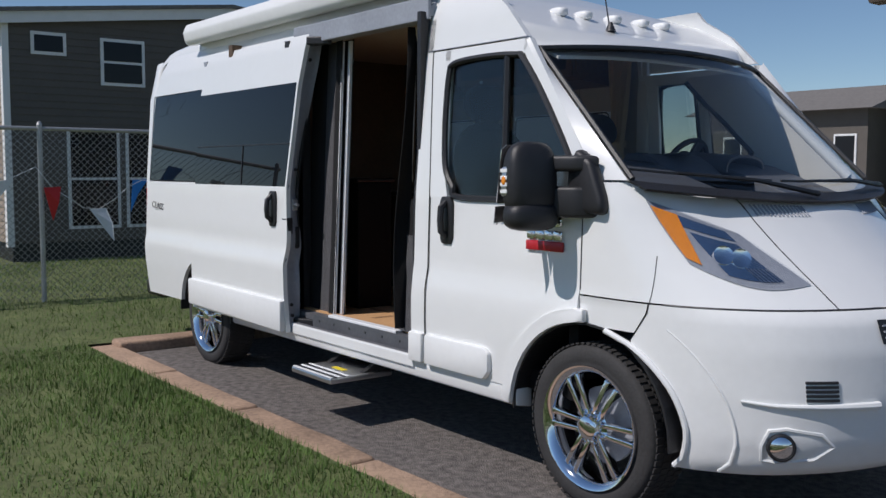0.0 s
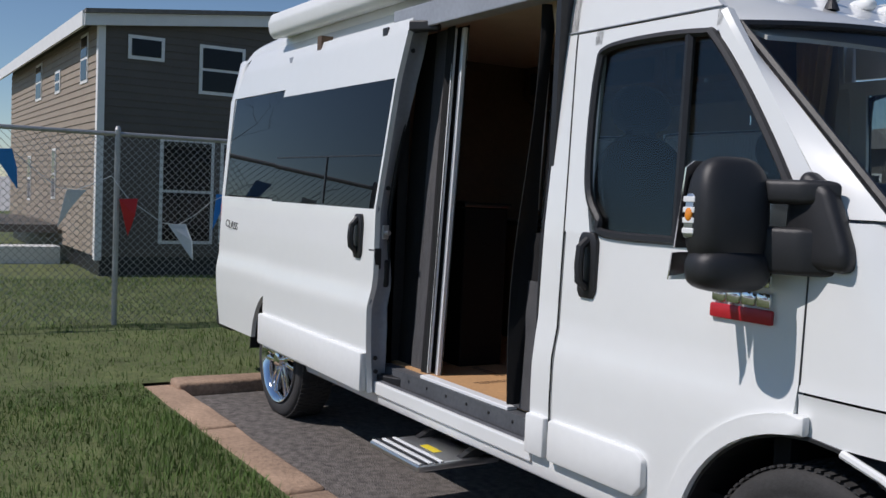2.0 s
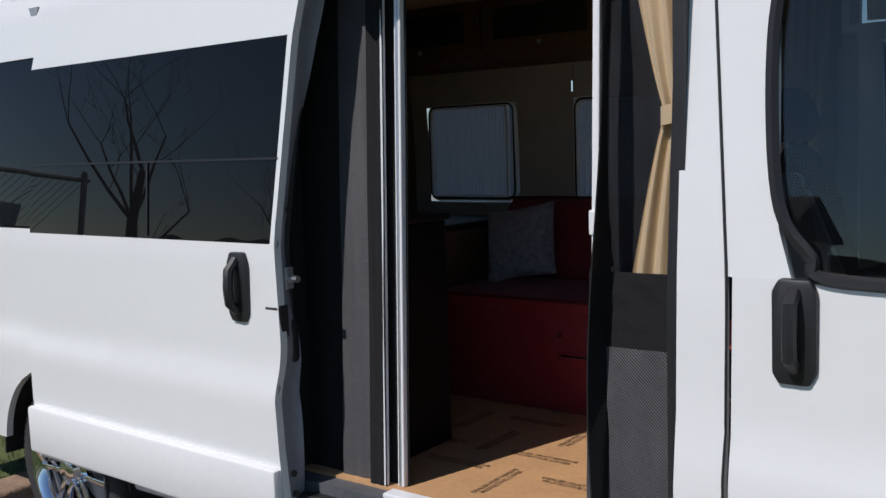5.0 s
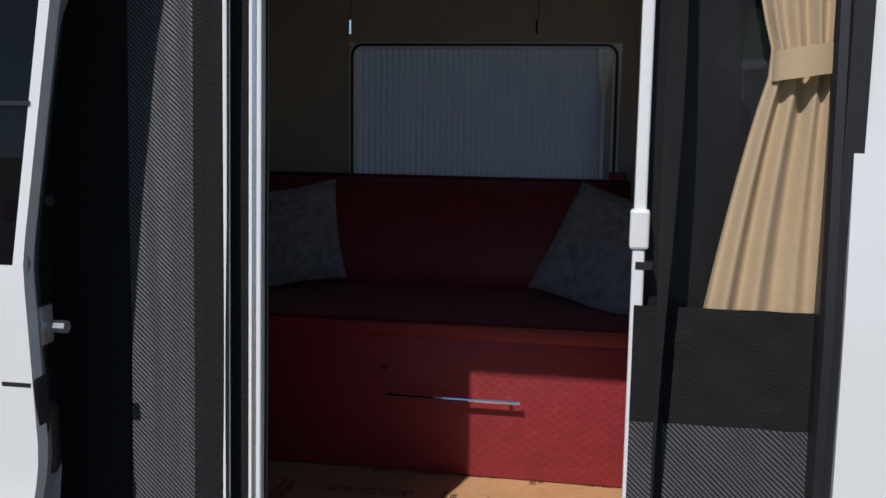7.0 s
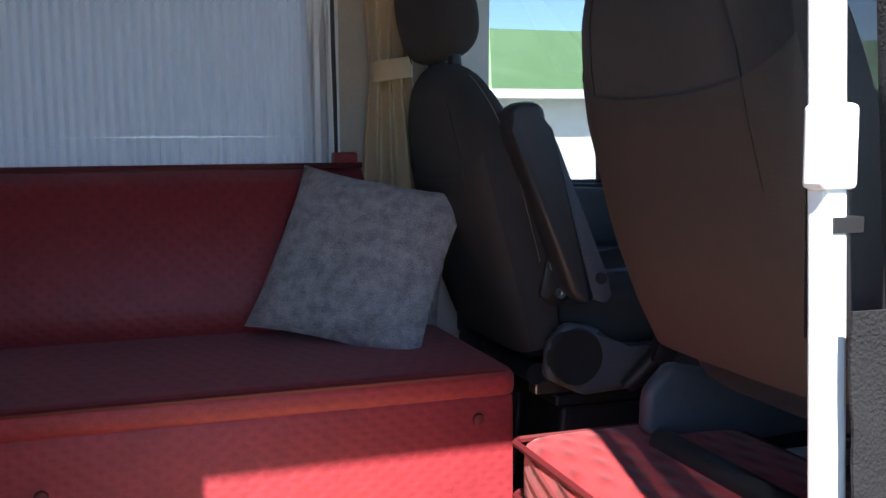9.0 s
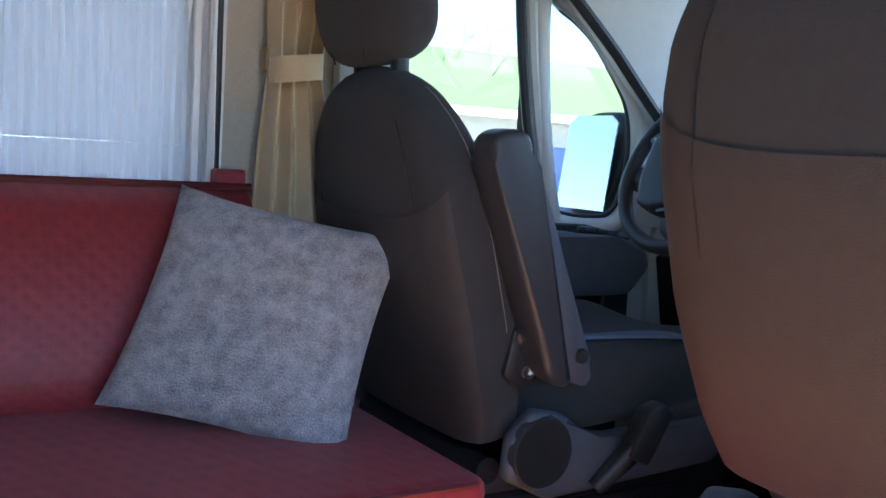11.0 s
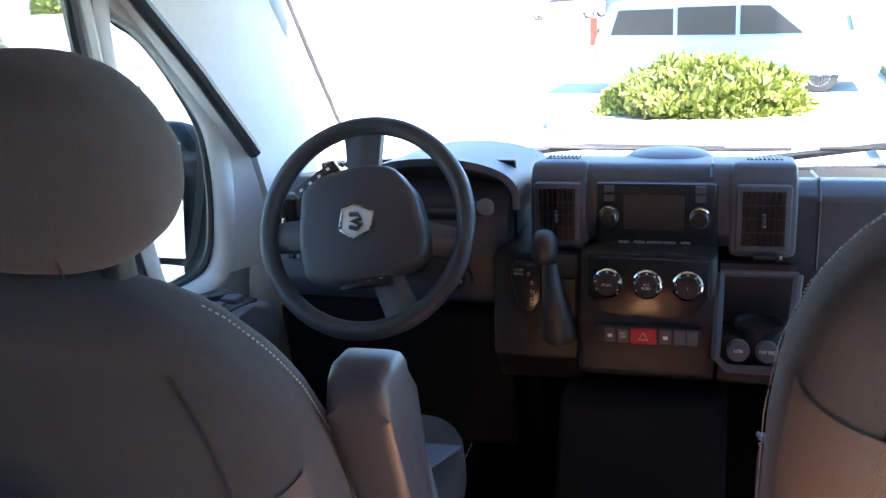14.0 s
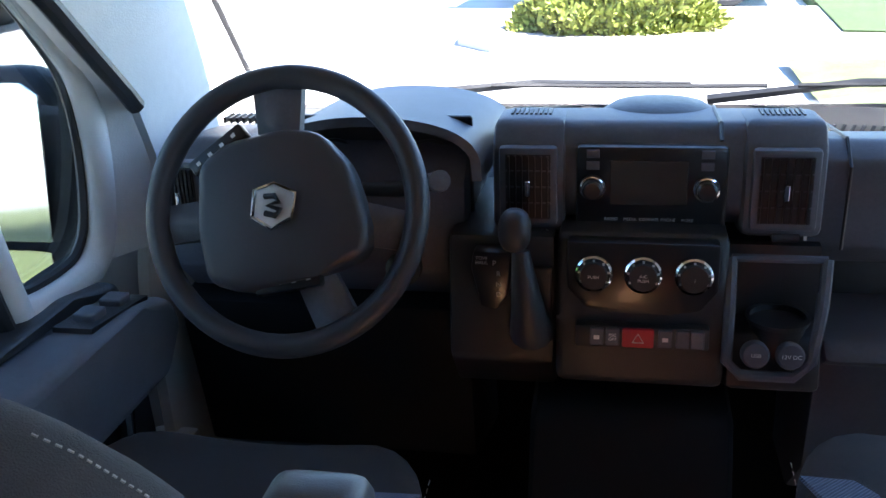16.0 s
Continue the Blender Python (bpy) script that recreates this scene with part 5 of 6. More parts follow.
# ---- cab seats ----
def cab_seat(yc, dz, arm):
    """A swivel seat at yc across the cab, raised by dz; arm is the side with a folded-up armrest, or 0."""
    e = thing("captain_seat", "charcoal cloth captain seat with headrest and blue-grey inserts", "car seat", "cab seats")
    P = lambda name, b, mt, m, label="", parent=None: part(name, b, mt, parent or e, label, True, m)
    tilt = Matrix.Translation((-1.325, yc, 1.10 + dz)) @ Matrix.Rotation(radians(-15), 4, "Y")

    def back(u, v, h0=-0.06, h1=0.58, grow=0.0):
        a = (u - 0.5) * math.tau
        hgt = h0 + (h1 - h0) * v
        w = lerp([(-0.06, 0.225), (0.0, 0.25), (0.15, 0.268), (0.30, 0.266), (0.38, 0.257), (0.44, 0.237), (0.48, 0.212), (0.52, 0.172), (0.55, 0.125), (0.57, 0.07), (0.58, 0.0)], hgt) + grow
        dp = lerp([(-0.06, 0.06), (0.1, 0.078), (0.3, 0.08), (0.45, 0.065), (0.53, 0.048), (0.57, 0.022), (0.58, 0.0)], hgt) + grow
        c, q = math.cos(a), math.sin(a)
        hollow = 0.014 * max(0.0, 1 - (q / 0.7) ** 2) * (1 if c > 0 else 0.4)
        return Vector((dp * math.copysign(abs(c) ** 0.55, c) - math.copysign(hollow, c) * (hgt < 0.5), w * math.copysign(abs(q) ** 0.72, q), hgt))

    bk = P("backrest", sheet(back, 64, 40), SEATC, tilt)
    # smooth lower back cover, tinted by warm bounce, ending in a sloping seam
    P("lower_cover", sheet(lambda u, v: back(-0.2 + 0.4 * u, v, -0.06, 0.33 + 0.05 * abs(2 * u - 1) ** 2, 0.0025), 30, 18), SEATV, tilt, "smooth charcoal lower back cover with warm bounce light in its colour", bk)
    for d in (-1, 1):
        side = [tilt @ (back(0.5 + d * 0.245, v) + Vector((0.004, d * 0.0025, 0))) for v in np.linspace(0.30, 0.93, 26)]
        thread = bmesh.new()
        for a, c in zip(side, side[1:]):
            for f in (0.05, 0.3, 0.55, 0.8):
                thread = tube([a.lerp(c, f), a.lerp(c, f + 0.14)], 0.0008, 4, thread)
        part("stitching", thread, STITCH, bk)
        seam = [tilt @ (back(d * 0.10 if d > 0 else 1 + d * 0.10, v, grow=0.001)) for v in np.linspace(0.42, 0.86, 18)]
        part("seam", tube(seam, 0.0022, 4), BLACK, bk)
    hx, hz = -1.47, 1.765 + dz
    head = Matrix.Translation((hx, yc + 0.01, hz)) @ Matrix.Rotation(radians(-12), 4, "Y")
    hb = soft_box(0.135, 0.315, 0.212, 3.0, 26)
    for v in hb.verts:
        v.co.y *= 1.0 - 0.20 * max(0, v.co.z) / 0.105 - 0.05 * max(0, -v.co.z) / 0.105
        v.co.x -= 0.012 * (1 - (v.co.y / 0.16) ** 2)
    hr = P("headrest", hb, SEATC, head)
    for d in (-1, 1):
        part("seam", tube([head @ Vector((-0.076 + 0.55 * z * z + 0.006, d * (0.062 - 0.10 * max(0, -z) * 0.4), z)) for z in np.linspace(-0.095, 0.05, 10)], 0.0016, 4), BLACK, hr)
        part("headrest_post", tube([(hx + 0.02, yc + d * 0.07, 1.60 + dz), (hx + 0.005, yc + d * 0.07, hz - 0.08)], 0.008, 8), STEEL, hr)
        part("post_collar", tube([(hx + 0.012, yc + d * 0.07, 1.645 + dz), (hx + 0.01, yc + d * 0.07, 1.668 + dz)], 0.016, 10), BLACK, hr, smooth=True)
    cu = soft_box(0.56, 0.50, 0.16, 4.5, 24)
    for v in cu.verts:
        if v.co.z > 0:
            v.co.z -= 0.022 * max(0.0, 1 - (v.co.y / 0.17) ** 2)
    c = P("seat_cushion", cu, SEATC, pose(-1.03, yc, 1.115 + dz * 0.5, 0, -5, 0))
    for d in (-1, 1):
        part("insert", sheet(lambda u, v: (-1.20 + 0.30 * u, yc + d * (0.13 + 0.075 * u * v + 0.045 * u), 1.179 + dz * 0.5 + 0.026 * u - 0.012 * u ** 3 + 0.002 * v), 10, 4, 0.006, (0, 0, 1)), SEATBLUE, c, "blue-grey ribbed insert", True)
        edge = [(-1.20 + 0.40 * u, yc + d * 0.242, 1.118 + dz * 0.5 + 0.04 * u) for u in np.linspace(0, 1, 26)]
        thread = bmesh.new()
        for a, b2 in zip(edge, edge[1:]):
            thread = tube([a, Vector(a).lerp(Vector(b2), 0.6)], 0.0008, 4, thread)
        part("stitching", thread, STITCH, c)
        # moulded side shield with a round recliner cover
        part("side_cover", prism([(-1.34, 0.99), (-1.335, 1.06), (-1.29, 1.105), (-1.22, 1.09), (-1.15, 1.03), (-0.85, 1.055), (-0.80, 1.02), (-0.86, 0.965), (-1.25, 0.945)], "y", yc + d * 0.255, yc + d * 0.29, 0.014, 3), DASHM, e, "dark plastic seat side shield", True)
        part("recliner_cover", lathe([(0.066, 0), (0.066, 0.014), (0.058, 0.024), (0.05, 0.022), (0, 0.024)], 28, pose(-1.27, yc + d * 0.27, 1.03, -90 * d, 0, 0)), BLACK, e, "", True)
        part("shield_screw", lathe([(0.008, 0), (0.007, 0.004), (0, 0.005)], 10, pose(-1.10, yc + d * 0.29, 1.0, -90 * d, 0, 0)), STEEL, e)
    lv = part("tilt_lever", tube([(-1.16, yc - 0.30, 0.96), (-1.10, yc - 0.325, 1.03)], [0.016, 0.022], 10), BLACK, e, "ribbed black adjuster lever", True)
    part("lever_paddle", prism([(-1.125, 1.02), (-1.08, 1.00), (-1.03, 1.085), (-1.05, 1.11), (-1.085, 1.10)], "y", yc - 0.345, yc - 0.305, 0.008), BLACK, lv, "", True)
    part("pedestal", prism([(-1.30, 0.555), (-0.82, 0.555), (-0.85, 0.9), (-1.26, 0.9)], "y", yc - 0.2, yc + 0.2, 0.01), BLACK, e, "black seat pedestal")
    part("swivel_plate", box(-1.28, -0.84, yc - 0.21, yc + 0.21, 0.905, 0.93, 0.006), BLACK, e, "black swivel plate")
    part("cross_tube", tube([(-1.33, yc - 0.22, 0.985), (-1.33, yc + 0.22, 0.985)], 0.024, 12), BLACK, e, "", True)
    for d in (-0.17, 0.17):
        part("seat_rail", box(-1.32, -0.80, yc + d - 0.02, yc + d + 0.02, 0.93, 0.96, 0.004), STEEL, e)
    for k in range(4):
        part("wiring", tube([(-1.30, yc + 0.1 - 0.05 * k, 0.9), (-1.345, yc + 0.05 - 0.06 * k, 0.80 - 0.02 * k), (-1.32, yc - 0.04 + 0.05 * k, 0.68), (-1.33, yc - 0.12 + 0.07 * k, 0.56)], 0.005, 6), BLACK, e)
    if not arm:
        return e
    # folded-up armrest, two-piece, on a bolted bracket
    ya = yc + arm * 0.297
    ar = prism([(-1.305, 1.175), (-1.43, 1.50), (-1.437, 1.535), (-1.415, 1.556), (-1.372, 1.556), (-1.355, 1.535), (-1.36, 1.50), (-1.245, 1.155), (-1.27, 1.145)], "y", ya - 0.034, ya + 0.034, 0.015, 3)
    a = part("armrest", ar, LEATHER, e, "folded-up black armrest", True)
    part("armrest_pad", prism([(-1.362, 1.495), (-1.335, 1.49), (-1.215, 1.195), (-1.205, 1.16), (-1.22, 1.145), (-1.25, 1.155)], "y", ya - 0.029, ya + 0.029, 0.008, 2), DASHM, a, "", True)
    part("pivot_plug", lathe([(0.013, 0), (0.012, 0.004), (0, 0.004)], 16, pose(-1.235, ya + arm * 0.031, 1.20, -90 * arm, 0, 0)), BLACK, a)
    br = part("armrest_bracket", prism([(-1.345, 1.16), (-1.33, 1.235), (-1.29, 1.255), (-1.25, 1.20), (-1.27, 1.15), (-1.31, 1.135)], "y", yc + arm * 0.245, yc + arm * 0.27, 0.008), BLACK, e, "black bolted armrest bracket", True)
    for x, z in ((-1.318, 1.225), (-1.30, 1.165)):
        part("bolt", lathe([(0.011, 0), (0.011, 0.008), (0.005, 0.008), (0.004, 0.003), (0, 0.003)], 12, pose(x, yc + arm * 0.27, z, -90 * arm, 0, 0)), STEEL, br)
    return e


cab_seat(0.60, 0.0, -1)
cab_seat(-0.345, 0.13, 0)

# ---- dashboard ----
db = thing("dashboard", "dark grey plastic dashboard with centre stack", "dashboard")
def slab(pts, y0, y1, name, material=DASHM, bevel=0.01, label="", parent=None):
    return part(name, prism(pts, "y", y0, y1, bevel, 2), material, parent or db, label, True)
slab([(-0.50, 1.30), (-0.56, 1.36), (-0.545, 1.50), (-0.50, 1.555), (-0.30, 1.53), (0.10, 1.39), (0.10, 1.25), (-0.2, 1.2)], 0.34, 0.815, "driver_top", label="dash top before the driver")
slab([(-0.46, 1.36), (-0.50, 1.40), (-0.52, 1.53), (-0.47, 1.553), (-0.33, 1.53), (0.15, 1.38), (0.15, 1.3), (-0.2, 1.3)], -0.92, -0.15, "passenger_top", label="passenger dash top with glovebox lid")
slab([(-0.42, 1.13), (-0.42, 1.355), (-0.15, 1.355), (-0.15, 1.13)], -0.92, -0.17, "glove_tray_back", BLACK)
slab([(-0.60, 1.255), (-0.63, 1.275), (-0.60, 1.295), (-0.3, 1.29), (-0.3, 1.25)], -0.92, -0.17, "tray_lip", label="open shelf edge")
slab([(-0.55, 1.05), (-0.58, 1.25), (-0.3, 1.25), (-0.3, 0.95), (-0.45, 0.95)], -0.92, -0.17, "glovebox", label="lower glovebox")
part("glove_seam", tube([(-0.515, -0.20, 1.40), (-0.523, -0.20, 1.525), (-0.48, -0.20, 1.556), (-0.33, -0.20, 1.541)], 0.003, 5), BLACK, db)
part("glove_line", tube([(-0.512, -0.27, 1.435), (-0.512, -0.9, 1.435)], 0.0022, 5), BLACK, db)
slab([(-0.5, 1.0), (-0.56, 1.30), (-0.3, 1.32), (-0.2, 0.9)], 0.34, 0.82, "knee_panel", SHADEBLACK)
# centre stack
slab([(-0.53, 1.44), (-0.555, 1.47), (-0.552, 1.565), (-0.53, 1.59), (-0.41, 1.585), (-0.34, 1.54), (-0.2, 1.44)], -0.145, 0.285, "centre_tower", bevel=0.012, label="raised centre stack")
slab([(-0.57, 1.20), (-0.645, 1.235), (-0.635, 1.33), (-0.612, 1.45), (-0.3, 1.46), (-0.3, 1.18)], -0.035, 0.20, "centre_fascia", BLACK, bevel=0.012)
slab([(-0.57, 1.20), (-0.645, 1.235), (-0.625, 1.31), (-0.3, 1.32), (-0.3, 1.18)], -0.165, -0.037, "fascia_base", BLACK, bevel=0.01)
slab([(-0.56, 1.18), (-0.62, 1.25), (-0.60, 1.44), (-0.3, 1.44), (-0.3, 1.15)], 0.202, 0.36, "shift_console", BLACK, bevel=0.012)
part("crease", tube([(-0.41, -0.02, 1.586), (-0.535, -0.02, 1.590), (-0.56, -0.02, 1.57)], 0.003, 5), BLACK, db)
# raised corner pods with vents
def vent(y0, y1, z0, z1, x, name="air_vent"):
    v = part(name, box(x - 0.012, x + 0.01, y0 - 0.010, y1 + 0.010, z0 - 0.012, z1 + 0.010, 0.006), DASHM, db, "black louvred air vent", True)
    part("cavity", box(x - 0.0135, x - 0.011, y0, y1, z0, z1), BLACK, v)
    n = 7
    for k in range(n):
        yy = y0 + (y1 - y0) * (k + 0.5) / n
        part("slat", box(x - 0.019, x - 0.0138, yy - 0.0014, yy + 0.0014, z0 + 0.002, z1 - 0.002), GLOSSB, v)
    for k in range(3):
        zz = z0 + (z1 - z0) * (k + 1) / 4
        part("cross_slat", box(x - 0.0155, x - 0.0136, y0, y1, zz - 0.001, zz + 0.001), DASHM, v)
    part("tab", box(x - 0.026, x - 0.016, (y0 + y1) / 2 - 0.004, (y0 + y1) / 2 + 0.004, (z0 + z1) / 2 - 0.012, (z0 + z1) / 2 + 0.012, 0.002), CHROME, v, "chrome vent tab")
    part("wheel", tube([(x - 0.014, y0 + 0.012, z0 - 0.02), (x - 0.014, y1 - 0.022, z0 - 0.02)], 0.006, 8), BLACK, v)
    part("mark", box(x - 0.0145, x - 0.012, y0 + 0.002, y0 + 0.006, z0 - 0.023, z0 - 0.017), MARK, v)
for y0, y1 in ((0.213, 0.277), (-0.142, -0.072)):
    slab([(-0.50, 1.42), (-0.567, 1.435), (-0.565, 1.56), (-0.535, 1.594), (-0.44, 1.59), (-0.36, 1.54), (-0.3, 1.42)], y0 - 0.02, y1 + 0.02, "vent_pod", bevel=0.012)
    vent(y0, y1, 1.457, 1.552, -0.562)
    for k in range(9):
        part("demister_slot", box(-0.50, -0.46, y0 + 0.004 + k * 0.007, y0 + 0.0075 + k * 0.007, 1.588, 1.5945), BLACK, db)
vent(0.755, 0.80, 1.43, 1.525, -0.565)
for k in range(9):
    part("demister_slot", box(-0.40, -0.36, 0.68 + k * 0.011, 0.685 + k * 0.011, 1.553, 1.5625), BLACK, db)
# radio
rd = part("radio", box(-0.566, -0.54, -0.032, 0.178, 1.438, 1.563, 0.008), GLOSSB, db, "glossy black touchscreen radio", True)
part("screen", box(-0.5685, -0.564, 0.022, 0.130, 1.478, 1.543, 0.001), SCREENM, rd, "blank radio screen")
for y in (0.154, -0.003):
    k = part("knob", lathe([(0.018, 0), (0.018, 0.006), (0.014, 0.010), (0.0135, 0.02), (0.011, 0.022), (0, 0.021)], 28, pose(-0.566, y, 1.503, 0, -90, 0)), GLOSSB, rd, "chrome-ringed knob", True)
    part("ring", lathe([(0.0178, 0.004), (0.0178, 0.008), (0.0155, 0.009), (0.0155, 0.005)], 28, pose(-0.566, y, 1.503, 0, -90, 0)), CHROME, k)
    for zz in (1.535, 1.552):
        part("key", box(-0.5685, -0.565, y - 0.009, y + 0.009, zz - 0.006, zz + 0.006, 0.001), DASHM, rd)
for k, tname in enumerate(("RADIO", "MEDIA", "COMPASS", "PHONE", "MORE")):
    q = Matrix.Translation((-0.5668, 0.127 - k * 0.0265, 1.456)) @ Matrix(((0, 0, -1, 0), (-1, 0, 0, 0), (0, 1, 0, 0), (0, 0, 0, 1)))
    words(tname, 0.0062, q, MARK, rd, depth=0.0002)
# climate panel
hv = part("climate_panel", prism([(0.186, 1.445), (0.186, 1.375), (0.16, 1.345), (0.12, 1.335), (0.04, 1.335), (0.0, 1.345), (-0.022, 1.375), (-0.022, 1.445)], "x", -0.634, -0.60, 0.006), GLOSSB, db, "black climate control panel", True)
for i, y in enumerate((0.148, 0.081, 0.013)):
    k = part("dial", lathe([(0.0255, 0), (0.0255, 0.008), (0.022, 0.012), (0.019, 0.014), (0.018, 0.024), (0, 0.024)], 36, pose(-0.633, y, 1.40, 0, -84, 0)), BLACK, hv, "rotary climate dial", True)
    part("ring", lathe([(0.0258, 0.006), (0.0258, 0.0105), (0.0228, 0.0125), (0.0228, 0.009)], 36, pose(-0.633, y, 1.40, 0, -84, 0)), CHROME, k, "chrome ring")
    q = Matrix.Translation((-0.6585, y, 1.402)) @ Matrix(((0, 0, -1, 0), (-1, 0, 0, 0), (0, 1, 0, 0), (0, 0, 0, 1)))
    words(("PUSH", "A/C\nPUSH", "|")[i], 0.0065, q, MARK, k, depth=0.0002)
    for a in range(-120, 121, 40):
        c = Matrix.Translation((-0.6475, y + 0.0205 * math.sin(radians(a)), 1.4015 + 0.0205 * math.cos(radians(a))))
        part("tick", box(-0.0006, 0.0006, -0.0015, 0.0015, -0.0015, 0.0015), MARK, k, m=c)
# switch strip
sw = part("switch_strip", box(-0.652, -0.63, -0.012, 0.172, 1.293, 1.327, 0.004), BLACK, db, "row of dash switches", True)
hzb = part("hazard_switch", box(-0.656, -0.648, 0.063, 0.107, 1.296, 1.325, 0.003), HAZ, sw, "red hazard warning switch", True)
tri = [(0.085 + 0.009 * math.sin(a), 1.3095 + 0.009 * math.cos(a), -0) for a in (0, 2.094, 4.189)]
part("warning_triangle", tube([(-0.6568, y, z) for y, z, _ in tri], 0.0009, 5, closed=True), MARK, hzb)
for i, y in enumerate((0.142, 0.12, 0.048, 0.024, 0.004)):
    k = part("switch", box(-0.6545, -0.648, y - 0.0095, y + 0.0095, 1.297, 1.324, 0.002), DASHM, sw)
    if i == 1:
        words("ESC\nOFF", 0.0065, Matrix.Translation((-0.6549, y, 1.311)) @ Matrix(((0, 0, -1, 0), (-1, 0, 0, 0), (0, 1, 0, 0), (0, 0, 0, 1))), MARK, k, depth=0.0002)
    elif i in (0, 2):
        part("icon", box(-0.6552, -0.6543, y - 0.004, y + 0.004, 1.307, 1.313), MARK, k)
# cup recess with sockets
cr = part("cup_recess", tube([(-0.60, -0.040, 1.415), (-0.63, -0.038, 1.35), (-0.652, -0.036, 1.28), (-0.655, -0.055, 1.262), (-0.655, -0.125, 1.262), (-0.652, -0.148, 1.285), (-0.63, -0.160, 1.36), (-0.60, -0.166, 1.415)], 0.008, 8), DASHM, db, "cup holder recess rim", True)
part("recess_back", box(-0.56, -0.54, -0.165, -0.04, 1.28, 1.42), BLACK, cr)
part("rim_top", tube([(-0.60, -0.040, 1.415), (-0.60, -0.166, 1.415)], 0.006, 8), DASHM, cr)
part("cup_well", lathe([(0.042, 0.0), (0.045, 0.008), (0.038, 0.008), (0.036, -0.05), (0, -0.05)], 28, pose(-0.60, -0.108, 1.322)), BLACK, cr, "", True)
for y, tname in ((-0.072, "USB"), (-0.118, "12V DC")):
    k = part("socket_cap", lathe([(0.019, 0), (0.019, 0.012), (0.016, 0.017), (0, 0.018)], 22, pose(-0.652, y, 1.295, 0, -75, 0)), DASHM, cr, "capped power socket", True)
    words(tname, 0.008, Matrix.Translation((-0.6705, y, 1.300)) @ Matrix(((0, 0, -1, 0), (-1, 0, 0, 0), (0, 1, 0, 0), (0, 0, 0, 1))), MARK, k, depth=0.0002)
# gear shifter
gs = part("shift_plate", prism([(0.318, 1.425), (0.262, 1.425), (0.268, 1.36), (0.285, 1.335), (0.308, 1.34), (0.322, 1.40)], "x", -0.632, -0.60, 0.004), GLOSSB, db, "gear indicator plate", True)
for k, ch in enumerate("PRND"):
    words(ch, 0.011, Matrix.Translation((-0.6335, 0.288 - 0.006 * (k > 0) , 1.408 - 0.016 * k)) @ Matrix(((0, 0, -1, 0), (-1, 0, 0, 0), (0, 1, 0, 0), (0, 0, 0, 1))), MARK, gs, depth=0.0002)
words("TOW\nHAUL", 0.007, Matrix.Translation((-0.6335, 0.306, 1.412)) @ Matrix(((0, 0, -1, 0), (-1, 0, 0, 0), (0, 1, 0, 0), (0, 0, 0, 1))), MARK, gs, depth=0.0002)
part("shift_boot", tube([(-0.62, 0.235, 1.30), (-0.645, 0.238, 1.335), (-0.648, 0.243, 1.38), (-0.64, 0.25, 1.43)], [0.034, 0.026, 0.019, 0.013], 12), LEATHER, gs, "wrinkled leather shift boot", True)
part("shift_knob", soft_box(0.05, 0.046, 0.062, 2.4, 14), LEATHER, gs, "black shift knob", True, pose(-0.645, 0.257, 1.463))
part("boot_trim", prism([(0.262, 1.40), (0.205, 1.40), (0.208, 1.315), (0.23, 1.29), (0.262, 1.35)], "x", -0.622, -0.61, 0.004), BLACK, db)
# instrument hood and gauges
hood = sheet(lambda u, v: (-0.585 + 0.34 * v, 0.475 + 0.165 * math.cos(math.pi * (1 - u)) * (1 + 0.05 * v), 1.515 + 0.092 * math.sin(math.pi * u) ** 0.6 - 0.02 * v), 24, 6, 0.014)
part("instrument_hood", hood, DASHM, db, "curved instrument hood", True)
cl = part("instrument_panel", box(-0.50, -0.49, 0.335, 0.615, 1.40, 1.59, 0.004), GLOSSB, db, "unlit instrument cluster")
for y, r in ((0.40, 0.045), (0.55, 0.045)):
    g = part("gauge", lathe([(r, 0), (r, 0.006), (r - 0.004, 0.006), (r - 0.005, 0.002), (0, 0.002)], 32, pose(-0.50, y, 1.51, 0, -90, 0)), BLACK, cl, "round dial gauge")
    for a in range(-130, 131, 20):
        part("tick", box(-0.0005, 0.0005, -0.001, 0.001, -0.003, 0.003), MARK, g, m=Matrix.Translation((-0.5035, y + (r - 0.011) * math.sin(radians(a)), 1.51 + (r - 0.011) * math.cos(radians(a)))) @ Matrix.Rotation(-radians(a), 4, "X"))
for y in (0.45, 0.5):
    g = part("gauge", lathe([(0.024, 0), (0.024, 0.005), (0.021, 0.005), (0.02, 0.002), (0, 0.002)], 24, pose(-0.50, y, 1.445, 0, -90, 0)), BLACK, cl)
part("speaker_grille", lathe([(0.085, 0), (0.07, 0.010), (0.04, 0.016), (0, 0.018)], 32, pose(-0.40, 0.06, 1.578)), BLACK, db, "domed dash-top grille", True)
part("light_switch", box(-0.575, -0.555, 0.715, 0.765, 1.475, 1.505, 0.005), BLACK, db)
part("ignition", lathe([(0.026, 0), (0.026, 0.018), (0.018, 0.024), (0.014, 0.02), (0, 0.02)], 28, pose(-0.60, 0.425, 1.385, 0, -80, 0)), BLACK, db, "ignition switch", True)
part("key_slot", box(-0.624, -0.62, 0.415, 0.435, 1.383, 1.389), MARK, db)
part("column", tube([(-0.66, 0.565, 1.49), (-0.50, 0.55, 1.42), (-0.3, 0.55, 1.34)], [0.055, 0.075, 0.07], 16), BLACK, db, "steering column shroud", True)
sk = part("stalk", tube([(-0.62, 0.50, 1.51), (-0.632, 0.42, 1.515), (-0.635, 0.36, 1.53)], [0.010, 0.012, 0.014], 10), BLACK, db, "wiper stalk", True)
part("stalk_end", lathe([(0.016, 0), (0.015, 0.012), (0, 0.013)], 16, pose(-0.64, 0.362, 1.53, 0, -70, 20)), DASHM, sk)
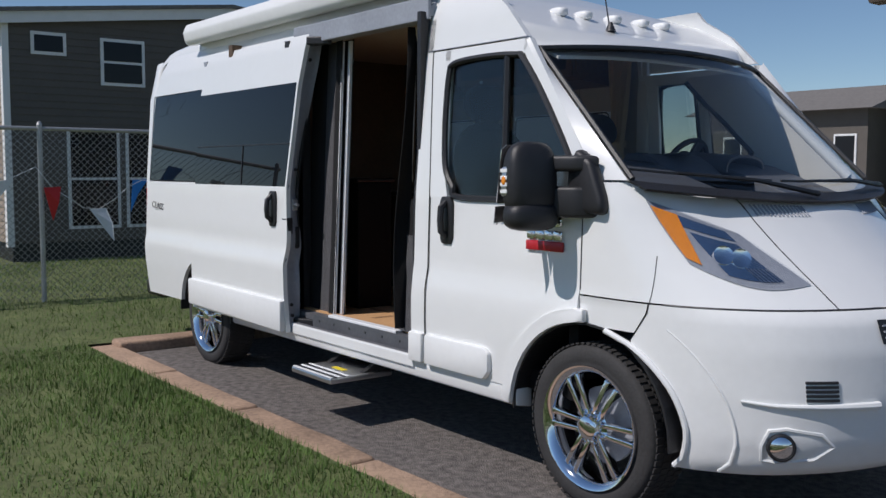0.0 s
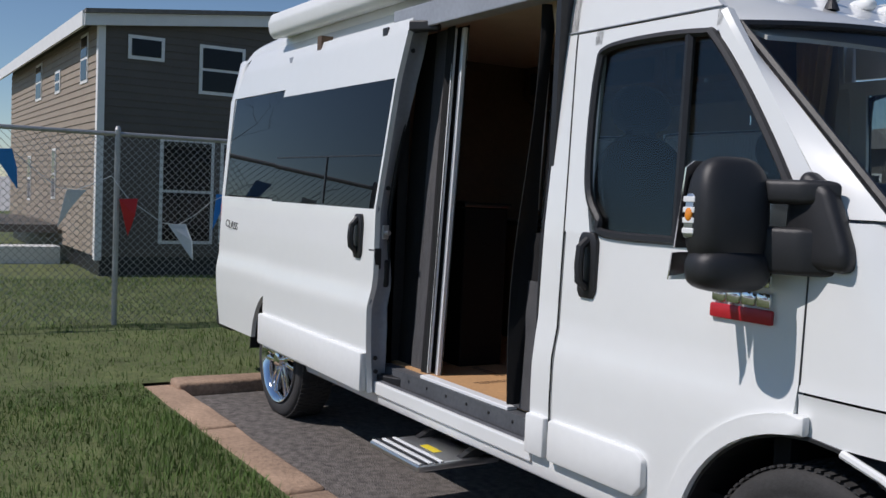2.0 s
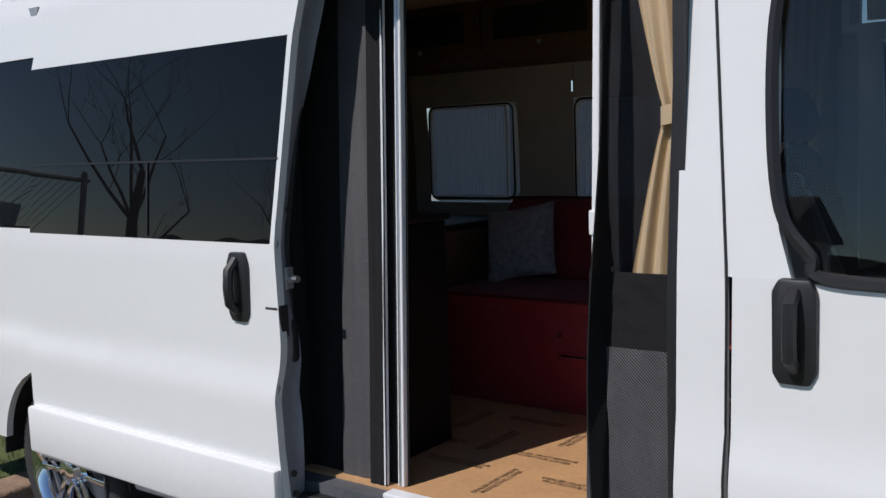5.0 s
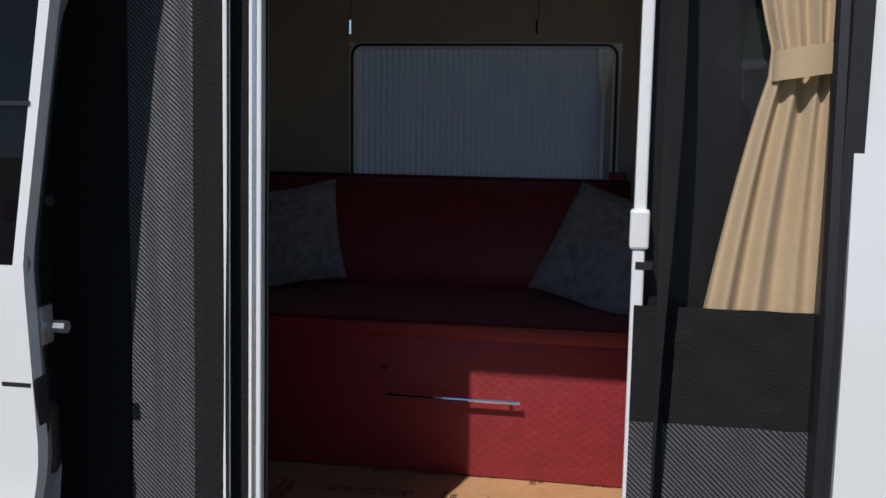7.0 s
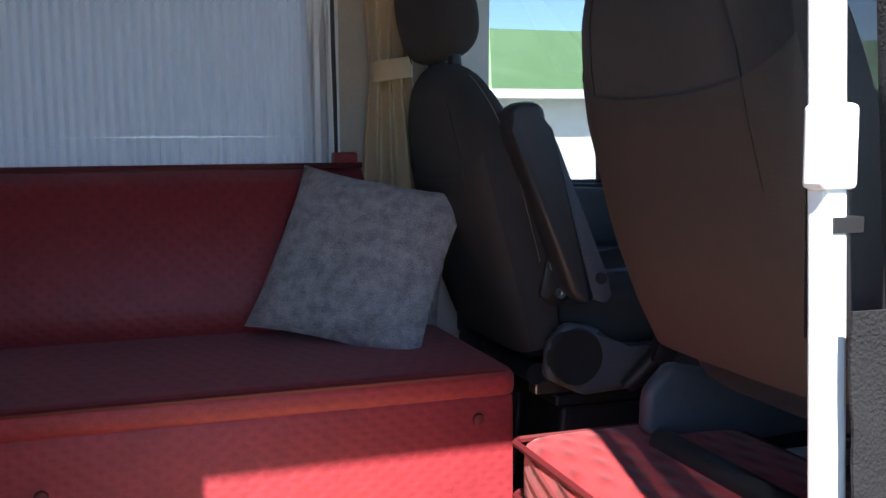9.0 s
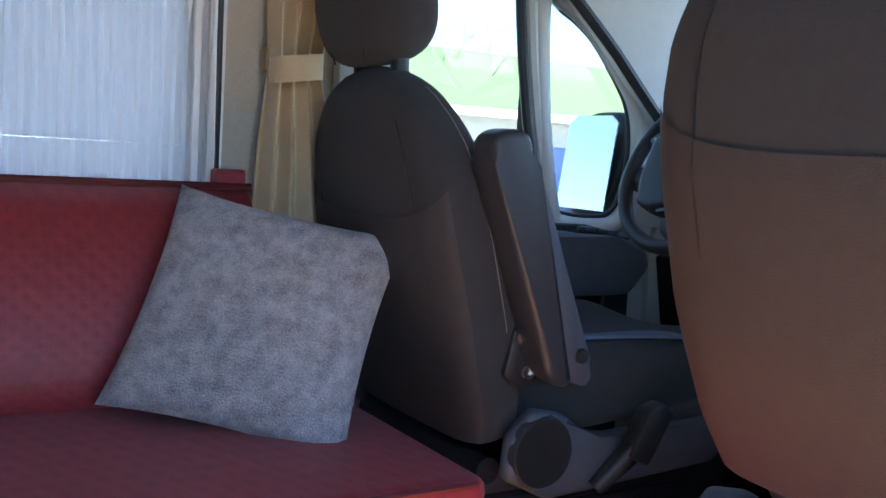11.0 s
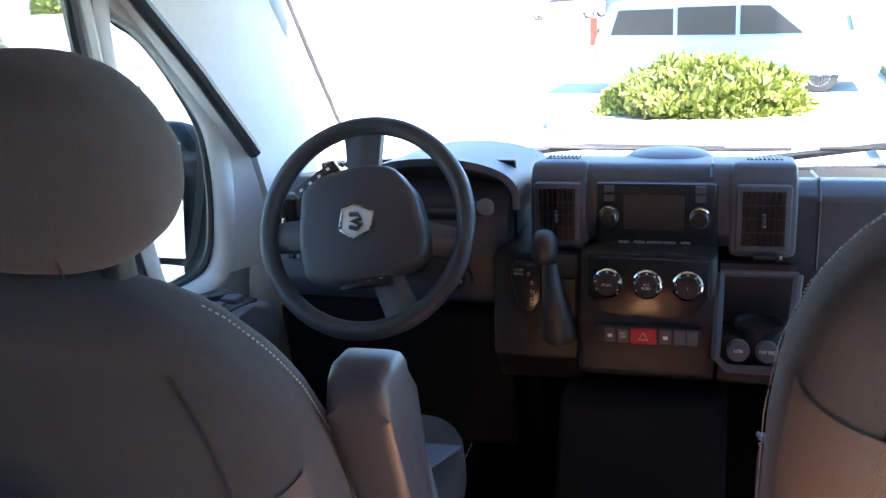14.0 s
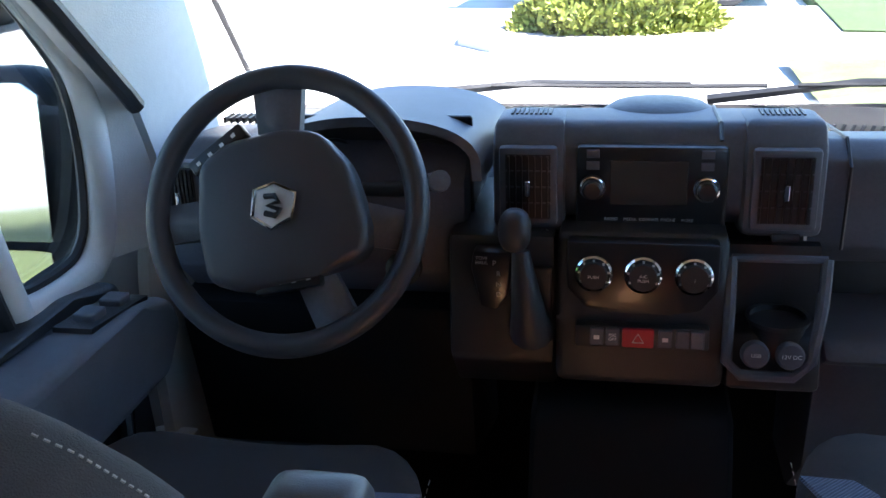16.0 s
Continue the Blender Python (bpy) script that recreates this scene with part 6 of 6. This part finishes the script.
part("tunnel", prism([(-0.9, 0.555), (-0.62, 1.18), (-0.3, 1.2), (-0.15, 0.555)], "y", -0.06, 0.24, 0.03), SHADEBLACK, db, "lower console", True)
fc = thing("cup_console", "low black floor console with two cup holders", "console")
part("body", box(-1.06, -0.70, -0.10, 0.20, 0.555, 0.90, 0.03), SHADEBLACK, fc, "", True)
for y in (-0.035, 0.125):
    part("cup_ring", lathe([(0.045, 0), (0.048, 0.006), (0.042, 0.008), (0.038, -0.004), (0, -0.03)], 28, pose(-0.88, y, 0.905)), CHROME if y < 0 else GLOSSB, fc, "cup holder ring", True)
stk = part("warning_sticker", box(-0.588, -0.584, -0.55, -0.42, 1.10, 1.19), MARK, db, "white and yellow warning label")
part("sticker_band", box(-0.5905, -0.588, -0.55, -0.42, 1.165, 1.19), mat("yellow_band", (0.7, 0.62, 0.02), 0.6), stk)
for k in range(5):
    part("text_bar", box(-0.5895, -0.588, -0.54, -0.45 + 0.01 * (k % 2), 1.108 + k * 0.011, 1.112 + k * 0.011), DASHM, stk)

# ---- steering wheel ----
whl = thing("steering_wheel", "dark grey four-spoke steering wheel turned aside", "steering wheel")
T = radians(25)
WM = Matrix(((0, math.sin(T), -math.cos(T), -0.725), (-1, 0, 0, 0.557), (0, math.cos(T), math.sin(T), 1.512), (0, 0, 0, 1)))
R = 0.182
part("rim", tube([(R * math.sin(a), R * math.cos(a), 0) for a in np.linspace(0, math.tau, 64, endpoint=False)], 0.0165, 14, closed=True), LEATHER, whl, "grained dark rim", True, WM)
for a, w0, w1 in ((-8, 0.026, 0.036), (98, 0.03, 0.026), (152, 0.026, 0.030), (262, 0.028, 0.026)):
    c = radians(a)
    d, n = Vector((math.sin(c), math.cos(c), 0)), Vector((math.cos(c), -math.sin(c), 0))
    def f(u, v):
        rr = 0.07 + (R - 0.075) * u
        w = w0 + (w1 - w0) * u
        return d * rr + n * (2 * v - 1) * w + Vector((0, 0, 0.012 * (1 - u) - 0.010 * (2 * v - 1) ** 2))
    part("spoke", sheet(f, 8, 6, 0.018, (0, 0, -1)), DASHM, whl, "", True, WM)
hubp = [(1.22 * a, 1.18 * c) for a, c in [(-0.092, 0.045), (-0.062, 0.072), (0.0, 0.088), (0.042, 0.086), (0.078, 0.05), (0.105, -0.02), (0.10, -0.052), (0.05, -0.075), (-0.03, -0.098), (-0.072, -0.088), (-0.088, -0.03)]]
hub = part("hub", prism(hubp, "z", -0.02, 0.042, 0.016, 4), LEATHER, whl, "padded airbag hub", True, WM)
em = [(1.25 * a, 1.25 * c) for a, c in [(-0.022, 0.016), (0.0, 0.024), (0.024, 0.014), (0.021, -0.012), (0.0, -0.024), (-0.022, -0.012)]]
part("emblem_plate", prism([(0.92 * x, 0.92 * y) for x, y in em], "z", 0.041, 0.0445), STEEL, hub, "bright shield plate", True, WM)
part("emblem", tube([(x, y + 0.0, 0.0455) for x, y in em], 0.0028, 6, closed=True), CHROME, hub, "chrome shield emblem", True, WM)
part("emblem", tube([(-0.012, 0.012, 0.0455), (0.002, 0.013, 0.048), (0.009, 0.005, 0.048), (-0.006, 0.0, 0.048), (0.011, -0.005, 0.048), (0.004, -0.013, 0.048), (-0.010, -0.010, 0.0455)], 0.0042, 7), BLACK, hub, "", True, WM)
for cx, cy, a in ((-0.088, 0.075, 40), (0.02, -0.098, 12)):
    q = WM @ Matrix.Translation((cx, cy, 0.02)) @ Matrix.Rotation(radians(a), 4, "Z")
    k = part("button_pad", box(-0.045, 0.045, -0.011, 0.011, -0.01, 0.012, 0.004), GLOSSB, whl, "wheel control buttons", True, q)
    for i in range(4):
        part("icon", box(-0.034 + i * 0.02, -0.028 + i * 0.02, -0.002, 0.003, 0.012, 0.0128), MARK, k, m=q)

# ---- driver's door lining ----
dp = thing("door_lining", "light grey door frame trim over a black door card", "door trim")
card = part("door_card", prism([(-1.2, 0.6), (-0.60, 0.6), (-0.555, 1.0), (-0.56, 1.27), (-0.60, 1.345), (-0.72, 1.365), (-1.2, 1.37)], "y", 0.895, 0.955, 0.015), BLACK, dp, "black moulded door card", True)
ar = part("door_armrest", prism([(-1.1, 1.20), (-0.64, 1.20), (-0.575, 1.27), (-0.60, 1.325), (-0.70, 1.345), (-1.1, 1.365)], "y", 0.80, 0.905, 0.025, 3), DASHM, dp, "dark armrest ledge", True)
wsw = part("window_switch", prism([(-0.80, 1.35), (-0.64, 1.332), (-0.64, 1.340), (-0.80, 1.358)], "y", 0.825, 0.885), BLACK, ar)
for x in (-0.77, -0.70):
    part("rocker", box(x, x + 0.035, 0.838, 0.872, 1.348 - 0.11 * (x + 0.75), 1.362 - 0.11 * (x + 0.75), 0.003), DASHM, wsw)
part("card_recess", prism([(-1.05, 0.95), (-0.66, 0.95), (-0.62, 1.16), (-1.05, 1.18)], "y", 0.885, 0.897, 0.005), SHADEBLACK, card)
part("pull_handle", tube([(-0.84, 0.885, 1.10), (-0.78, 0.865, 1.07), (-0.70, 0.865, 1.10), (-0.655, 0.885, 1.19)], 0.012, 8), BLACK, dp, smooth=True)
DIV = [(-0.955, 2.03), (-0.935, 1.905), (-0.915, 1.75), (-0.889, 1.60), (-0.837, 1.40), (-0.825, 1.36)]
part("divider_seal", tube([(x, 0.935, z) for x, z in DIV], 0.013, 8), BLACK, dp, "black window divider", True)
part("divider_trim", tube([(x + 0.032, 0.94, z) for x, z in DIV], 0.017, 8), CABWALL, dp, "light grey window divider lining", True)
QW = [(-0.865, 1.905), (-0.80, 1.90), (-0.70, 1.845), (-0.60, 1.745), (-0.54, 1.66), (-0.522, 1.55), (-0.538, 1.43), (-0.575, 1.37), (-0.64, 1.352), (-0.765, 1.36), (-0.80, 1.40), (-0.845, 1.62)]
part("quarter_trim", tube([(x, 0.945, z) for x, z in rounded(QW)], 0.026, 10, closed=True), CABWALL, dp, "light grey quarter window trim", True)
part("quarter_seal", tube([(-0.69 + (x + 0.69) * 0.86, 0.958, 1.625 + (z - 1.625) * 0.90) for x, z in rounded(QW)], 0.008, 6, closed=True), BLACK, dp, "", True)
SEAL = [(1.0, -0.485), (1.30, -0.50), (1.42, -0.455), (1.50, -0.44), (1.605, -0.485), (1.71, -0.60), (1.79, -0.685), (1.90, -0.82), (2.06, -0.99)]


def door_frame(u, v):
    """Between the quarter window and the door seal."""
    z = 1.36 + 0.68 * v
    xa = lerp([(1.36, -0.57), (1.43, -0.545), (1.55, -0.53), (1.66, -0.55), (1.745, -0.61), (1.845, -0.71), (1.90, -0.80), (2.04, -0.95)], z)
    return (xa + (lerp(SEAL, z) - xa) * u, 0.945 - 0.05 * u, z)


def pillar(u, v):
    """From the door seal forward to the windscreen's edge."""
    z = 1.36 + 0.72 * v
    a = Vector((lerp(SEAL, z) + 0.008, 0.885, z))
    w = min(1.0, max(0.0, (z - 1.46) / 0.64))
    c = screen(0.985, w) + Vector((-0.03, -0.012, 0))
    return a.lerp(Vector((c.x, c.y, z)), u) - Vector((0, 0.022 * math.sin(math.pi * u), 0))


part("frame_lining", sheet(door_frame, 6, 20, 0.02, (0, 1, 0)), CABWALL, dp, "light grey door frame lining", True)
part("pillar_lining", sheet(pillar, 12, 24, 0.02, (0, 1, 0)), CABWALL, dp, "light grey pillar lining", True)
part("pillar_seal", tube([(lerp(SEAL, z), 0.882, z) for z in np.linspace(1.60, 2.05, 16)], 0.015, 8), BLACK, dp, "black door seal", True)
part("lower_pillar", sheet(lambda u, v: (lerp(SEAL, 0.9 + 0.48 * v) + 0.12 * u, 0.90 - 0.05 * u, 0.9 + 0.48 * v), 4, 10, 0.02, (0, 1, 0)), CABWALL, dp, "light grey lower pillar lining", True)
part("kick_panel", prism([(-0.585, 0.6), (-0.46, 0.6), (-0.46, 1.0), (-0.485, 1.0), (-0.515, 0.9)], "y", 0.86, 0.95, 0.012), CABWALL, dp, "", True)
part("b_pillar_lining", box(-1.40, -1.31, 0.90, 0.945, 0.56, 2.3, 0.02), CABWALL, dp, "light grey pillar lining", True)

# ---- lot in front of the van ----
CARBLUE = mat("pale_blue_paint", (0.13, 0.25, 0.34), 0.3, vary=0.05, coat=0.8)
NAVY = mat("navy_paint", (0.03, 0.06, 0.16), 0.3, vary=0.05, coat=0.8)
TAUPE = mat("taupe_paint", (0.2, 0.18, 0.155), 0.3, vary=0.05, coat=0.8)
SILVER = mat("silver_paint", (0.25, 0.26, 0.27), 0.3, 0.3, vary=0.05, coat=0.8)
TAILRED = mat("tail_lamp_red", (0.5, 0.03, 0.02), 0.25, coat=0.6)


def vehicle(name, label, at, paint, profile, cabin, windows, length, width, wheels, lamps):
    """Built along local x (front at +x), side profile extruded across y."""
    e = thing(name, label, "car")
    w = width / 2
    body = part("body", prism(profile, "y", -w, w, 0.05, 3), paint, e, "", True)
    if cabin:
        part("cabin", prism(cabin, "y", -w + 0.10, w - 0.10, 0.06, 3), paint, e, "", True)
    for pts, ww in windows:
        for s in (-1, 1):
            part("side_window", prism(pts, "y", s * ww, s * (ww + 0.012)), GLOSSB, e)
    for x0, x1, y0, y1, z0, z1, mt, nm in lamps:
        part(nm, box(x0, x1, y0, y1, z0, z1, 0.02), mt, e)
    for x in wheels:
        for s in (-1, 1):
            q = pose(x, s * (w - 0.02), 0.33, -90 * s, 0, 0)
            wl2 = part("wheel", lathe([(0.20, -0.2), (0.31, -0.2), (0.33, -0.17), (0.33, -0.03), (0.31, 0.0), (0.22, 0.01), (0.21, 0.0)], 28, q), RUBBER, e, "", True)
            part("rim", lathe([(0.215, 0.0), (0.2, -0.03), (0.12, -0.02), (0.05, 0.0), (0, 0.0)], 20, q), STEEL, wl2)
    e.matrix_world = at
    return e


vehicle("minivan", "pale blue minivan parked side-on across the lot", pose(15.5, -0.25, 0, 0, 0, -93) @ Matrix.Diagonal((0.92, 0.9, 0.88, 1)), CARBLUE,
        [(-2.55, 0.35), (2.45, 0.3), (2.55, 0.6), (2.45, 0.95), (1.5, 1.12), (0.7, 1.72), (-0.2, 1.78), (-2.2, 1.76), (-2.5, 1.1), (-2.58, 0.6)], None,
        [([(-2.2, 1.15), (-1.05, 1.12), (-1.05, 1.62), (-2.05, 1.62)], 0.985), ([(-0.98, 1.12), (0.05, 1.1), (0.05, 1.64), (-0.98, 1.64)], 0.985), ([(0.12, 1.1), (1.2, 1.1), (0.62, 1.62), (0.12, 1.64)], 0.985)], 5.1, 1.98, (-1.6, 1.5),
        [(-2.60, -2.45, -0.98, -0.7, 0.95, 1.5, TAILRED, "tail_lamp"), (-2.60, -2.45, 0.7, 0.995, 0.95, 1.5, TAILRED, "tail_lamp"), (2.3, 2.5, 0.65, 0.95, 0.72, 0.92, CHROME, "headlight")])
TRUCK = [(-2.75, 0.55), (2.65, 0.5), (2.75, 0.7), (2.7, 1.08), (1.4, 1.15), (-2.75, 1.15)]
TCAB = [(1.4, 1.1), (0.75, 1.75), (-0.6, 1.78), (-0.85, 1.1)]
TLAMPS = [(-2.79, -2.68, -0.97, -0.80, 0.78, 1.12, TAILRED, "tail_lamp"), (-2.79, -2.68, 0.80, 0.97, 0.78, 1.12, TAILRED, "tail_lamp"), (-2.95, -2.74, -0.92, 0.92, 0.52, 0.68, CHROME, "bumper"), (-2.78, -2.745, -0.6, 0.6, 0.8, 1.05, SILVER, "tailgate")]
TWIN = [([(-0.7, 1.2), (-0.05, 1.2), (-0.05, 1.66), (-0.55, 1.66)], 0.87), ([(0.0, 1.2), (1.1, 1.2), (0.68, 1.66), (0.0, 1.66)], 0.87)]
vehicle("pickup_truck", "navy blue pickup truck parked in the lot", pose(8.1, 11.9, 0.0, 0, 0, 85), NAVY, TRUCK, TCAB, TWIN, 5.5, 1.95, (-1.7, 1.75), TLAMPS)
vehicle("pickup_truck", "taupe pickup truck with chrome bumper in the lot", pose(12.9, 12.6, 0.0, 0, 0, 85), TAUPE, TRUCK, TCAB, TWIN, 5.5, 1.95, (-1.7, 1.75), TLAMPS)
for k, (x, y, r, pm) in enumerate(((52, 8.5, 100, SILVER), (54, 5.2, 95, NAVY), (50, 2.0, 110, TAUPE), (48, -11.5, 80, SILVER), (60, -20, 85, TAUPE))):
    vehicle("sedan", "parked sedan far across the lot", pose(x, y, 0, 0, 0, r), pm, [(-2.2, 0.35), (2.2, 0.3), (2.25, 0.7), (1.2, 0.92), (0.4, 1.4), (-0.9, 1.42), (-1.6, 0.98), (-2.25, 0.9)], None,
            [([(-1.3, 1.0), (0.9, 0.95), (0.35, 1.33), (-0.85, 1.35)], 0.88)], 4.5, 1.78, (-1.4, 1.35), [(-2.28, -2.15, -0.85, -0.5, 0.65, 0.85, TAILRED, "tail_lamp"), (-2.28, -2.15, 0.5, 0.85, 0.65, 0.85, TAILRED, "tail_lamp")])

# planted island with a clipped juniper
isl = tagged(new("island"), "kerbed planting island with pale gravel", "island", kind="structure")
pts = [(10.1, -9.0), (10.0, -2.0), (9.85, 0.9), (10.1, 1.75), (10.7, 2.25), (11.6, 2.3), (12.9, 1.8), (13.4, 0.8), (13.6, -9.0)]
part("island_kerb", prism(pts, "z", -0.1, 0.12, 0.03), LOT, isl)
GRAVEL = mat("pale_gravel", (0.30, 0.27, 0.24), 0.9, vary=0.4, scale=12, bump=0.8, bump_scale=25)
cxp, cyp = 11.7, -3.2
part("gravel_bed", prism([(cxp + (x - cxp) * 0.93, cyp + (y - cyp) * 0.96) for x, y in pts], "z", 0.0, 0.135), GRAVEL, isl)
VERGE = mat("mown_verge", (0.036, 0.062, 0.014), 0.9, vary=0.35, scale=1.5, bump=0.8, bump_scale=60)
tagged(part("verge", prism([(13.4, -2.75), (10.6, -2.55), (10.25, -4.0), (10.2, -30), (45, -34), (45, -5.5), (24, -3.3)], "z", -0.1, 0.16), VERGE), "bright green grass verge", "grass", kind="structure")
LEAFY = mat("juniper_foliage", (0.19, 0.215, 0.035), 0.7, vary=0.55, scale=3)


def shrub(name, label, x, y, rx, ry, rz, n, seed, leaf, material):
    e = thing(name, label, "bush")
    part("trunk", tube([(x, y, -0.05), (x + 0.05, y, rz * 0.5), (x, y + 0.05, rz)], [0.08, 0.06, 0.02], 8), BARK, e)
    r = np.random.default_rng(seed)
    d = r.normal(size=(n, 3))
    d /= np.linalg.norm(d, axis=1)[:, None]
    d[:, 2] = np.abs(d[:, 2]) * 1.1 - 0.15
    lump = np.array([1 + 0.22 * noise.noise(Vector(v) * 2.6 + Vector((seed, 0, 0))) + 0.1 * noise.noise(Vector(v) * 7) for v in d])
    rad = lump * r.uniform(0.72, 1.03, n)
    c = np.stack([x + d[:, 0] * rad * rx, y + d[:, 1] * rad * ry, rz * 0.2 + d[:, 2] * rad * rz * 0.85], 1)
    a = r.normal(size=(n, 3)) + d * 1.2 + np.array([0, 0, 0.7])
    a /= np.linalg.norm(a, axis=1)[:, None]
    b = np.cross(a, r.normal(size=(n, 3)))
    b /= np.linalg.norm(b, axis=1)[:, None]
    L = leaf * r.uniform(0.6, 1.4, n)[:, None]
    v = np.stack([c - b * L * 0.3, c + b * L * 0.3, c + a * L + b * L * 0.12, c + a * L - b * L * 0.12], 1).reshape(-1, 3)
    me = bpy.data.meshes.new("crown")
    me.from_pydata(v.tolist(), [], np.arange(n * 4).reshape(-1, 4).tolist())
    me.materials.append(material)
    o = new("crown", me)
    o.parent = e
    o["kind"] = "stuff"


shrub("juniper_bush", "low spreading yellow-green juniper bush on the island", 11.45, 0.16, 1.05, 1.38, 0.80, 17000, 4, 0.095, LEAFY)
DARKLEAF = mat("cedar_foliage", (0.05, 0.13, 0.02), 0.7, vary=0.5, scale=2)
shrub("cedar_tree", "rounded green cedar beside the lot", 2.8, 15.4, 0.9, 0.9, 4.4, 14000, 9, 0.16, DARKLEAF)
shrub("cedar_tree", "tall narrow yellow-green cedar before the white building", 18.3, 15.4, 0.7, 0.7, 6.0, 14000, 13, 0.17, LEAFY)
# white building with a green roof beyond the driver's side
GREENROOF = mat("green_metal_roof", (0.16, 0.27, 0.12), 0.5, vary=0.08)
bd = thing("showroom_building", "long white building with green roof and eave", "building")
part("wall", box(2, 34, 22, 32, 0, 2.9), HOUSETRIM, bd)
part("roof", prism([(21.3, 2.9), (27, 5.2), (32.7, 2.9)], "x", 1, 35), GREENROOF, bd)
part("eave", box(1, 35, 21.2, 21.45, 2.72, 2.95), HOUSETRIM, bd)
for k in range(6):
    wq = part("window", box(5 + k * 5, 7.2 + k * 5, 21.93, 21.99, 1.0, 2.1), HOUSETRIM, bd)
    part("pane", box(5.1 + k * 5, 7.1 + k * 5, 21.90, 21.94, 1.1, 2.0), GLOSSB, wq)
wh = thing("warehouse", "pale building beyond the lot fence", "building")
part("wall", box(62, 70, 2, 40, 0, 4.5), LOT, wh)
part("roof", box(61.7, 70.3, 1.7, 40.3, 4.5, 4.8), SHINGLE, wh)
# low building and second home reflected and seen behind the nose
h2 = thing("park_home", "brown park home far across the lot", "house")
part("wall", box(-17, -11.2, 22, 27, 0.3, 3.3), SIDING_D, h2)
part("roof", prism([(21.6, 3.3), (24.5, 4.15), (27.4, 3.3)], "x", -17.3, -10.9), SHINGLE, h2)
part("skirting", box(-16.9, -11.3, 22.1, 26.9, 0, 0.3), BLACK, h2)
for x in (-16, -13.6, -12.2):
    wq = part("window", box(x, x + 0.7, 21.96, 22.01, 1.4, 2.6), HOUSETRIM, h2)
    part("pane", box(x + 0.06, x + 0.64, 21.94, 21.97, 1.46, 2.54), GLOSSB, wq)
lamp = thing("street_lamp", "tall lot lamp with a bronze head", "street lamp")
part("pole", tube([(-5.2, 14.4, 0), (-5.2, 14.4, 4.95)], 0.06, 8), BLACK, lamp)
part("arm", tube([(-5.2, 14.4, 4.9), (-6.1, 13.9, 4.95)], 0.03, 8), BLACK, lamp)
part("head", box(-6.75, -6.0, 13.55, 13.95, 4.68, 4.86, 0.06), BARK, lamp, "bronze lamp head", True)
# dark tree line and long shop behind the camera, mirrored in the windows
sh = thing("shop_building", "long low shop with red lettering bars on its front", "building")
part("wall", box(-30, -12, -44, -36, 0, 3.6), HOUSETRIM, sh)
part("roof", prism([(-44.5, 3.6), (-40, 5.4), (-35.5, 3.6)], "x", -30.5, -11.5), SHINGLE, sh)
for k in range(9):
    part("sign_bar", box(-27 + k * 1.4, -26.1 + k * 1.4, -35.98, -35.9, 2.3, 3.2), PENRED, sh)

shrub("pine_tree", "dark green pine at the edge of the lot", -9.6, 24.0, 1.3, 1.3, 4.6, 9000, 21, 0.22, DARKLEAF)

TREELINE = mat("far_tree_line", (0.03, 0.028, 0.022), 0.95, vary=0.4, scale=0.3)
n = 90
tl = sheet(lambda u, v: (-90 + 180 * u, -60 - 6 * v, v * (3.2 + 2.2 * noise.noise((u * 9, 0, 2)) + 0.9 * noise.noise((u * 40, 1, 0)))), n * 2, 2, 0.5)
tagged(part("tree_line", tl, TREELINE), "dark distant line of bare trees", "trees", kind="stuff")
